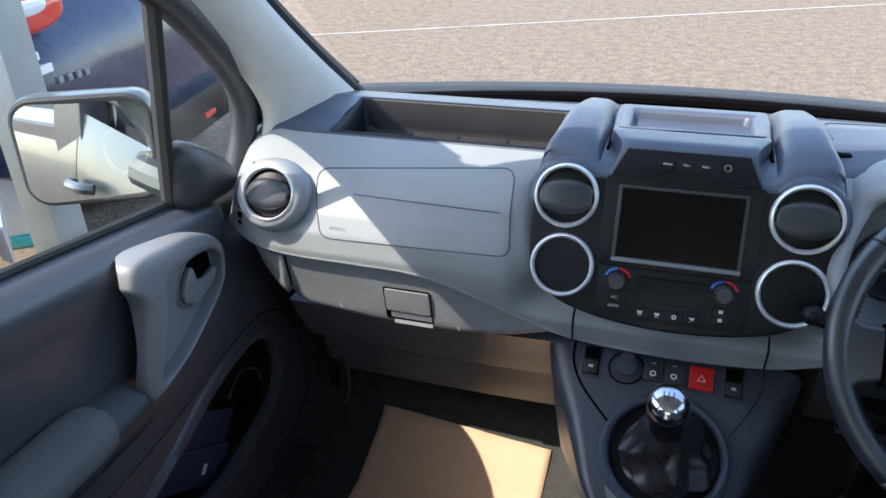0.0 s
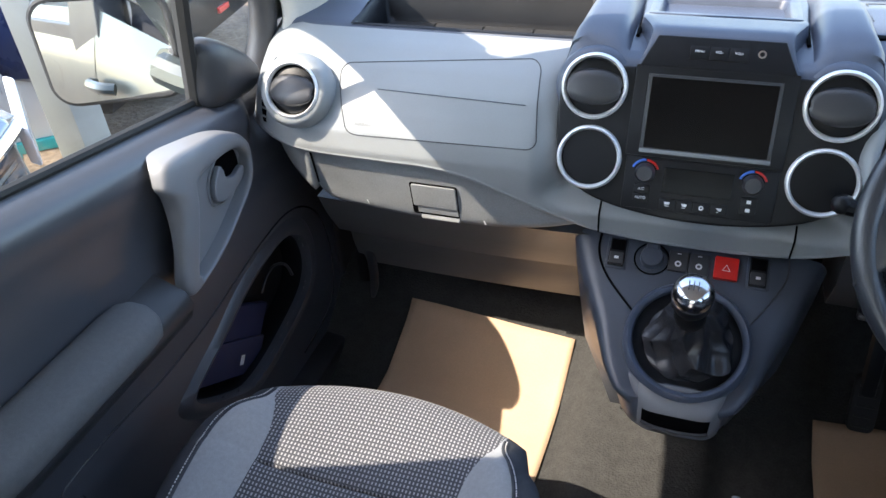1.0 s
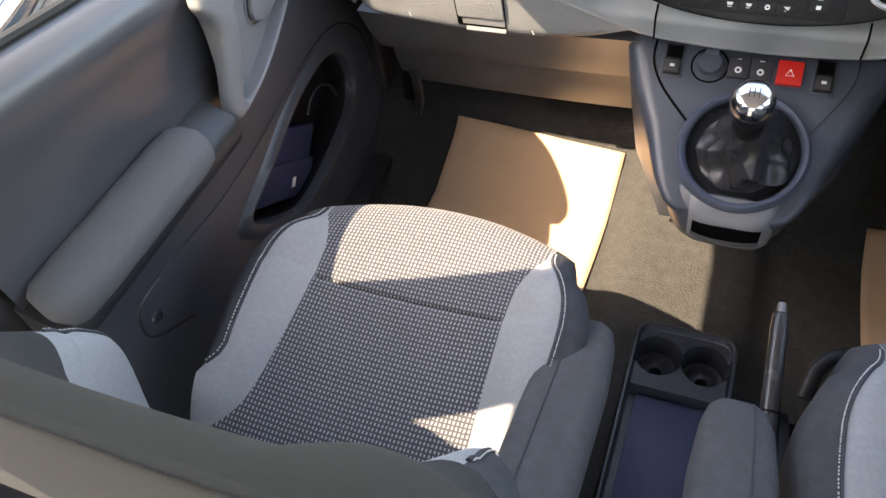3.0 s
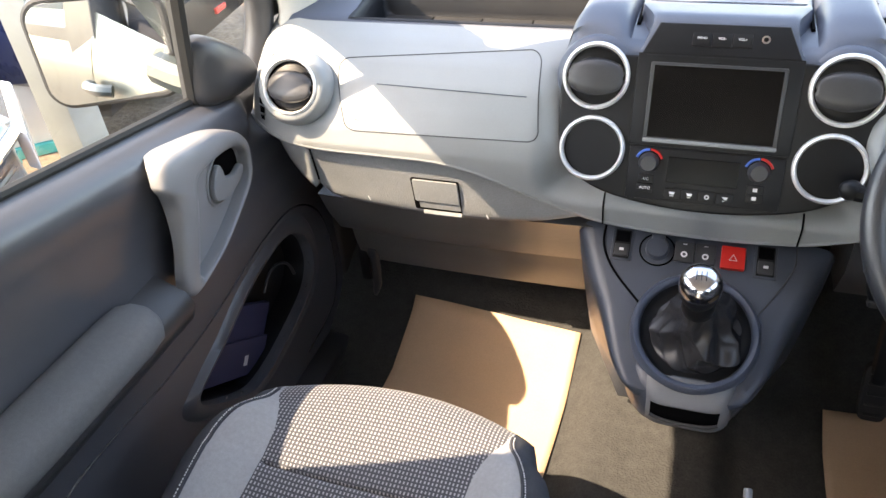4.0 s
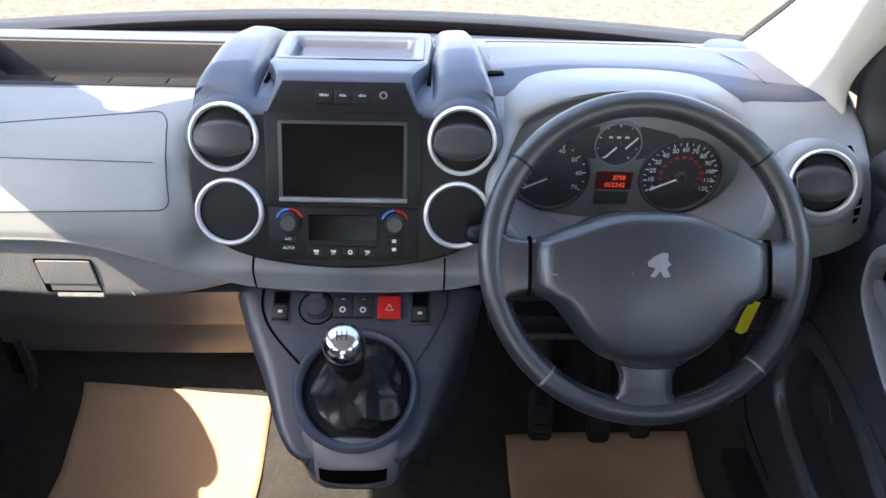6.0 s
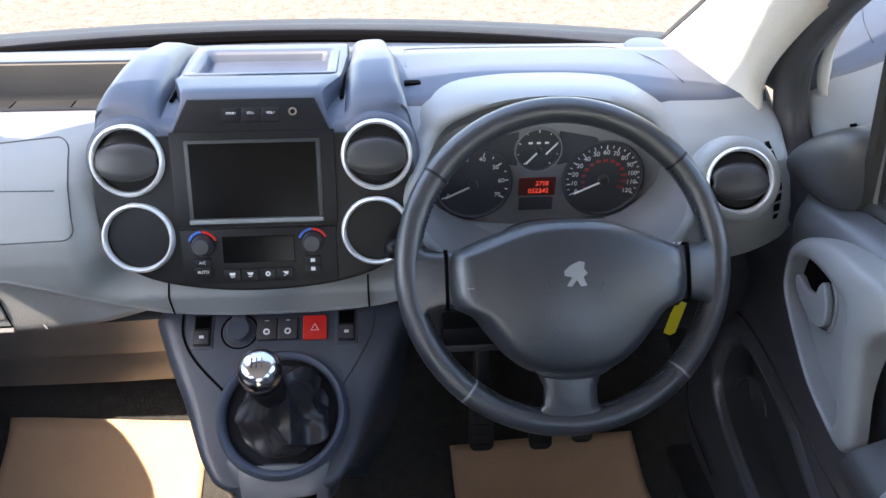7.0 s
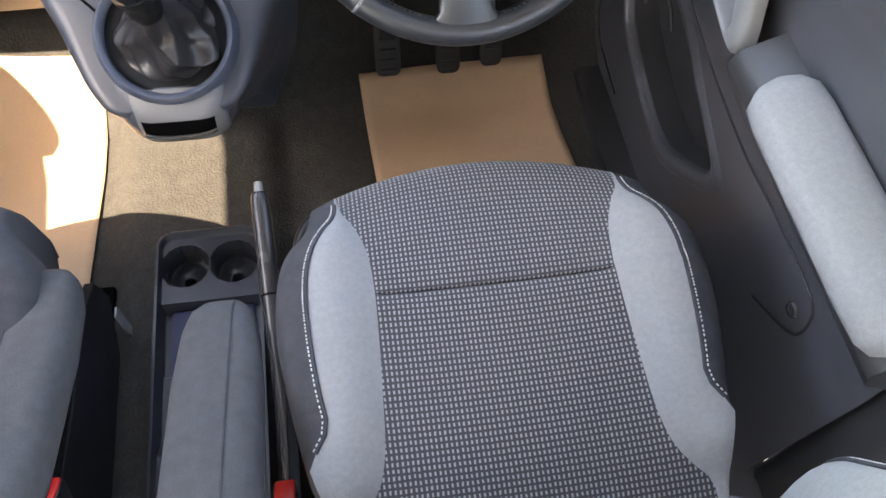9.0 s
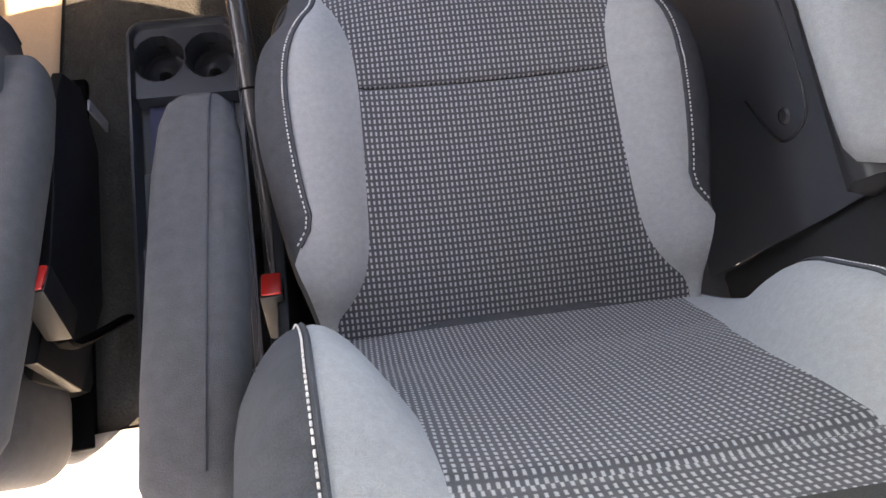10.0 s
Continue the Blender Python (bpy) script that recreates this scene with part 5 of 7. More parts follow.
# ---- floor things ----
def build_mats():
    def sheet(name, label, corners, n=26):
        tl, tr, br, bl = [Vector((x, y, 0)) for x, y in corners]

        def f(u, v):
            p = bl.lerp(br, u).lerp(tl.lerp(tr, u), v)
            z = max(floor_point(p.x, p.y), lerp(FLOOR_PROFILE, p.y)) + 0.005
            z += 0.004 * math.sin(3.1 * u + 1.2 * v) * math.sin(2.2 * v) + 0.0025 * noise.noise((p.x * 9, p.y * 9, 3)) + 0.012 * max(0, v - 0.8) * math.sin(2.6 * u)
            return (p.x, p.y, z + 0.003)
        ob = part(name, grid(f, n, n), M_PAPER, smooth=180, solid=0.0012)
        tagged(ob, label, "floor mat", group="paper floor mats")
    sheet("paper_mat", "brown kraft paper protection mat with an upturned edge", ((-0.566, 1.165), (-0.193, 1.150), (-0.214, 0.70), (-0.606, 0.70)))
    sheet("paper_mat", "flat brown kraft paper protection mat under the pedals", ((0.272, 1.090), (0.635, 1.102), (0.680, 0.70), (0.290, 0.70)))
    # pale sheet extended unseen over the whole rear floor, reflecting sun forwards
    ob = part("rear_bounce_sheet", grid(lambda u, v: (-0.72 + 1.44 * u, -2.2 + 2.36 * v, 0.4195 + 0.004 * noise.noise((u * 8, v * 9, 1)) + (0.045 / (1 + math.exp((abs(-0.72 + 1.44 * u + 0.03) - 0.135) / 0.012)))), 70, 50), M_PALEFLOOR, smooth=180, solid=0.001)
    tagged(ob, "pale paper sheet on the rear floor, widened to bounce sunlight", "floor mat")


build_mats()


def build_tray():
    tray = thing("centre_tray", "slate plastic centre tray with two cup holders", "console tray", (0.0, 0.5, 0.455))
    cx, x0, x1, y0, y1, zt = -0.004, -0.090, 0.082, 0.200, 0.768, 0.492

    def h(x, y):
        # outer rounded rim
        ax, ay = abs(x - cx) - 0.056, abs(y - (y0 + y1) / 2) - (y1 - y0) / 2 + 0.030
        d = math.hypot(max(ax, 0), max(ay, 0)) + min(max(ax, ay), 0)
        edge = d - 0.030
        z = zt - 0.055 * smoothstep(-0.004, 0.004, edge)
        inside = smoothstep(0.008, 0.012, -edge)
        fl = 0.0
        if y > 0.640:
            fl = 0.012
            for sx in (-0.039, 0.037):
                r = math.hypot(x - cx - sx, y - 0.705)
                fl += 0.046 * (1 - smoothstep(0.034, 0.038, r)) * (0.72 + 0.28 * smoothstep(0.0, 0.03, r)) + 0.02 * (1 - smoothstep(0.0085, 0.0105, math.hypot(x - cx - sx, y - 0.690)))
        elif y > 0.44:
            fl = 0.012 + 0.030 * smoothstep(0.0, 0.004, 0.640 - y)
            fl -= 0.006 * smoothstep(0.0, 0.002, 0.530 - y)
        elif y > 0.36:
            fl = 0.036 - 0.022 * smoothstep(0.44, 0.40, y)
        else:
            fl = 0.014 + 0.050 * smoothstep(0.0, 0.004, 0.355 - y) * (1 - smoothstep(0.0, 0.006, abs(x - cx) - 0.062)) * smoothstep(0.214, 0.222, y)
        return z - fl * inside
    nx, ny = 92, 240
    part("tray_body", grid(lambda u, v: (x0 - 0.004 + (x1 - x0 + 0.008) * u, y0 - 0.004 + (y1 - y0 + 0.008) * v, h(x0 - 0.004 + (x1 - x0 + 0.008) * u, y0 - 0.004 + (y1 - y0 + 0.008) * v)), nx, ny), M_TRAY, tray, smooth=50)
    part("tray_mat", box((-0.066, 0.445, 0.4505), (0.060, 0.635, 0.4590), 0.001), M_NAVY, tray, "dark blue-black liner in the tray")
    # handbrake
    hb = thing("handbrake", "black handbrake lever with satin button", "handbrake", (0.118, 0.30, 0.47))
    line = [(0.107, 0.680, 0.698), (0.108, 0.660, 0.692), (0.110, 0.61, 0.676), (0.112, 0.545, 0.657), (0.115, 0.48, 0.638)]
    part("grip", tube(smooth_line(line, 6), [0.0100, 0.0112, 0.0118, 0.0122, 0.0124, 0.0126, 0.0128] + [0.0132] * 18, 18), M_GRIP, hb, "satin black grip", smooth=60)
    part("grip_ring", spin([(0.0134, -0.0015), (0.0139, 0), (0.0134, 0.0015)], (0.112, 0.545, 0.657), (-0.02, 0.96, 0.28), 24), M_VOID, hb)
    part("button", tube([(0.107, 0.680, 0.698), (0.1067, 0.695, 0.7025)], [0.0062, 0.0058], 14), M_HANDLE, hb, "satin silver release button")
    part("lever", tube(smooth_line([(0.115, 0.50, 0.644), (0.119, 0.38, 0.606), (0.124, 0.26, 0.570), (0.126, 0.20, 0.545)], 6), [0.0130] * 12 + [0.016] * 7, 14, flat=1.15), M_GRIP, hb, smooth=60)
    part("boot", loft([[Vector((0.124 + 0.026 * sx * k, 0.25 + 0.08 * sy * k, z)) for sx, sy in ((-1, -1), (1, -1), (1, 1), (-1, 1))] for k, z in ((1.1, 0.44), (1.0, 0.50), (0.7, 0.56))]), M_BLACK, hb, bevel=0.008)


build_tray()


# ---- front seats ----
CUSH_V = [(0.155, 0.690), (0.19, 0.722), (0.25, 0.742), (0.33, 0.754), (0.41, 0.766), (0.462, 0.774), (0.4705, 0.7675), (0.479, 0.775), (0.535, 0.782), (0.588, 0.784), (0.622, 0.781), (0.645, 0.770), (0.660, 0.748), (0.668, 0.720), (0.670, 0.690), (0.662, 0.640)]
CUSH_K = [(0.155, 0.0), (0.45, 0.0), (0.53, 0.45), (0.60, 0.85), (0.64, 1.10), (0.66, 1.20)]
CUSH_A = curve_table([(0.15, 0.198), (0.205, 0.197), (0.222, 0.192), (0.237, 0.177), (0.262, 0.160), (0.30, 0.151), (0.36, 0.147), (0.42, 0.144), (0.48, 0.143), (0.53, 0.147), (0.575, 0.160), (0.605, 0.172), (0.66, 0.178)])
CUSH_B = curve_table([(0.15, 0.203), (0.205, 0.209), (0.25, 0.220), (0.280, 0.230), (0.298, 0.222), (0.322, 0.209), (0.36, 0.214), (0.42, 0.219), (0.48, 0.219), (0.53, 0.212), (0.575, 0.195), (0.605, 0.180), (0.66, 0.180)])
CUSH_C = curve_table([(0.15, 0.206), (0.205, 0.211), (0.25, 0.222), (0.280, 0.232), (0.30, 0.237), (0.36, 0.248), (0.42, 0.256), (0.48, 0.255), (0.53, 0.249), (0.575, 0.236), (0.605, 0.215), (0.66, 0.205)])


def build_seat(side, cx, dy, recline, label):
    """side: +1 driver (inboard is to the left), -1 passenger."""
    seat = thing("front_seat", label, "car seat", (cx, 0.35 + dy, 0.43), group="front seats")
    line = smooth_line([(0, y, z) for y, z in CUSH_V], 5)
    dist = [0.0]
    for p, q in zip(line, line[1:]):
        dist.append(dist[-1] + (q - p).length)
    nv = len(line) - 1

    def crown(x, y):
        a, b = lerp(CUSH_A, y), lerp(CUSH_B, y)
        d = abs(x)
        if d < a:
            return 0.010 * (d / a) ** 2 - 0.002
        f = 0.25 + 0.75 * smoothstep(0.01, 0.06, b - a)
        if d < b:
            t = (d - a) / max(b - a, 1e-4)
            return 0.008 + 0.020 * f * math.sin(t * math.pi * 0.62)
        c = lerp(CUSH_C, y)
        t = min(1, (d - b) / max(c - b, 1e-4))
        return 0.008 + 0.0186 * f - 0.022 * t * t

    def pt(x, k, drop=0.0):
        p = line[k]
        front = smoothstep(0.55, 0.65, p.y)
        if abs(x) > lerp(CUSH_A, p.y) * 0.999 and 0.46 < p.y < 0.481:
            p = Vector((p.x, p.y, 0.7745))
        return Vector((cx + x, p.y + dy - lerp(CUSH_K, p.y) * x * x, p.z + crown(x, p.y) * (1 - front * 0.85) - drop))

    def zone(lo, hi, sgn, nu):
        def f(u, v):
            k = round(v * nv)
            y = line[k].y
            a, b = lo(y), hi(y)
            return pt(sgn * (a + (b - a) * u), k)
        def uvf(u, v):
            k = round(v * nv)
            y = line[k].y
            return (sgn * (lo(y) + (hi(y) - lo(y)) * u), dist[k])
        return grid(f, nu, nv, uvs=uvf)
    za, zb, zc = (lambda y: lerp(CUSH_A, y)), (lambda y: lerp(CUSH_B, y)), (lambda y: lerp(CUSH_C, y))
    cu = part("cushion", grid(lambda u, v: pt((2 * u - 1) * za(line[round(v * nv)].y), round(v * nv)), 24, nv, uvs=lambda u, v: ((2 * u - 1) * za(line[round(v * nv)].y), dist[round(v * nv)])), M_PATTERN, seat, "dark cloth cushion woven with pale dashes", smooth=180)
    for s in (-1, 1):
        part("bolster", zone(za, zb, s, 8), M_CLOTH_GREY, cu, "pale grey cloth side bolster", smooth=180)
        # dark outer side, falling to the plinth
        rows = []
        for k in range(nv + 1):
            y = line[k].y
            b, c = zb(y), zc(y)
            top = pt(s * b, k)
            ring = [top] + [pt(s * (b + (c - b) * t), k) for t in (0.35, 0.7, 1.0)]
            e = ring[-1]
            ring += [Vector((cx + s * (c + 0.004), e.y, min(e.z, e.z * 0.55 + 0.62 * 0.45))), Vector((cx + s * (c + 0.001), e.y - 0.004, 0.63)), Vector((cx + s * (c - 0.012), e.y - 0.01, 0.585))]
            rows.append(ring)
        bm = loft(rows, caps=False, closed=False)
        part("cushion_side", bm, M_CLOTH_DARK, cu, "charcoal cloth cushion side", smooth=60)
        pipe = [pt(s * zb(line[k].y), k) + Vector((0, 0, 0.001)) for k in range(nv + 1) if 0.292 < line[k].y < 0.625]
        part("piping", tube(pipe, 0.0022, 6), M_CLOTH_DARK, cu)
        seam = []
        for i in range(0, len(pipe) - 1):
            for t in (0.1, 0.4, 0.7):
                a_ = pipe[i].lerp(pipe[i + 1], t)
                b_ = pipe[i].lerp(pipe[i + 1], t + 0.17)
                o = Vector((s * 0.0035, 0, 0.0016))
                seam.append(tube([a_ + o, b_ + o], 0.0009, 5))
        sob = part("stitching", joined(*seam), M_STITCH, cu, "row of white stitches")
        sob["kind"] = "stuff"
    front = grid(lambda u, v: Vector((cx + (2 * u - 1) * 0.19, 0.660 + dy - 1.40 * ((2 * u - 1) * 0.19) ** 2 - 0.02 * v, 0.642 - 0.09 * v)), 16, 4)
    part("cushion_front", front, M_CLOTH_DARK, cu, smooth=60)
    part("seat_base", box((cx - 0.225, 0.17 + dy, 0.445), (cx + 0.225, 0.595 + dy, 0.635), 0.02), M_BLACK, seat, "black seat plinth")
    for s in (-1, 1):
        part("seat_rail", box((cx + s * 0.20 - 0.02, 0.10 + dy, 0.412), (cx + s * 0.20 + 0.02, 0.66 + dy, 0.446), 0.004), M_VOID, seat, "black seat rail")
    # plastic valance along the inboard side
    v = [(cx - side * 0.262, y + dy, z) for y, z in ((0.56, 0.640), (0.50, 0.668), (0.38, 0.672), (0.25, 0.690), (0.18, 0.72), (0.16, 0.60), (0.28, 0.52), (0.50, 0.52), (0.57, 0.58))]
    part("side_shield", plate(v, (side * 0.014, 0, 0), bevel=0.003), M_BLACK, seat, "black plastic side shield")
    hd = smooth_line([(cx - side * 0.236, 0.575 + dy, 0.665), (cx - side * 0.226, 0.612 + dy, 0.684), (cx - side * 0.204, 0.634 + dy, 0.692), (cx - side * 0.170, 0.640 + dy, 0.684)], 6)
    if side > 0:
        part("adjust_lever", tube(hd, 0.011, 10, flat=0.7), M_BLACK, seat, "black seat adjusting lever", smooth=60)

    # backrest: w runs up the reclined face
    rec = radians(recline)
    ay = Vector((0, -math.sin(rec), math.cos(rec)))
    nrm = Vector((0, math.cos(rec), math.sin(rec)))
    org = Vector((cx, 0.222 + dy, 0.690))
    if side > 0:
        BA = curve_table([(0.0, 0.194), (0.016, 0.192), (0.06, 0.188), (0.12, 0.183), (0.17, 0.173), (0.22, 0.157), (0.30, 0.142), (0.36, 0.135), (0.475, 0.129), (0.60, 0.130)])
        BB = curve_table([(0.0, 0.196), (0.05, 0.215), (0.10, 0.236), (0.15, 0.240), (0.20, 0.224), (0.30, 0.208), (0.40, 0.199), (0.47, 0.193), (0.55, 0.186), (0.60, 0.180)])
        BC = curve_table([(0.0, 0.200), (0.05, 0.240), (0.10, 0.268), (0.17, 0.274), (0.28, 0.266), (0.39, 0.253), (0.45, 0.246), (0.53, 0.232), (0.565, 0.222), (0.60, 0.200)])
    else:
        BA = curve_table([(0.0, 0.190), (0.05, 0.200), (0.10, 0.200), (0.20, 0.186), (0.30, 0.163), (0.40, 0.150), (0.50, 0.148), (0.60, 0.150)])
        BB = curve_table([(0.0, 0.195), (0.05, 0.210), (0.10, 0.222), (0.17, 0.226), (0.26, 0.223), (0.36, 0.222), (0.45, 0.220), (0.60, 0.200)])
        BC = curve_table([(0.0, 0.200), (0.05, 0.225), (0.10, 0.250), (0.17, 0.270), (0.26, 0.272), (0.36, 0.272), (0.45, 0.275), (0.52, 0.270), (0.565, 0.255), (0.60, 0.220)])
    H = 0.595
    nw = 50
    seam_w = 0.44 if side > 0 else 0.326

    def bulge(w):
        return lerp(((0.0, 0.0), (0.06, -0.008), (0.15, -0.018), (0.28, -0.022), (seam_w - 0.008, -0.023), (seam_w, -0.028), (seam_w + 0.008, -0.023), (0.46, -0.026), (0.52, -0.028), (0.56, -0.036), (0.585, -0.046), (0.60, -0.060)), w)

    def bp(x, w):
        a, b, c = lerp(BA, w), lerp(BB, w), lerp(BC, w)
        d = abs(x)
        fade = smoothstep(0.06, 0.28, w) * (1 - (smoothstep(0.34, 0.52, w) if side > 0 else 0.7 * smoothstep(0.26, 0.44, w) + 0.3 * smoothstep(0.50, 0.60, w)))
        if d < a:
            q = 0.012 * (d / a) ** 2 * fade
        elif d < b:
            t = (d - a) / max(b - a, 1e-4)
            q = (0.012 + 0.062 * math.sin(t * math.pi * 0.55)) * fade
        else:
            t = min(1, (d - b) / max(c - b, 1e-4))
            q = (0.0732 - 0.046 * t * t) * fade - 0.012 * t * t
        round_top = -1.6 * max(0, d - 0.14) ** 2 * smoothstep(0.35, 0.58, w)
        return org + Vector((x, 0, 0)) + ay * (w + round_top) + nrm * (bulge(w) + q)
    cap = 0.36 if side < 0 else 0.50

    def cloth(lo, hi, s, w0, w1, nu, n):
        return grid(lambda u, v: bp(s * (lo(w0 + (w1 - w0) * v) + (hi(w0 + (w1 - w0) * v) - lo(w0 + (w1 - w0) * v)) * u), w0 + (w1 - w0) * v), nu, n)
    ba, bb, bc = (lambda w: lerp(BA, w)), (lambda w: lerp(BB, w)), (lambda w: lerp(BC, w))
    bk = part("backrest", grid(lambda u, v: bp((2 * u - 1) * ba(cap * v), cap * v), 24, nw, uvs=lambda u, v: ((2 * u - 1) * ba(cap * v), cap * v)), M_PATTERN, seat, "dark cloth backrest woven with pale dashes", smooth=180)
    part("upper_panel", grid(lambda u, v: bp((2 * u - 1) * bc(cap + (H - cap) * v), cap + (H - cap) * v), 40, 14), M_UPPER, bk, "charcoal cloth upper backrest", smooth=180)
    for s in (-1, 1):
        part("bolster", cloth(ba, bb, s, 0, cap, 8, nw), M_CLOTH_GREY, bk, "pale grey cloth side bolster", smooth=180)
        part("back_side", cloth(bb, bc, s, 0, cap, 5, nw), M_CLOTH_DARK, bk, "charcoal cloth backrest side", smooth=180)
        pipe = [bp(s * bb(w), w) + nrm * 0.001 for w in [0.13 + 0.01 * i for i in range(36)] if w < cap]
        part("piping", tube(pipe, 0.0024, 6), M_CLOTH_DARK, bk)
        seam = [tube([pipe[i].lerp(pipe[i + 1], t) + Vector((s * 0.004, 0, 0)) + nrm * 0.001, pipe[i].lerp(pipe[i + 1], t + 0.28) + Vector((s * 0.004, 0, 0)) + nrm * 0.001], 0.0009, 5) for i in range(len(pipe) - 1) for t in (0.0, 0.5)]
        sob = part("stitching", joined(*seam), M_STITCH, bk, "row of white stitches")
        sob["kind"] = "stuff"
    foot = loft([[Vector((cx + px, py + dy, z)) for px, py in rounded(0, 0.135, w, 0.075, 0.05, 5)] for z, w in ((0.47, 0.20), (0.52, 0.215), (0.62, 0.22), (0.70, 0.21), (0.73, 0.19))])
    part("back_foot", foot, M_CLOTH_DARK, bk, "charcoal cloth foot of the backrest", smooth=60)
    # rear shell joining the two sides
    depth = lambda w: lerp(((0.0, 0.10), (0.2, 0.125), (0.45, 0.105), (0.60, 0.07)), w)
    def shell(u, v):
        w = H * v
        x = (2 * u - 1) * bc(w)
        edge_blend = 1 - abs(2 * u - 1) ** 6
        e = bp(x, w)
        rear = org + Vector((x, 0, 0)) + ay * (w - 1.6 * max(0, abs(x) - 0.14) ** 2 * smoothstep(0.35, 0.58, w)) - nrm * depth(w)
        return e.lerp(rear, max(0, edge_blend) ** 0.35)
    part("back_shell", grid(shell, 40, 30), M_UPPER, bk, "charcoal cloth back of the seat", smooth=180)
    def cap_top(u, v):
        a = bp((2 * u - 1) * bc(H), H)
        b = Vector(shell(u, 1.0))
        m = a.lerp(b, v) + ay * 0.022 * math.sin(math.pi * v) * (1 - (2 * u - 1) ** 4)
        return m
    part("top_roll", grid(cap_top, 40, 8), M_UPPER, bk, "rounded charcoal top of the backrest", smooth=180)
    # folding armrest on the inboard side
    axx = cx - side * (0.322 if side > 0 else 0.247)
    t0, t1 = Vector((axx, 0.500 + dy * 1.6, 0.728)), Vector((axx, 0.105 + dy * 1.6, 0.846))
    ax = (t1 - t0).normalized()
    un = Vector((0, -ax.z, ax.y)) if ax.y > 0 else Vector((0, ax.z, -ax.y))
    rings = []
    for d, w, h in ((0.0, 0.012, 0.010), (0.006, 0.026, 0.018), (0.02, 0.036, 0.026), (0.05, 0.043, 0.031), (0.12, 0.048, 0.034), (0.25, 0.048, 0.036), (0.36, 0.047, 0.038), (0.44, 0.044, 0.036), (0.47, 0.032, 0.028), (0.478, 0.012, 0.010)):
        c = t0 + ax * d
        rings.append([c + Vector((w * math.copysign(abs(math.cos(2 * math.pi * k / 28)) ** 0.62, math.cos(2 * math.pi * k / 28)), 0, 0)) + un * (h * math.copysign(abs(math.sin(2 * math.pi * k / 28)) ** 0.62, math.sin(2 * math.pi * k / 28))) for k in range(28)])
    arm = part("armrest", loft(rings), M_ARM, seat, "charcoal cloth folding armrest", smooth=60)
    sm = [t0 + ax * d + Vector((side * 0.016, 0, 0)) + un * h for d, h in ((0.006, 0.0165), (0.02, 0.0255), (0.05, 0.0312), (0.12, 0.0342), (0.25, 0.0362), (0.36, 0.0382), (0.44, 0.0362))]
    part("armrest_seam", tube(smooth_line(sm, 4), 0.0012, 6), M_CLOTH_DARK, arm)
    # buckle
    bx, by, bz = (cx - 0.266, 0.272, 0.672) if side > 0 else (-0.096, 0.284, 0.768)
    bk2 = thing("belt_buckle", "black seat belt buckle with red release button", "seat belt buckle", (bx, 0.30 + dy, 0.50), group="seat belt buckles")
    tilt = pose(bx, by, bz, -28, 0, 0)
    part("housing", moved(box((-0.014, -0.017, -0.060), (0.014, 0.0195, 0.020), 0.005), tilt), M_BLACK, bk2, "black buckle housing")
    part("button", moved(box((-0.0115, -0.014, 0.005), (0.0115, 0.0175, 0.0225), 0.003), tilt), M_RED, bk2, "red release button")
    part("slot", moved(box((-0.012, -0.0115, 0.018), (0.012, -0.0085, 0.0206), 0), tilt), M_VOID, bk2, smooth=0)
    part("stalk", tube(smooth_line([tilt @ Vector((0, 0, -0.05)), tilt @ Vector((0, 0.0, -0.09)), (bx + side * 0.01, 0.27 + dy, 0.47)], 5), 0.010, 8, flat=0.5), M_VOID, bk2)
    return seat


build_seat(1, 0.387, 0.0, 19, "driver's cloth seat in charcoal, pale grey and dashed weave")
build_seat(-1, -0.383, 0.042, 12.3, "passenger's cloth seat, sunlit at its front edge")

latch = thing("seat_latch", "small bright metal latch on the seat rail", "latch", (-0.128, 0.60, 0.50))
part("latch_plate", box((-0.130, 0.600, 0.46), (-0.126, 0.618, 0.535), 0.002), M_HANDLE, latch)
part("latch_hook", tube(smooth_line([(-0.130, 0.59, 0.535), (-0.145, 0.60, 0.54), (-0.150, 0.62, 0.53)], 5), 0.004, 8), M_CHROME, latch)


# ---- front doors ----
DOOR_X = [(0.42, 0.752), (0.55, 0.752), (0.66, 0.752), (0.78, 0.752), (0.86, 0.744), (0.92, 0.746), (0.96, 0.754), (1.00, 0.753), (1.03, 0.748), (1.055, 0.741), (1.075, 0.737), (1.090, 0.738), (1.105, 0.744), (1.117, 0.756), (1.126, 0.772), (1.13, 0.785)]


def belt(y):
    return 1.128 + (0.78 - y) * 0.145 if y < 1.0 else 1.096


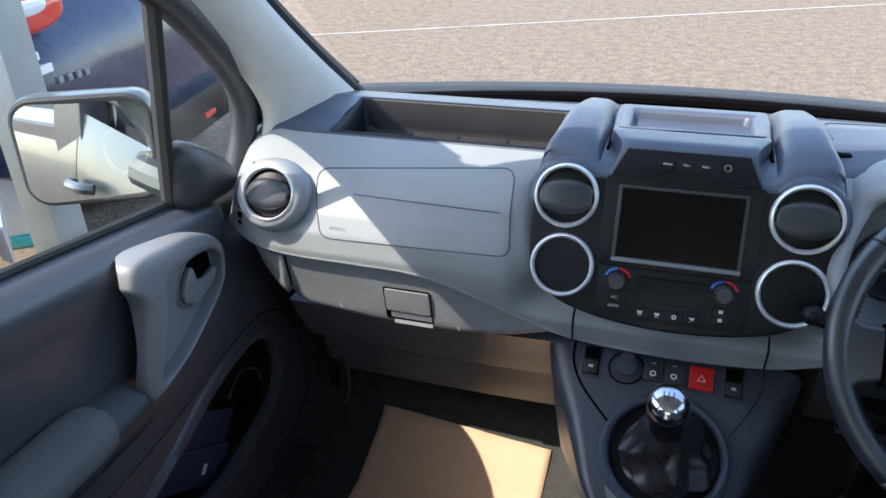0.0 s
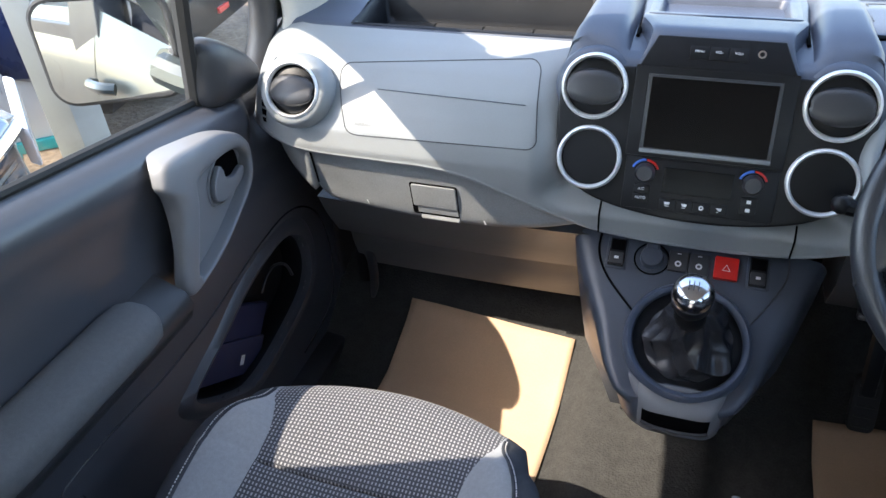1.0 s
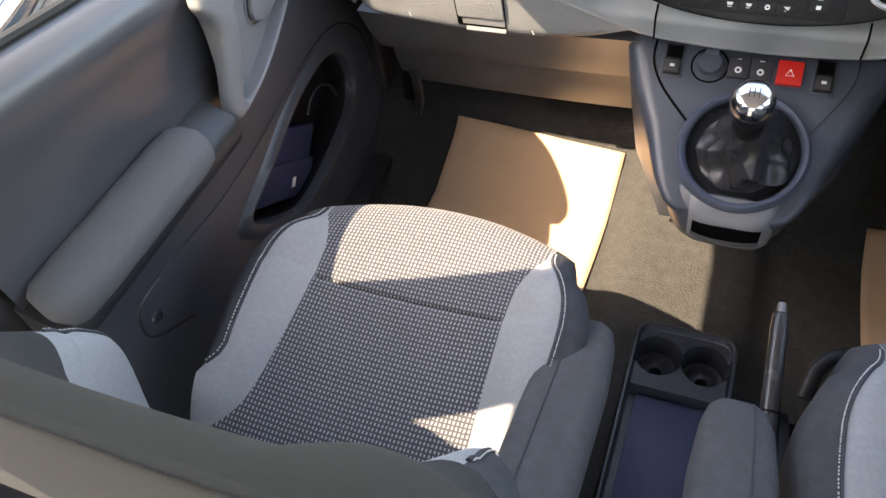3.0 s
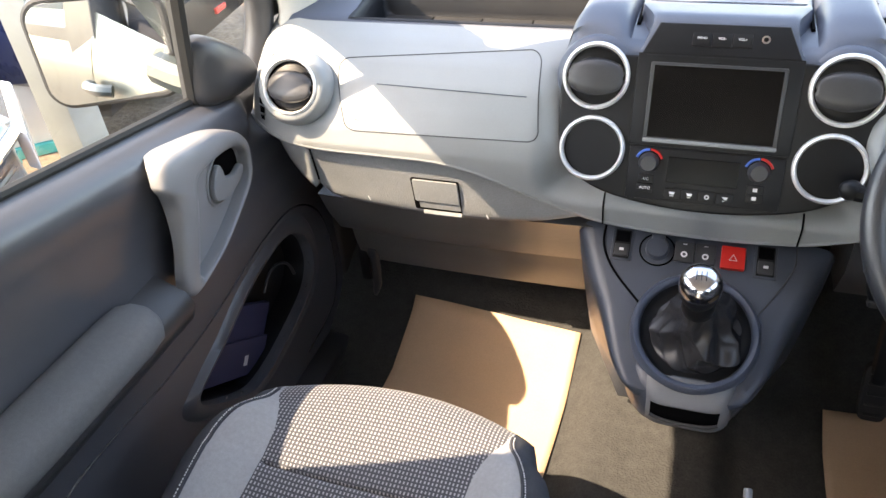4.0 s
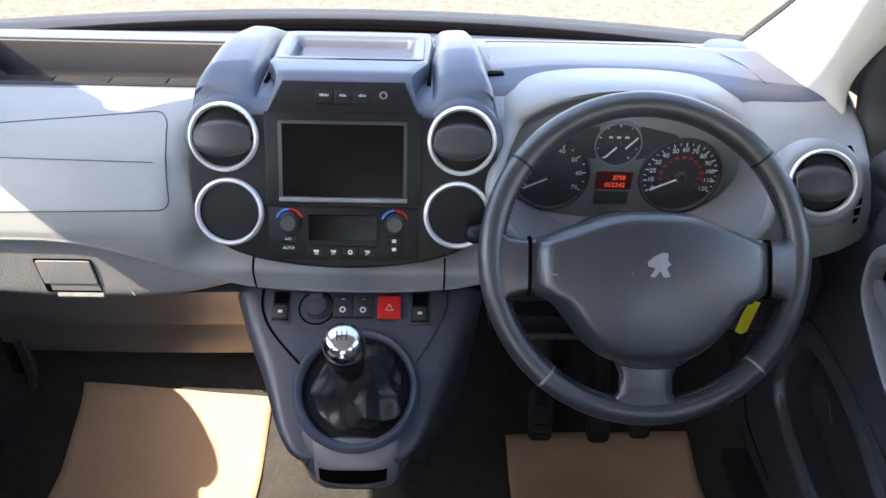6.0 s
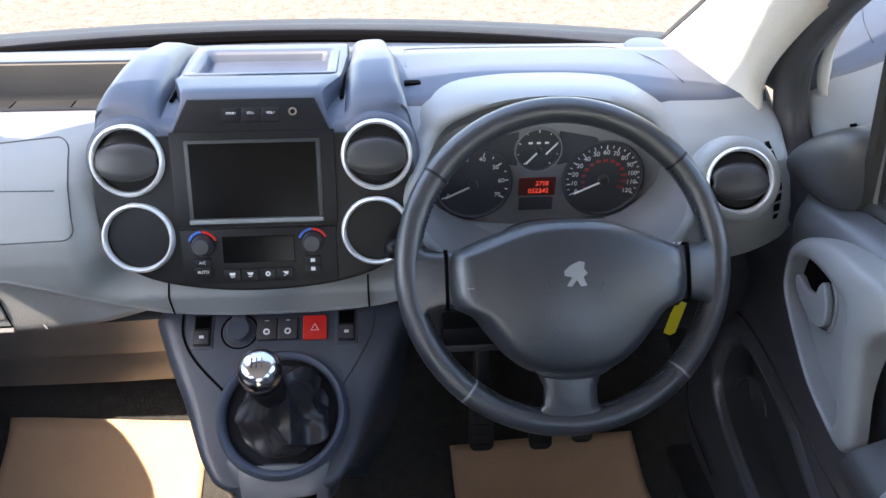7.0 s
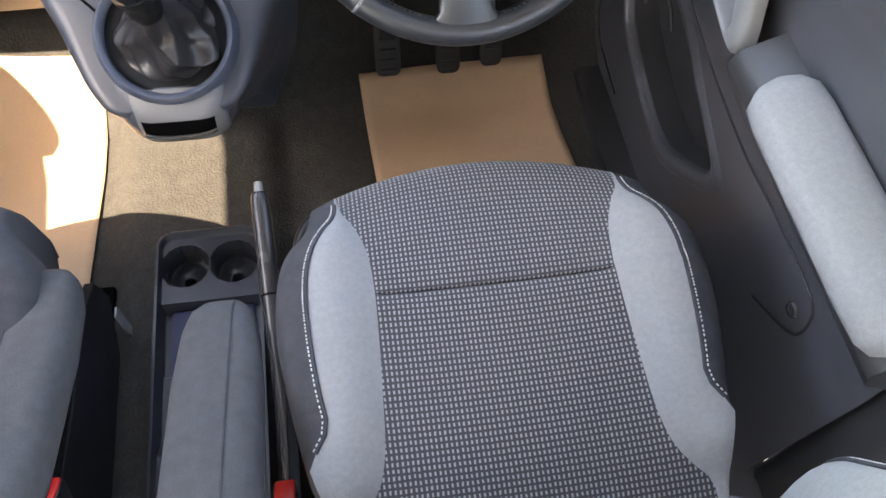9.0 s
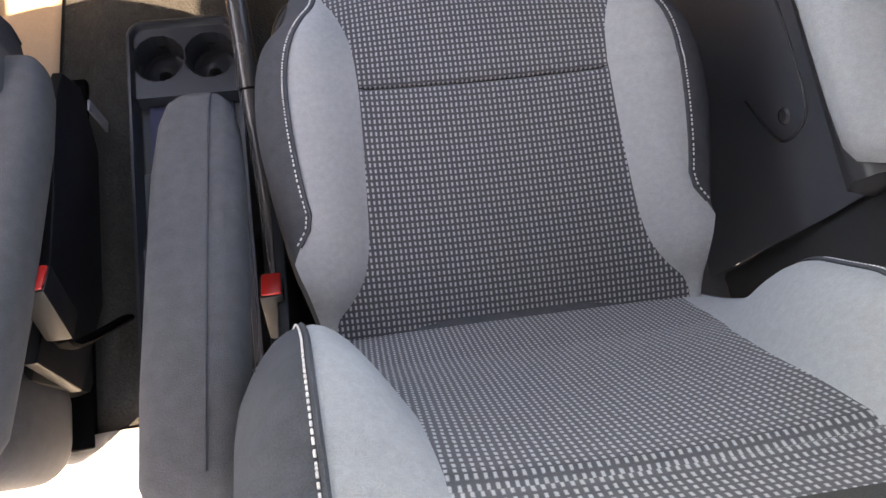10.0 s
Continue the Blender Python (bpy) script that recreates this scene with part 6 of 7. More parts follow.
def build_door(s, number, label):
    dr = thing("door_" + str(number), label, "car door", (s * 0.78, 0.65, 0.42), kind="structure")

    def dx(y, z):
        zz = z - (belt(y) - 1.128) * smoothstep(0.85, 1.0, z)
        return lerp(DOOR_X, zz)

    def skin(u, v):
        y = 0.265 + 0.925 * u
        z = 0.43 + (belt(y) + 0.002 - 0.43) * v
        return Vector((s * (dx(y, z) + 0.05 * smoothstep(0.95, 1.03, y) * smoothstep(0.97, 1.03, z)), y, z))
    bm = grid(skin, 90, 80)
    # pocket opening
    PK = [(0.650, 0.694), (0.702, 0.716), (0.755, 0.733), (0.850, 0.769), (0.950, 0.788), (1.010, 0.779), (1.050, 0.744), (1.064, 0.690), (1.050, 0.646), (1.002, 0.612), (0.880, 0.581), (0.805, 0.576), (0.755, 0.592), (0.668, 0.658)]
    loop = smooth_line([(0, y, z) for y, z in PK], 6, True)

    def inside(y, z):
        hit = False
        n = len(loop)
        for i in range(n):
            a, b = loop[i], loop[(i + 1) % n]
            if (a.z > z) != (b.z > z) and y < (b.y - a.y) * (z - a.z) / (b.z - a.z) + a.y:
                hit = not hit
        return hit
    cut = [f for f in bm.faces if inside(f.calc_center_median().y, f.calc_center_median().z)]
    bmesh.ops.delete(bm, geom=cut, context="FACES")
    panel = part("inner_panel", bm, M_DOOR, dr, "charcoal moulded door panel", smooth=60, solid=0.0)
    cyc, czc = 0.86, 0.682
    lift = 0.010 if s < 0 else 0.004
    rim = [Vector((s * (dx(p.y, p.z) - lift), p.y, p.z)) for p in loop]
    out = [Vector((s * (dx(p.y, p.z) + 0.002), cyc + (p.y - cyc) * 1.19, czc + (p.z - czc) * 1.30)) for p in loop]
    mid = [Vector((s * (dx(p.y, p.z) - lift - 0.003), cyc + (p.y - cyc) * 1.08, czc + (p.z - czc) * 1.13)) for p in loop]
    inn = [Vector((s * (dx(p.y, p.z) + 0.012), cyc + (p.y - cyc) * 0.985, czc + (p.z - czc) * 0.975)) for p in loop]
    deep = [Vector((s * (dx(p.y, p.z) + 0.055), cyc + (p.y - cyc) * 0.95, czc + (p.z - czc) * 0.93)) for p in loop]
    part("pocket_rim", loft([out, mid, rim, inn], caps=False), M_DOOR, panel, "raised rim of the door pocket", smooth=70)
    # passenger's pocket is blackened: its inner shade is put into the colour
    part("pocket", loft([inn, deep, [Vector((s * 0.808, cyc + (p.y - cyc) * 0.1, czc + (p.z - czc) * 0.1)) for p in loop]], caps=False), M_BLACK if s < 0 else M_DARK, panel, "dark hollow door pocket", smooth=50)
    rib = smooth_line([(s * 0.778, y, z) for y, z in ((1.035, 0.652), (1.020, 0.690), (0.985, 0.715), (0.950, 0.712), (0.925, 0.690))], 6)
    part("pocket_rib", tube(rib, 0.003, 8), M_DARK, panel, "moulded rib inside the pocket", smooth=60)
    # groove line sweeping over the pocket and the lower cap
    gl = [Vector((s * (dx(y, z) - 0.0002), y, z)) for y, z in ((0.457, 0.667), (0.405, 0.697), (0.376, 0.722), (0.374, 0.755), (0.392, 0.781), (0.46, 0.786), (0.53, 0.783), (0.60, 0.777), (0.67, 0.779), (0.74, 0.786), (0.83, 0.804), (0.914, 0.820), (1.01, 0.825), (1.085, 0.797), (1.140, 0.736), (1.160, 0.640), (1.148, 0.55), (1.10, 0.50), (0.98, 0.482))]
    part("moulded_line", tube(smooth_line(gl, 6), 0.0022, 6), M_GRIP, panel, "fine raised moulding line")
    part("screw_cap", spin([(0.0, 0.003), (0.005, 0.004), (0.009, 0.003), (0.011, 0.0)], (s * (dx(0.402, 0.738) - 0.0005), 0.402, 0.738), (-s, 0, 0), 22), M_GRIP, panel, "round screw cap")
    # armrest pad
    rings = []
    for y, w in ((0.268, 0.2), (0.275, 0.75), (0.29, 0.95), (0.33, 1.0), (0.45, 1.0), (0.54, 1.0), (0.570, 0.92), (0.583, 0.65), (0.590, 0.2)):
        c = Vector((s * 0.708, y, 0.944 + 0.012 * (0.45 - y)))
        ring = []
        for k in range(20):
            a = 2 * math.pi * k / 20
            p = Vector((s * -0.040 * w * math.copysign(abs(math.cos(a)) ** 0.7, math.cos(a)), 0, 0.024 * (0.4 + 0.6 * w) * math.copysign(abs(math.sin(a)) ** 0.7, math.sin(a))))
            p.z += p.x * s * 0.22
            ring.append(c + p)
        rings.append(ring)
    # same cloth on both doors; the passenger's pad is coloured as shaded
    part("armrest_pad", loft(rings), M_CLOTH_GREY if s > 0 else M_PAD_SHADED, dr, "cloth armrest pad", smooth=60)
    shelf = loft([[Vector((s * x, y, z)) for x, z in ((0.755, 0.950), (0.70, 0.925), (0.690, 0.905), (0.702, 0.875), (0.755, 0.84))] for y in (0.262, 0.40, 0.55, 0.63, 0.66)])
    part("armrest_shelf", shelf, M_DARK, panel, "charcoal shelf below the pad", smooth=60)
    # grip with release lever
    G = [(0.689, 1.092), (0.702, 1.110), (0.728, 1.115), (0.777, 1.107), (0.838, 1.093), (0.882, 1.073), (0.912, 1.050), (0.922, 1.020), (0.897, 0.964), (0.775, 0.928), (0.684, 0.906), (0.668, 0.911), (0.665, 0.932), (0.683, 0.978), (0.703, 1.030), (0.700, 1.058), (0.687, 1.080)]
    R = [(0.752, 1.046), (0.757, 1.054), (0.767, 1.060), (0.790, 1.061), (0.842, 1.053), (0.884, 1.041), (0.904, 1.028), (0.910, 1.008), (0.889, 0.967), (0.778, 0.936), (0.714, 0.920), (0.704, 0.922), (0.703, 0.931), (0.722, 0.972), (0.741, 1.016), (0.747, 1.032), (0.750, 1.040)]
    GC = Vector((0, 0.820, 0.995))
    go, ri = smooth_line([(0, y, z) for y, z in G], 5, True), smooth_line([(0, y, z) for y, z in R], 5, True)

    def gx(y, z=1.0):
        return 0.701 + 0.024 * smoothstep(0.740, 0.925, y) + 0.004 * smoothstep(1.062, 1.118, z)
    ring = lambda pts, off: [Vector((s * (gx(p.y, p.z) + off), p.y, p.z)) for p in pts]
    mixp = lambda t: [p.lerp(q, t) for p, q in zip(go, ri)]
    wall = [Vector((q.x + s * (0.012 + 0.034 * smoothstep(0.68, 0.74, p.y)), p.y, p.z)) for p, q in zip(go, ring(go, 0.006))]
    under = [Vector((q.x, p.y, p.z)) for p, q in zip(mixp(0.5), wall)]
    face = [(0.0, 0.005), (0.05, 0.0), (0.14, -0.0032), (0.35, -0.0058), (0.60, -0.0060), (0.82, -0.0042), (0.93, -0.0015), (0.975, 0.003), (1.0, 0.019)]
    grip = part("grip", loft([under, wall] + [ring(mixp(t), d) for t, d in face], caps=False), M_HANDLE, dr, "silver-grey plastic pull grip", smooth=60)
    dish = lambda t: [Vector((s * (gx(q.y) + 0.0185), q.y, q.z)) for q in [p.lerp(GC, t) for p in ri]]
    part("grip_dish", loft([dish(t) for t in (0.0, 0.25, 0.5, 0.75, 0.98)], caps=False), M_HANDLE, grip, "recessed dish of the grip", smooth=40)
    hollow = smooth_line([(0, y, z) for y, z in ((0.834, 1.036), (0.862, 1.040), (0.898, 1.031), (0.906, 1.012), (0.900, 0.990), (0.873, 0.994), (0.846, 1.006))], 4, True)
    # no real depth here: a black plate paints the hollow's shade
    part("lever_hollow_shade", plate([Vector((s * (gx(p.y) + 0.0172), p.y, p.z)) for p in hollow], (s * 0.004, 0, 0)), M_VOID, grip, "flat black plate as shade of the hollow behind the release lever")
    part("hollow_edge", tube([Vector((s * (gx(p.y) + 0.0175), p.y, p.z)) for p in smooth_line([(0, y, z) for y, z in ((0.793, 1.004), (0.806, 1.030), (0.835, 1.043), (0.866, 1.045), (0.900, 1.036), (0.911, 1.012), (0.908, 0.986), (0.885, 0.970), (0.835, 0.970), (0.800, 0.984))], 4, True)], 0.0024, 6, True), M_HANDLE, grip)
    lev = smooth_line([(0, y, z) for y, z in ((0.797, 1.006), (0.809, 1.024), (0.831, 1.037), (0.840, 1.028), (0.845, 1.010), (0.872, 0.998), (0.898, 1.001), (0.905, 0.992), (0.885, 0.978), (0.838, 0.976), (0.803, 0.990))], 4, True)
    part("release_lever", plate([Vector((s * (gx(p.y) + 0.006), p.y, p.z)) for p in lev], (s * 0.011, 0, 0), bevel=0.003), M_HANDLE, grip, "silver-grey release lever", smooth=40)
    # mirror cheek
    tri = smooth_line([(s * 0.776, 0.890, 1.108), (s * 0.775, 0.884, 1.160), (s * 0.772, 0.893, 1.203), (s * 0.770, 0.922, 1.211), (s * 0.768, 0.965, 1.186), (s * 0.765, 1.005, 1.152), (s * 0.765, 1.035, 1.112), (s * 0.768, 1.01, 1.088), (s * 0.772, 0.94, 1.092)], 4, True)
    c = sum(tri, Vector()) / len(tri)
    ch = loft([tri, [c + (p - c) * 0.96 + Vector((-s * 0.018, 0, 0)) for p in tri], [c + (p - c) * 0.75 + Vector((-s * 0.032, 0, 0)) for p in tri], [c + (p - c) * 0.3 + Vector((-s * 0.038, 0, 0)) for p in tri]])
    part("mirror_cheek", ch, M_DARK, dr, "rounded charcoal mirror cheek", smooth=70)
    # window frame: belt seal, divider post, front frame
    wx = lambda z: s * (0.785 - max(0, z - 1.12) * 0.21)
    bl = [Vector((s * 0.783, y, belt(y) + 0.003)) for y in (0.28, 0.40, 0.55, 0.70, 0.85, 0.91)]
    part("belt_seal", tube(bl, 0.008, 8), M_RUBBER, dr, "black rubber belt seal")
    part("divider_post", tube([Vector((wx(z), y, z)) for y, z in ((0.892, 1.105), (0.887, 1.20), (0.878, 1.32), (0.868, 1.44))], 0.011, 8, flat=1.3), M_RUBBER, dr, "black divider post of the quarter light")
    fr = smooth_line([(wx(1.09), 1.085, 1.09), (wx(1.16), 1.112, 1.16), (wx(1.235), 1.105, 1.235), (wx(1.31), 1.045, 1.31), (wx(1.40), 0.94, 1.40), (wx(1.47), 0.84, 1.47), (wx(1.55), 0.70, 1.55), (wx(1.60), 0.57, 1.60), (wx(1.615), 0.40, 1.615), (wx(1.615), 0.23, 1.615)], 6)
    part("window_frame", tube(fr, 0.026, 10), M_DARK, dr, "black upper window frame", smooth=60)
    # glass panes
    g = part("window_pane", grid(lambda u, v: Vector((wx(1.12 + 0.48 * v) + s * 0.002, 0.27 + (0.875 - 0.27 - 0.26 * max(0, v - 0.55) / 0.45) * u, belt(0.27 + 0.6 * u) + (1.615 - belt(0.27 + 0.6 * u)) * v)), 8, 8), M_GLASS, dr, "clear side window glass")
    g.visible_shadow = False
    q = [Vector((wx(z) + s * 0.002, y, z)) for y, z in ((0.892, 1.12), (1.09, 1.10), (1.105, 1.235), (0.985, 1.37), (0.872, 1.44))]
    bmq = bmesh.new()
    bmq.faces.new([bmq.verts.new(p) for p in q])
    g = part("quarter_light", bmq, M_GLASS, dr, "small fixed quarter light")
    g.visible_shadow = False
    # painted outer skin with handle
    def outer(u, v):
        y = 0.27 + 0.90 * u
        z = 0.36 + (belt(y) - 0.40) * v
        return Vector((s * (0.885 - 0.055 * max(0, v - 0.7) ** 1.5 / 0.16 - 0.03 * (1 - v) ** 3), y, z))
    sk = part("outer_skin", grid(outer, 12, 20), M_BODY, dr, "silver-green painted door skin", smooth=60, solid=0.0)
    part("outer_handle", tube(smooth_line([(s * 0.890, 0.30, 0.98), (s * 0.915, 0.33, 0.985), (s * 0.915, 0.43, 0.985), (s * 0.890, 0.46, 0.98)], 5), 0.012, 8, flat=1.3), M_BODY, sk, "painted outside handle")
    # lower closing trim ahead of the door
    return dr


build_door(-1, 1, "passenger's door, charcoal panel with silver-grey grip, closed")
build_door(1, 2, "driver's door, charcoal panel with silver-grey grip, closed")

# booklet folder in the passenger's door pocket
bk = thing("document_folder", "navy document folder standing in the door pocket", "folder", (-0.775, 0.74, 0.63))
part("cover", moved(box((-0.008, -0.088, -0.070), (0.008, 0.125, 0.070), 0.004), pose(-0.786, 0.795, 0.675, -36, 5, 0)), M_NAVY, bk, "navy folder cover")
part("flap", moved(box((-0.004, -0.086, -0.070), (0.004, 0.123, 0.004), 0.003), pose(-0.773, 0.795, 0.675, -36, 5, 0)), M_NAVY, bk, "folded lower flap")
part("mark", moved(box((0.0041, 0.045, -0.048), (0.0047, 0.058, -0.028)), pose(-0.773, 0.795, 0.675, -36, 5, 0)), M_WHITE, bk, "small pale printed mark", smooth=0)

# bonnet release handle on the passenger's side wall
br = thing("bonnet_release", "grey plastic bonnet release handle beside the footwell", "bonnet release", (-0.66, 1.13, 0.45))
part("handle", loft([[Vector((x + sx * w, y + sy * 0.006, z)) for sx, sy in ((-1, -1), (1, -1), (1, 1), (-1, 1))] for x, y, z, w in ((-0.634, 1.124, 0.685, 0.008), (-0.632, 1.123, 0.676, 0.010), (-0.631, 1.122, 0.62, 0.010), (-0.633, 1.122, 0.585, 0.009), (-0.638, 1.123, 0.565, 0.007), (-0.641, 1.124, 0.55, 0.004))]), M_DARK, br, "grey moulded pull", bevel=0.003)
part("bracket", box((-0.668, 1.122, 0.590), (-0.648, 1.140, 0.692), 0.003), M_BLACK, br, "black mounting bracket")

# side kick panels ahead of the doors
for s, nm in ((-1, "left"), (1, "right")):
    ob = part("wall_kick_" + nm, plate([(s * 0.745, 1.185, 0.43), (s * 0.71, 1.36, 0.43), (s * 0.70, 1.38, 1.00), (s * 0.745, 1.185, 1.00)], (s * 0.05, 0, 0), bevel=0.01), M_DARK)
    tagged(ob, "charcoal kick panel beside the footwell", "trim panel", kind="structure")
    ob = part("trim_sill_" + nm, box((min(s * 0.70, s * 0.80), 0.10, 0.40), (max(s * 0.70, s * 0.80), 1.12, 0.455), 0.01), M_DARK)
    tagged(ob, "black plastic sill trim", "sill trim", kind="structure")


# ---- outside ----
def build_outside():
    gx = [-120, -60, -30, -15, -8, -5, -3, -2, -1, 0, 1, 2, 3, 5, 8, 15, 30, 60, 120]
    bm = grid(lambda u, v: (gx[round(u * 18)], gx[round(v * 18)], 0), 18, 18)
    ob = part("ground", bm, M_TARMAC, smooth=0)
    tagged(ob, "pale sun-bleached tarmac forecourt", "ground", kind="structure")
    d = Vector((1.888 + 3.626, 9.245 - 6.781, 0)).normalized()
    n = Vector((-d.y, d.x, 0)) * 0.022
    a, b = Vector((-3.626, 6.781, 0.004)) - d * 1.0, Vector((1.888, 9.245, 0.004)) + d * 3
    bm = bmesh.new()
    bm.faces.new([bm.verts.new(p) for p in (a - n, b - n, b + n, a + n)])
    ob = part("road_line", bm, M_ROADWHITE, smooth=0)
    tagged(ob, "thin worn white painted line", "road marking", kind="structure")


build_outside()


def wheel_set(parent, spots, r=0.32, w=0.2):
    for x, y, ax in spots:
        ty = part("tyre", spin([(r * 0.62, -w / 2), (r * 0.95, -w / 2), (r, -w / 2 + 0.03), (r, w / 2 - 0.03), (r * 0.95, w / 2), (r * 0.62, w / 2)], (x, y, r), ax, 32), M_RUBBER, parent, "black tyre")
        part("rim", spin([(r * 0.64, -w / 2 + 0.02), (r * 0.3, -w / 2 + 0.05), (0, -w / 2 + 0.04)], (x, y, r), ax, 24), M_SILVER, ty, "silver wheel rim")
        part("rim", spin([(r * 0.64, w / 2 - 0.02), (r * 0.3, w / 2 - 0.05), (0, w / 2 - 0.04)], (x, y, r), ax, 24), M_SILVER, ty, "silver wheel rim")


def car_body(sections, material, parent, name="body"):
    """Loft of rounded cross-sections; rows: along, half width, sill, shoulder height, roof height, roof half width."""
    rings = []
    for p, w, z0, z1, z2, w2 in sections:
        half = [(w * 0.8, z0), (w, z0 + 0.08), (w * 1.01, (z0 + z1) / 2), (w * 0.97, z1), (w2 + (w - w2) * 0.5, z1 + (z2 - z1) * 0.5), (w2, z2 - 0.04), (w2 * 0.85, z2)]
        rings.append([Vector((x, p, z)) for x, z in half] + [Vector((-x, p, z)) for x, z in reversed(half)])
    return rings


from mathutils.bvhtree import BVHTree


def build_navy_car():
    car = thing("navy_hatchback", "glossy navy hatchback parked outside, seen from behind", "car", (-4.8, 3.6, 0))
    m = Matrix.Translation((-2.677, 3.197, 0)) @ Matrix.Rotation(radians(98), 4, "Z")
    secs = [(0.0, 0.78, 0.32, 0.62, 0.74, 0.70), (0.06, 0.86, 0.28, 0.78, 0.98, 0.74), (0.20, 0.88, 0.26, 0.96, 1.10, 0.72), (0.45, 0.89, 0.24, 1.00, 1.45, 0.60), (1.0, 0.89, 0.24, 0.98, 1.56, 0.60), (2.0, 0.89, 0.24, 0.96, 1.54, 0.60), (2.6, 0.89, 0.24, 0.98, 1.25, 0.66), (3.1, 0.88, 0.24, 0.90, 1.00, 0.72), (3.9, 0.84, 0.26, 0.75, 0.85, 0.66), (4.1, 0.70, 0.32, 0.60, 0.66, 0.55)]
    shape = loft(car_body(secs, None, None))
    tree = BVHTree.FromBMesh(shape)

    def on_tail(x, z):
        hit = tree.ray_cast(Vector((x, -1, z)), Vector((0, 1, 0)))[0]
        return hit.y if hit else 0.05
    part("body", moved(shape, m), M_NAVYPAINT, car, "glossy navy bodywork", smooth=60, subdiv=1)
    part("rear_window", moved(plate([(-0.56, 0.30, 1.10), (0.56, 0.30, 1.10), (0.50, 0.435, 1.40), (-0.50, 0.435, 1.40)], (0, -0.07, 0.03), bevel=0.01), m), M_TINT, car, "dark rear window")
    part("bumper", moved(loft([[Vector((x, y, z)) for y, z in ((-0.05, 0.20), (-0.09, 0.30), (-0.06, 0.42), (0.06, 0.44), (0.06, 0.20))] for x in (-0.84, -0.6, 0, 0.6, 0.84)]), m), M_BLACK, car, "black plastic rear bumper", smooth=50)
    for s in (-1, 1):
        face = m @ Matrix.Translation((s * 0.78, 0.06, 1.06)) @ Matrix.Rotation(radians(s * 16), 4, "Z") @ Matrix.Rotation(radians(90), 4, "X")
        oval = [(0.20 * math.copysign(abs(math.cos(t)) ** 0.8, math.cos(t)), 0.085 * math.copysign(abs(math.sin(t)) ** 0.8, math.sin(t)) - 0.02 * s * math.cos(t)) for t in [2 * math.pi * k / 28 for k in range(28)]]
        lp = part("tail_lamp", moved(pillow(oval, 0.06, 0.03, 8), face), M_LAMPRED, car, "red and clear tail lamp", smooth=60)
        part("clear_lens", moved(pillow([(x * 0.72 + s * 0.02, z * 0.5 + 0.024) for x, z in oval], 0.066, 0.05, 6), face), M_LAMPCLEAR, lp, "clear reversing lens", smooth=60)
        part("reflector", moved(box((s * 0.30 - 0.06, -0.105, 0.285), (s * 0.30 + 0.06, -0.08, 0.315), 0.005), m), M_LAMPRED, car, "red bumper reflector")
    # model name as plain bright bars, and two stickers
    for i in range(4):
        part("badge_bar", moved(box((-0.725 + 0.058 * i, on_tail(-0.70 + 0.058 * i, 0.78) - 0.004, 0.760 - 0.004 * i), (-0.695 + 0.058 * i, on_tail(-0.70 + 0.058 * i, 0.78) + 0.03, 0.790 - 0.004 * i), 0.004), m), M_HANDLE, car, "bright badge bar")
    part("sticker", moved(box((-0.835, on_tail(-0.795, 0.872) - 0.002, 0.872), (-0.755, on_tail(-0.795, 0.872) + 0.06, 0.905), 0.002), m), M_WHITE, car, "small white sticker")
    part("sticker", moved(box((-0.805, on_tail(-0.76, 0.815) - 0.002, 0.815), (-0.715, on_tail(-0.76, 0.815) + 0.06, 0.850), 0.002), m), M_WHITE, car, "small white sticker")
    wheel_set(car, [tuple((m @ Vector(p)).to_2d()) + (tuple(m.to_3x3() @ Vector((1, 0, 0))),) for p in ((-0.78, 0.75, 0), (0.78, 0.75, 0), (-0.78, 3.25, 0), (0.78, 3.25, 0))])


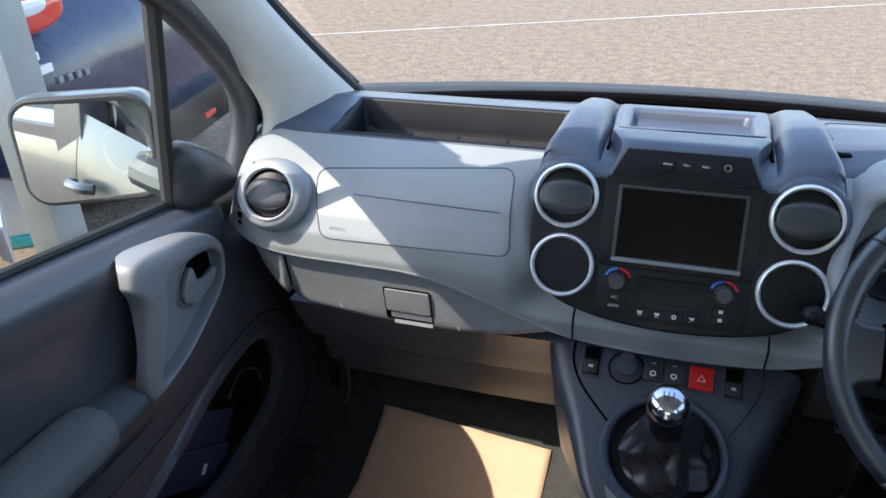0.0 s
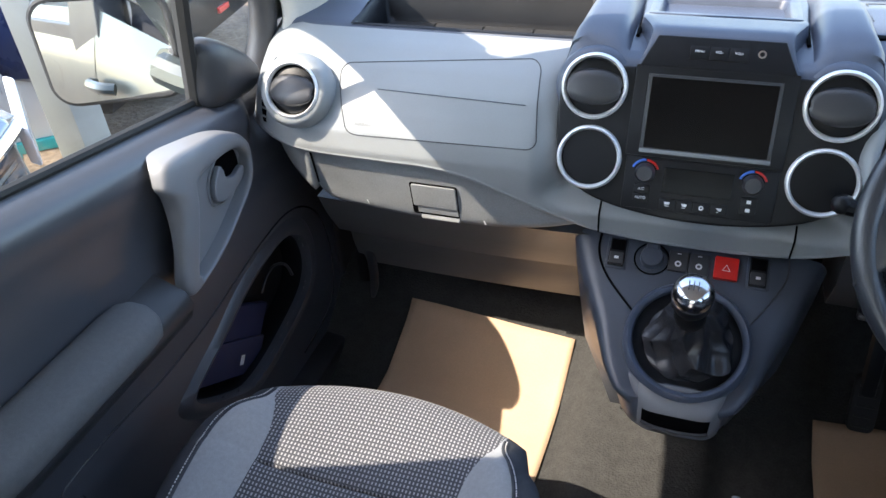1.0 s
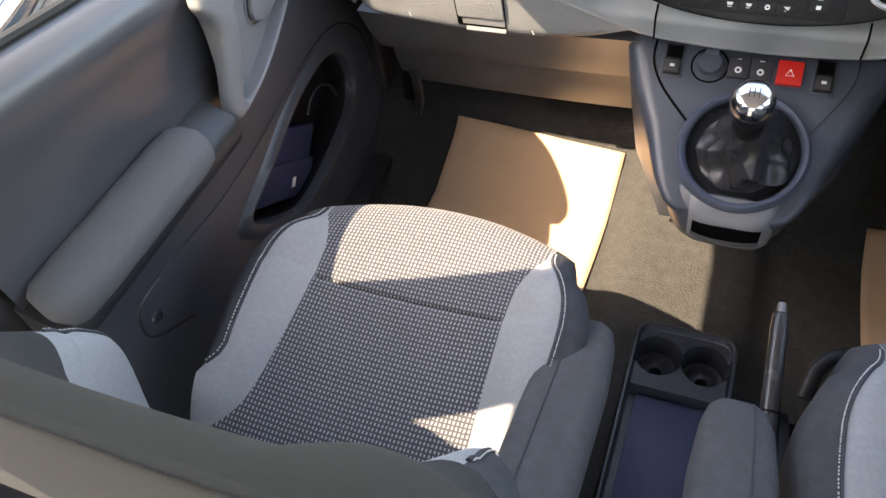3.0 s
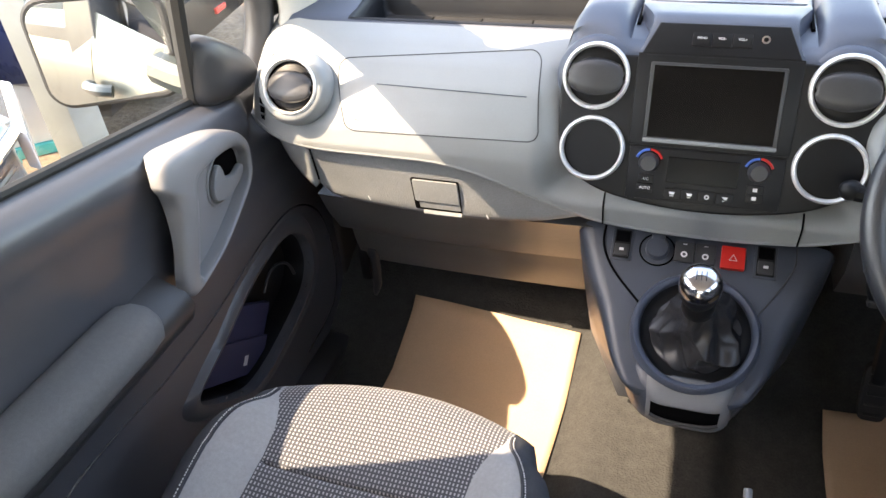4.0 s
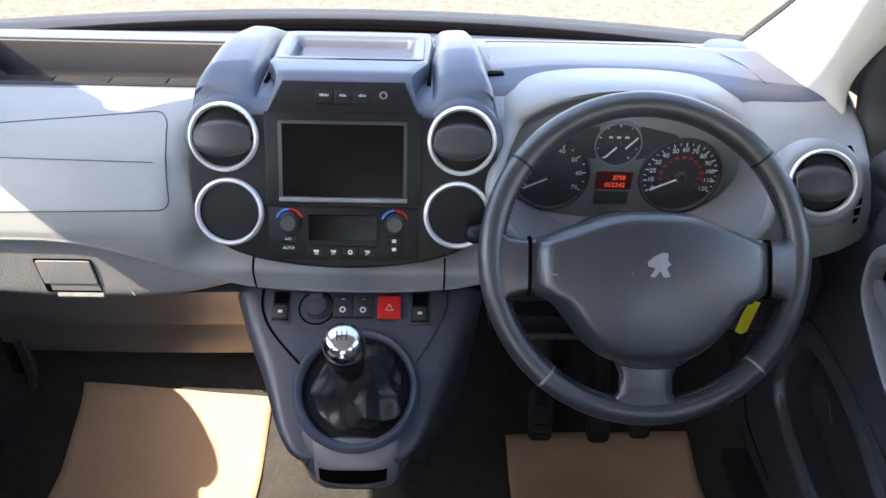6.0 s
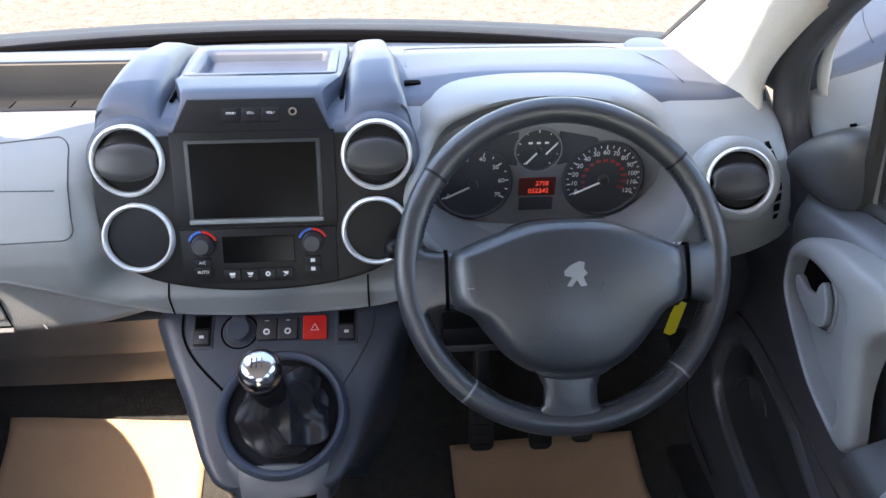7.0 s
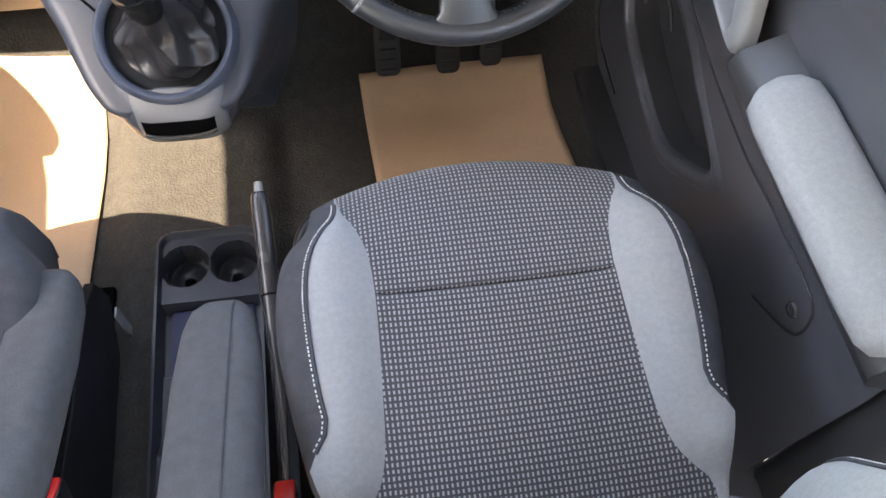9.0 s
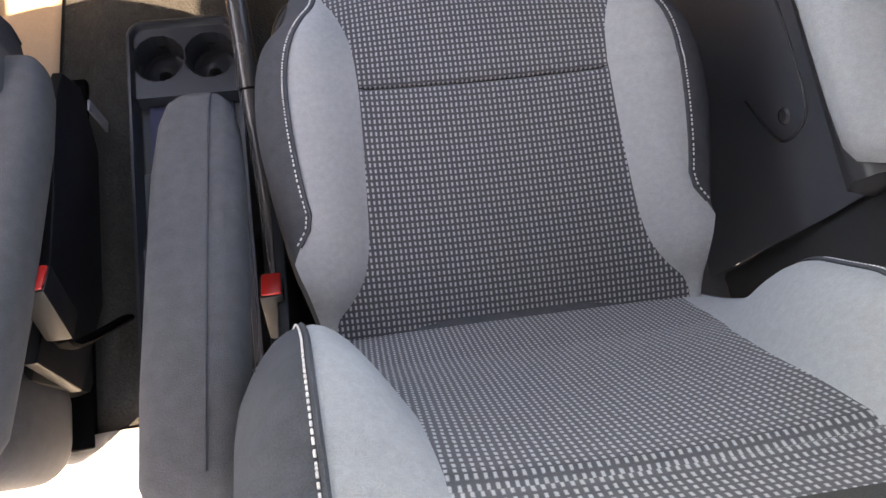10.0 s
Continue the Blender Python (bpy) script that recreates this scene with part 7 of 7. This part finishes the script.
def build_neighbour():
    car = thing("steel_blue_car", "steel blue car with chrome-edged grille parked nose-in alongside", "car", (-3.8, 0.75, 0))
    m = Matrix.Translation((-1.62, 0.75, 0)) @ Matrix.Rotation(radians(90), 4, "Z")

    def nose(x):
        return 0.05 + 0.45 * x * x
    secs = [(0.13, 0.30, 0.28, 0.60, 0.70, 0.26), (0.20, 0.52, 0.26, 0.64, 0.745, 0.46), (0.32, 0.70, 0.25, 0.70, 0.80, 0.60), (0.50, 0.82, 0.24, 0.78, 0.87, 0.70), (0.9, 0.89, 0.24, 0.88, 0.97, 0.74), (1.25, 0.89, 0.24, 0.95, 1.06, 0.72), (1.9, 0.89, 0.24, 0.97, 1.42, 0.58), (3.2, 0.89, 0.24, 0.98, 1.45, 0.58), (3.9, 0.88, 0.26, 0.96, 1.20, 0.62), (4.2, 0.80, 0.32, 0.80, 0.95, 0.6)]
    part("body", moved(loft(car_body(secs, None, None)), m), M_BLUEPAINT, car, "steel blue bodywork", smooth=60, subdiv=1)
    gr = part("grille", moved(grid(lambda u, v: Vector((-0.60 + 1.2 * u, nose(-0.60 + 1.2 * u) + 0.06 + 0.02 * v, 0.69 - 0.36 * v)), 24, 4), m), M_VOID, car, "black grille opening", solid=-0.02)
    for k in range(6):
        z = 0.36 + 0.052 * k
        part("slat", moved(tube([(x, nose(x) + 0.02, z) for x in [-0.58 + 1.16 * i / 20 for i in range(21)]], 0.010, 6), m), M_DARK, gr, "dark grille slat")
    part("chrome_bar", moved(tube([(x, nose(x), 0.70) for x in [-0.66 + 1.32 * i / 24 for i in range(25)]], 0.019, 8), m), M_CHROME, car, "chrome bar above the grille")
    part("bonnet_lip", moved(grid(lambda u, v: Vector((-0.66 + 1.32 * u, nose(-0.66 + 1.32 * u) + 0.01 + 0.22 * v, 0.705 + 0.09 * v - 0.02 * (2 * u - 1) ** 2 * v)), 24, 6), m), M_BLUEPAINT, car, "front edge of the bonnet", smooth=60, solid=-0.02)
    part("front_bumper", moved(loft([[Vector((x, nose(x) + dy, z)) for dy, z in ((0.0, 0.33), (-0.02, 0.28), (0.0, 0.20), (0.12, 0.20), (0.12, 0.33))] for x in [-0.80 + 1.6 * i / 20 for i in range(21)]]), m), M_BLACK, car, "black lower bumper", smooth=50)
    for s in (-1, 1):
        part("headlamp", moved(plate([(s * 0.64, 0.24, 0.70), (s * 0.82, 0.44, 0.76), (s * 0.85, 0.48, 0.64), (s * 0.64, 0.24, 0.58)], (0, -0.05, 0), bevel=0.012), m), M_LAMPCLEAR, car, "clear headlamp")
    part("windscreen", moved(plate([(-0.62, 1.28, 1.06), (0.62, 1.28, 1.06), (0.54, 1.86, 1.40), (-0.54, 1.86, 1.40)], (0, -0.03, 0.03)), m), M_TINT, car, "dark windscreen")
    wheel_set(car, [tuple((m @ Vector(p)).to_2d()) + ((0, 1, 0),) for p in ((-0.80, 0.95, 0), (0.80, 0.95, 0), (-0.80, 3.35, 0), (0.80, 3.35, 0))])


def build_white_van():
    van = thing("white_van", "white van with side glass parked beyond the driver's door", "van", (3.8, 2.0, 0))
    m = Matrix.Translation((3.8, -0.6, 0))
    secs = [(0.0, 0.80, 0.35, 0.95, 1.75, 0.74), (0.1, 0.88, 0.30, 1.0, 1.85, 0.78), (3.0, 0.88, 0.30, 1.0, 1.85, 0.76), (3.5, 0.88, 0.30, 1.02, 1.50, 0.70), (3.9, 0.87, 0.30, 1.0, 1.12, 0.74), (4.5, 0.82, 0.32, 0.80, 0.90, 0.68), (4.65, 0.66, 0.36, 0.62, 0.70, 0.55)]
    part("body", moved(loft(car_body(secs, None, None)), m), M_WHITEPAINT, van, "white bodywork", smooth=60, subdiv=1)
    for y0, y1 in ((0.3, 1.5), (1.6, 2.5), (2.58, 3.3)):
        w = part("side_window", moved(plate([(-0.895, y0, 1.06), (-0.895, y1, 1.06), (-0.815, y1 - 0.06, 1.58), (-0.815, y0 + 0.06, 1.58)], (0.05, 0, 0), bevel=0.01), m), M_TINTPALE, van, "pale reflecting side window")
        part("window_seal", moved(tube([Vector((-0.905, y0, 1.05)), Vector((-0.905, y1, 1.05))], 0.014, 6), m), M_RUBBER, w)
    part("side_moulding", moved(box((-0.925, 0.2, 0.62), (-0.885, 3.9, 0.70), 0.01), m), M_BLACK, van, "black side moulding")
    part("sill", moved(box((-0.90, 0.2, 0.26), (-0.86, 3.9, 0.36), 0.01), m), M_BLACK, van, "black lower sill")
    for y in (1.52, 2.54):
        part("door_joint", moved(tube([Vector((-0.905, y, 0.40)), Vector((-0.905, y, 1.02))], 0.004, 6), m), M_VOID, van)
    part("door_handle", moved(tube(smooth_line([(-0.90, 1.62, 0.94), (-0.925, 1.66, 0.945), (-0.925, 1.78, 0.945), (-0.90, 1.82, 0.94)], 5), 0.012, 8), m), M_BLACK, van, "black door handle")
    wheel_set(van, [tuple((m @ Vector(p)).to_2d()) + ((1, 0, 0),) for p in ((-0.80, 0.85, 0), (0.80, 0.85, 0), (-0.80, 3.85, 0), (0.80, 3.85, 0))])


build_navy_car()
build_neighbour()
build_white_van()

post = thing("square_post", "pale grey painted square canopy post", "post", (-2.54, 2.20, 0))
part("shaft", box((-2.62, 2.12, 0.0), (-2.46, 2.28, 3.2), 0.012), M_POST, post)
part("foot_plate", box((-2.68, 2.06, 0.0), (-2.40, 2.34, 0.012), 0.004), M_POST, post)
sign = thing("display_board", "white display board on a teal base", "display board", (-3.05, 2.18, 0))
part("panel", moved(box((-0.32, -0.03, 0.055), (0.32, 0.03, 1.7), 0.01), pose(-3.12, 2.20, 0, 0, 0, 40)), M_WHITEPAINT, sign, "white board face")
part("base", moved(box((-0.34, -0.05, 0.0), (0.34, 0.05, 0.055), 0.01), pose(-3.12, 2.20, 0, 0, 0, 40)), M_TEAL, sign, "teal base")


def build_mirror(s, aim):
    mr = thing("door_mirror", "silver-green door mirror housing with rectangular glass", "door mirror", (s * 0.83, 0.98, 1.08), group="door mirrors")
    c = Vector((s * 1.035, 1.005, 1.140))
    n = Vector(aim).normalized()
    x = Vector((0, 0, 1)).cross(n).normalized()
    z = n.cross(x)
    m = Matrix((x, z, n)).transposed().to_4x4()
    m.translation = c
    ol = rounded(0, 0, 0.122, 0.098, 0.040, 6)
    rings = []
    for k, d in ((0.93, -0.004), (1.0, -0.002), (1.03, -0.02), (1.0, -0.06), (0.80, -0.11), (0.45, -0.135)):
        rings.append([m @ Vector((px * k, pz * k, d)) for px, pz in ol])
    part("housing", loft(rings), M_BODY, mr, "silver-green painted housing", smooth=60)
    part("surround", tube([m @ Vector((px * 0.95, pz * 0.95, 0.0)) for px, pz in ol], 0.007, 8, True), M_RUBBER, mr, "black mirror surround")
    gn = Vector((-s * 0.500, -0.862, 0.105)).normalized()
    gm = Matrix.Translation(c + n * 0.004) @ n.rotation_difference(gn).to_matrix().to_4x4() @ m.to_3x3().to_4x4()
    part("glass", plate([gm @ Vector((px * 0.92, pz * 0.92, 0.0)) for px, pz in ol], gn * -0.004), M_MIRROR, mr, "clean mirror glass", smooth=0)
    part("arm", tube(smooth_line([(s * 0.80, 1.0, 1.10), (s * 0.87, 1.01, 1.09), (s * 0.95, 1.03, 1.10)], 5), 0.030, 10), M_BODY, mr, "mirror arm")


build_mirror(-1, (0.433, -0.90, 0.07))
build_mirror(1, (-0.433, -0.90, 0.07))

# the van's own painted flanks behind the front doors
for s, nm in ((-1, "left"), (1, "right")):
    ob = part("flank_" + nm, grid(lambda u, v: Vector((s * (0.885 - 0.055 * max(0, v - 0.7) ** 1.5 / 0.16 - 0.03 * (1 - v) ** 3), -2.35 + 2.61 * u, 0.36 + 0.80 * v)), 20, 16), M_BODY, smooth=60)
    tagged(ob, "silver-green painted van flank", "car body", kind="structure")
roof = grid(lambda u, v: (-0.74 + 1.48 * u, -2.36 + (3.14 + 0.12 * (1 - (2 * u - 1) ** 2)) * v, 1.66 + 0.12 * (1 - (2 * u - 1) ** 4) - 0.06 * max(0, (v - 0.85) / 0.15) ** 2), 20, 16)
ob = part("roof_skin", roof, M_BODY, smooth=60, solid=-0.004)
tagged(ob, "silver-green painted roof skin", "car body", kind="structure")
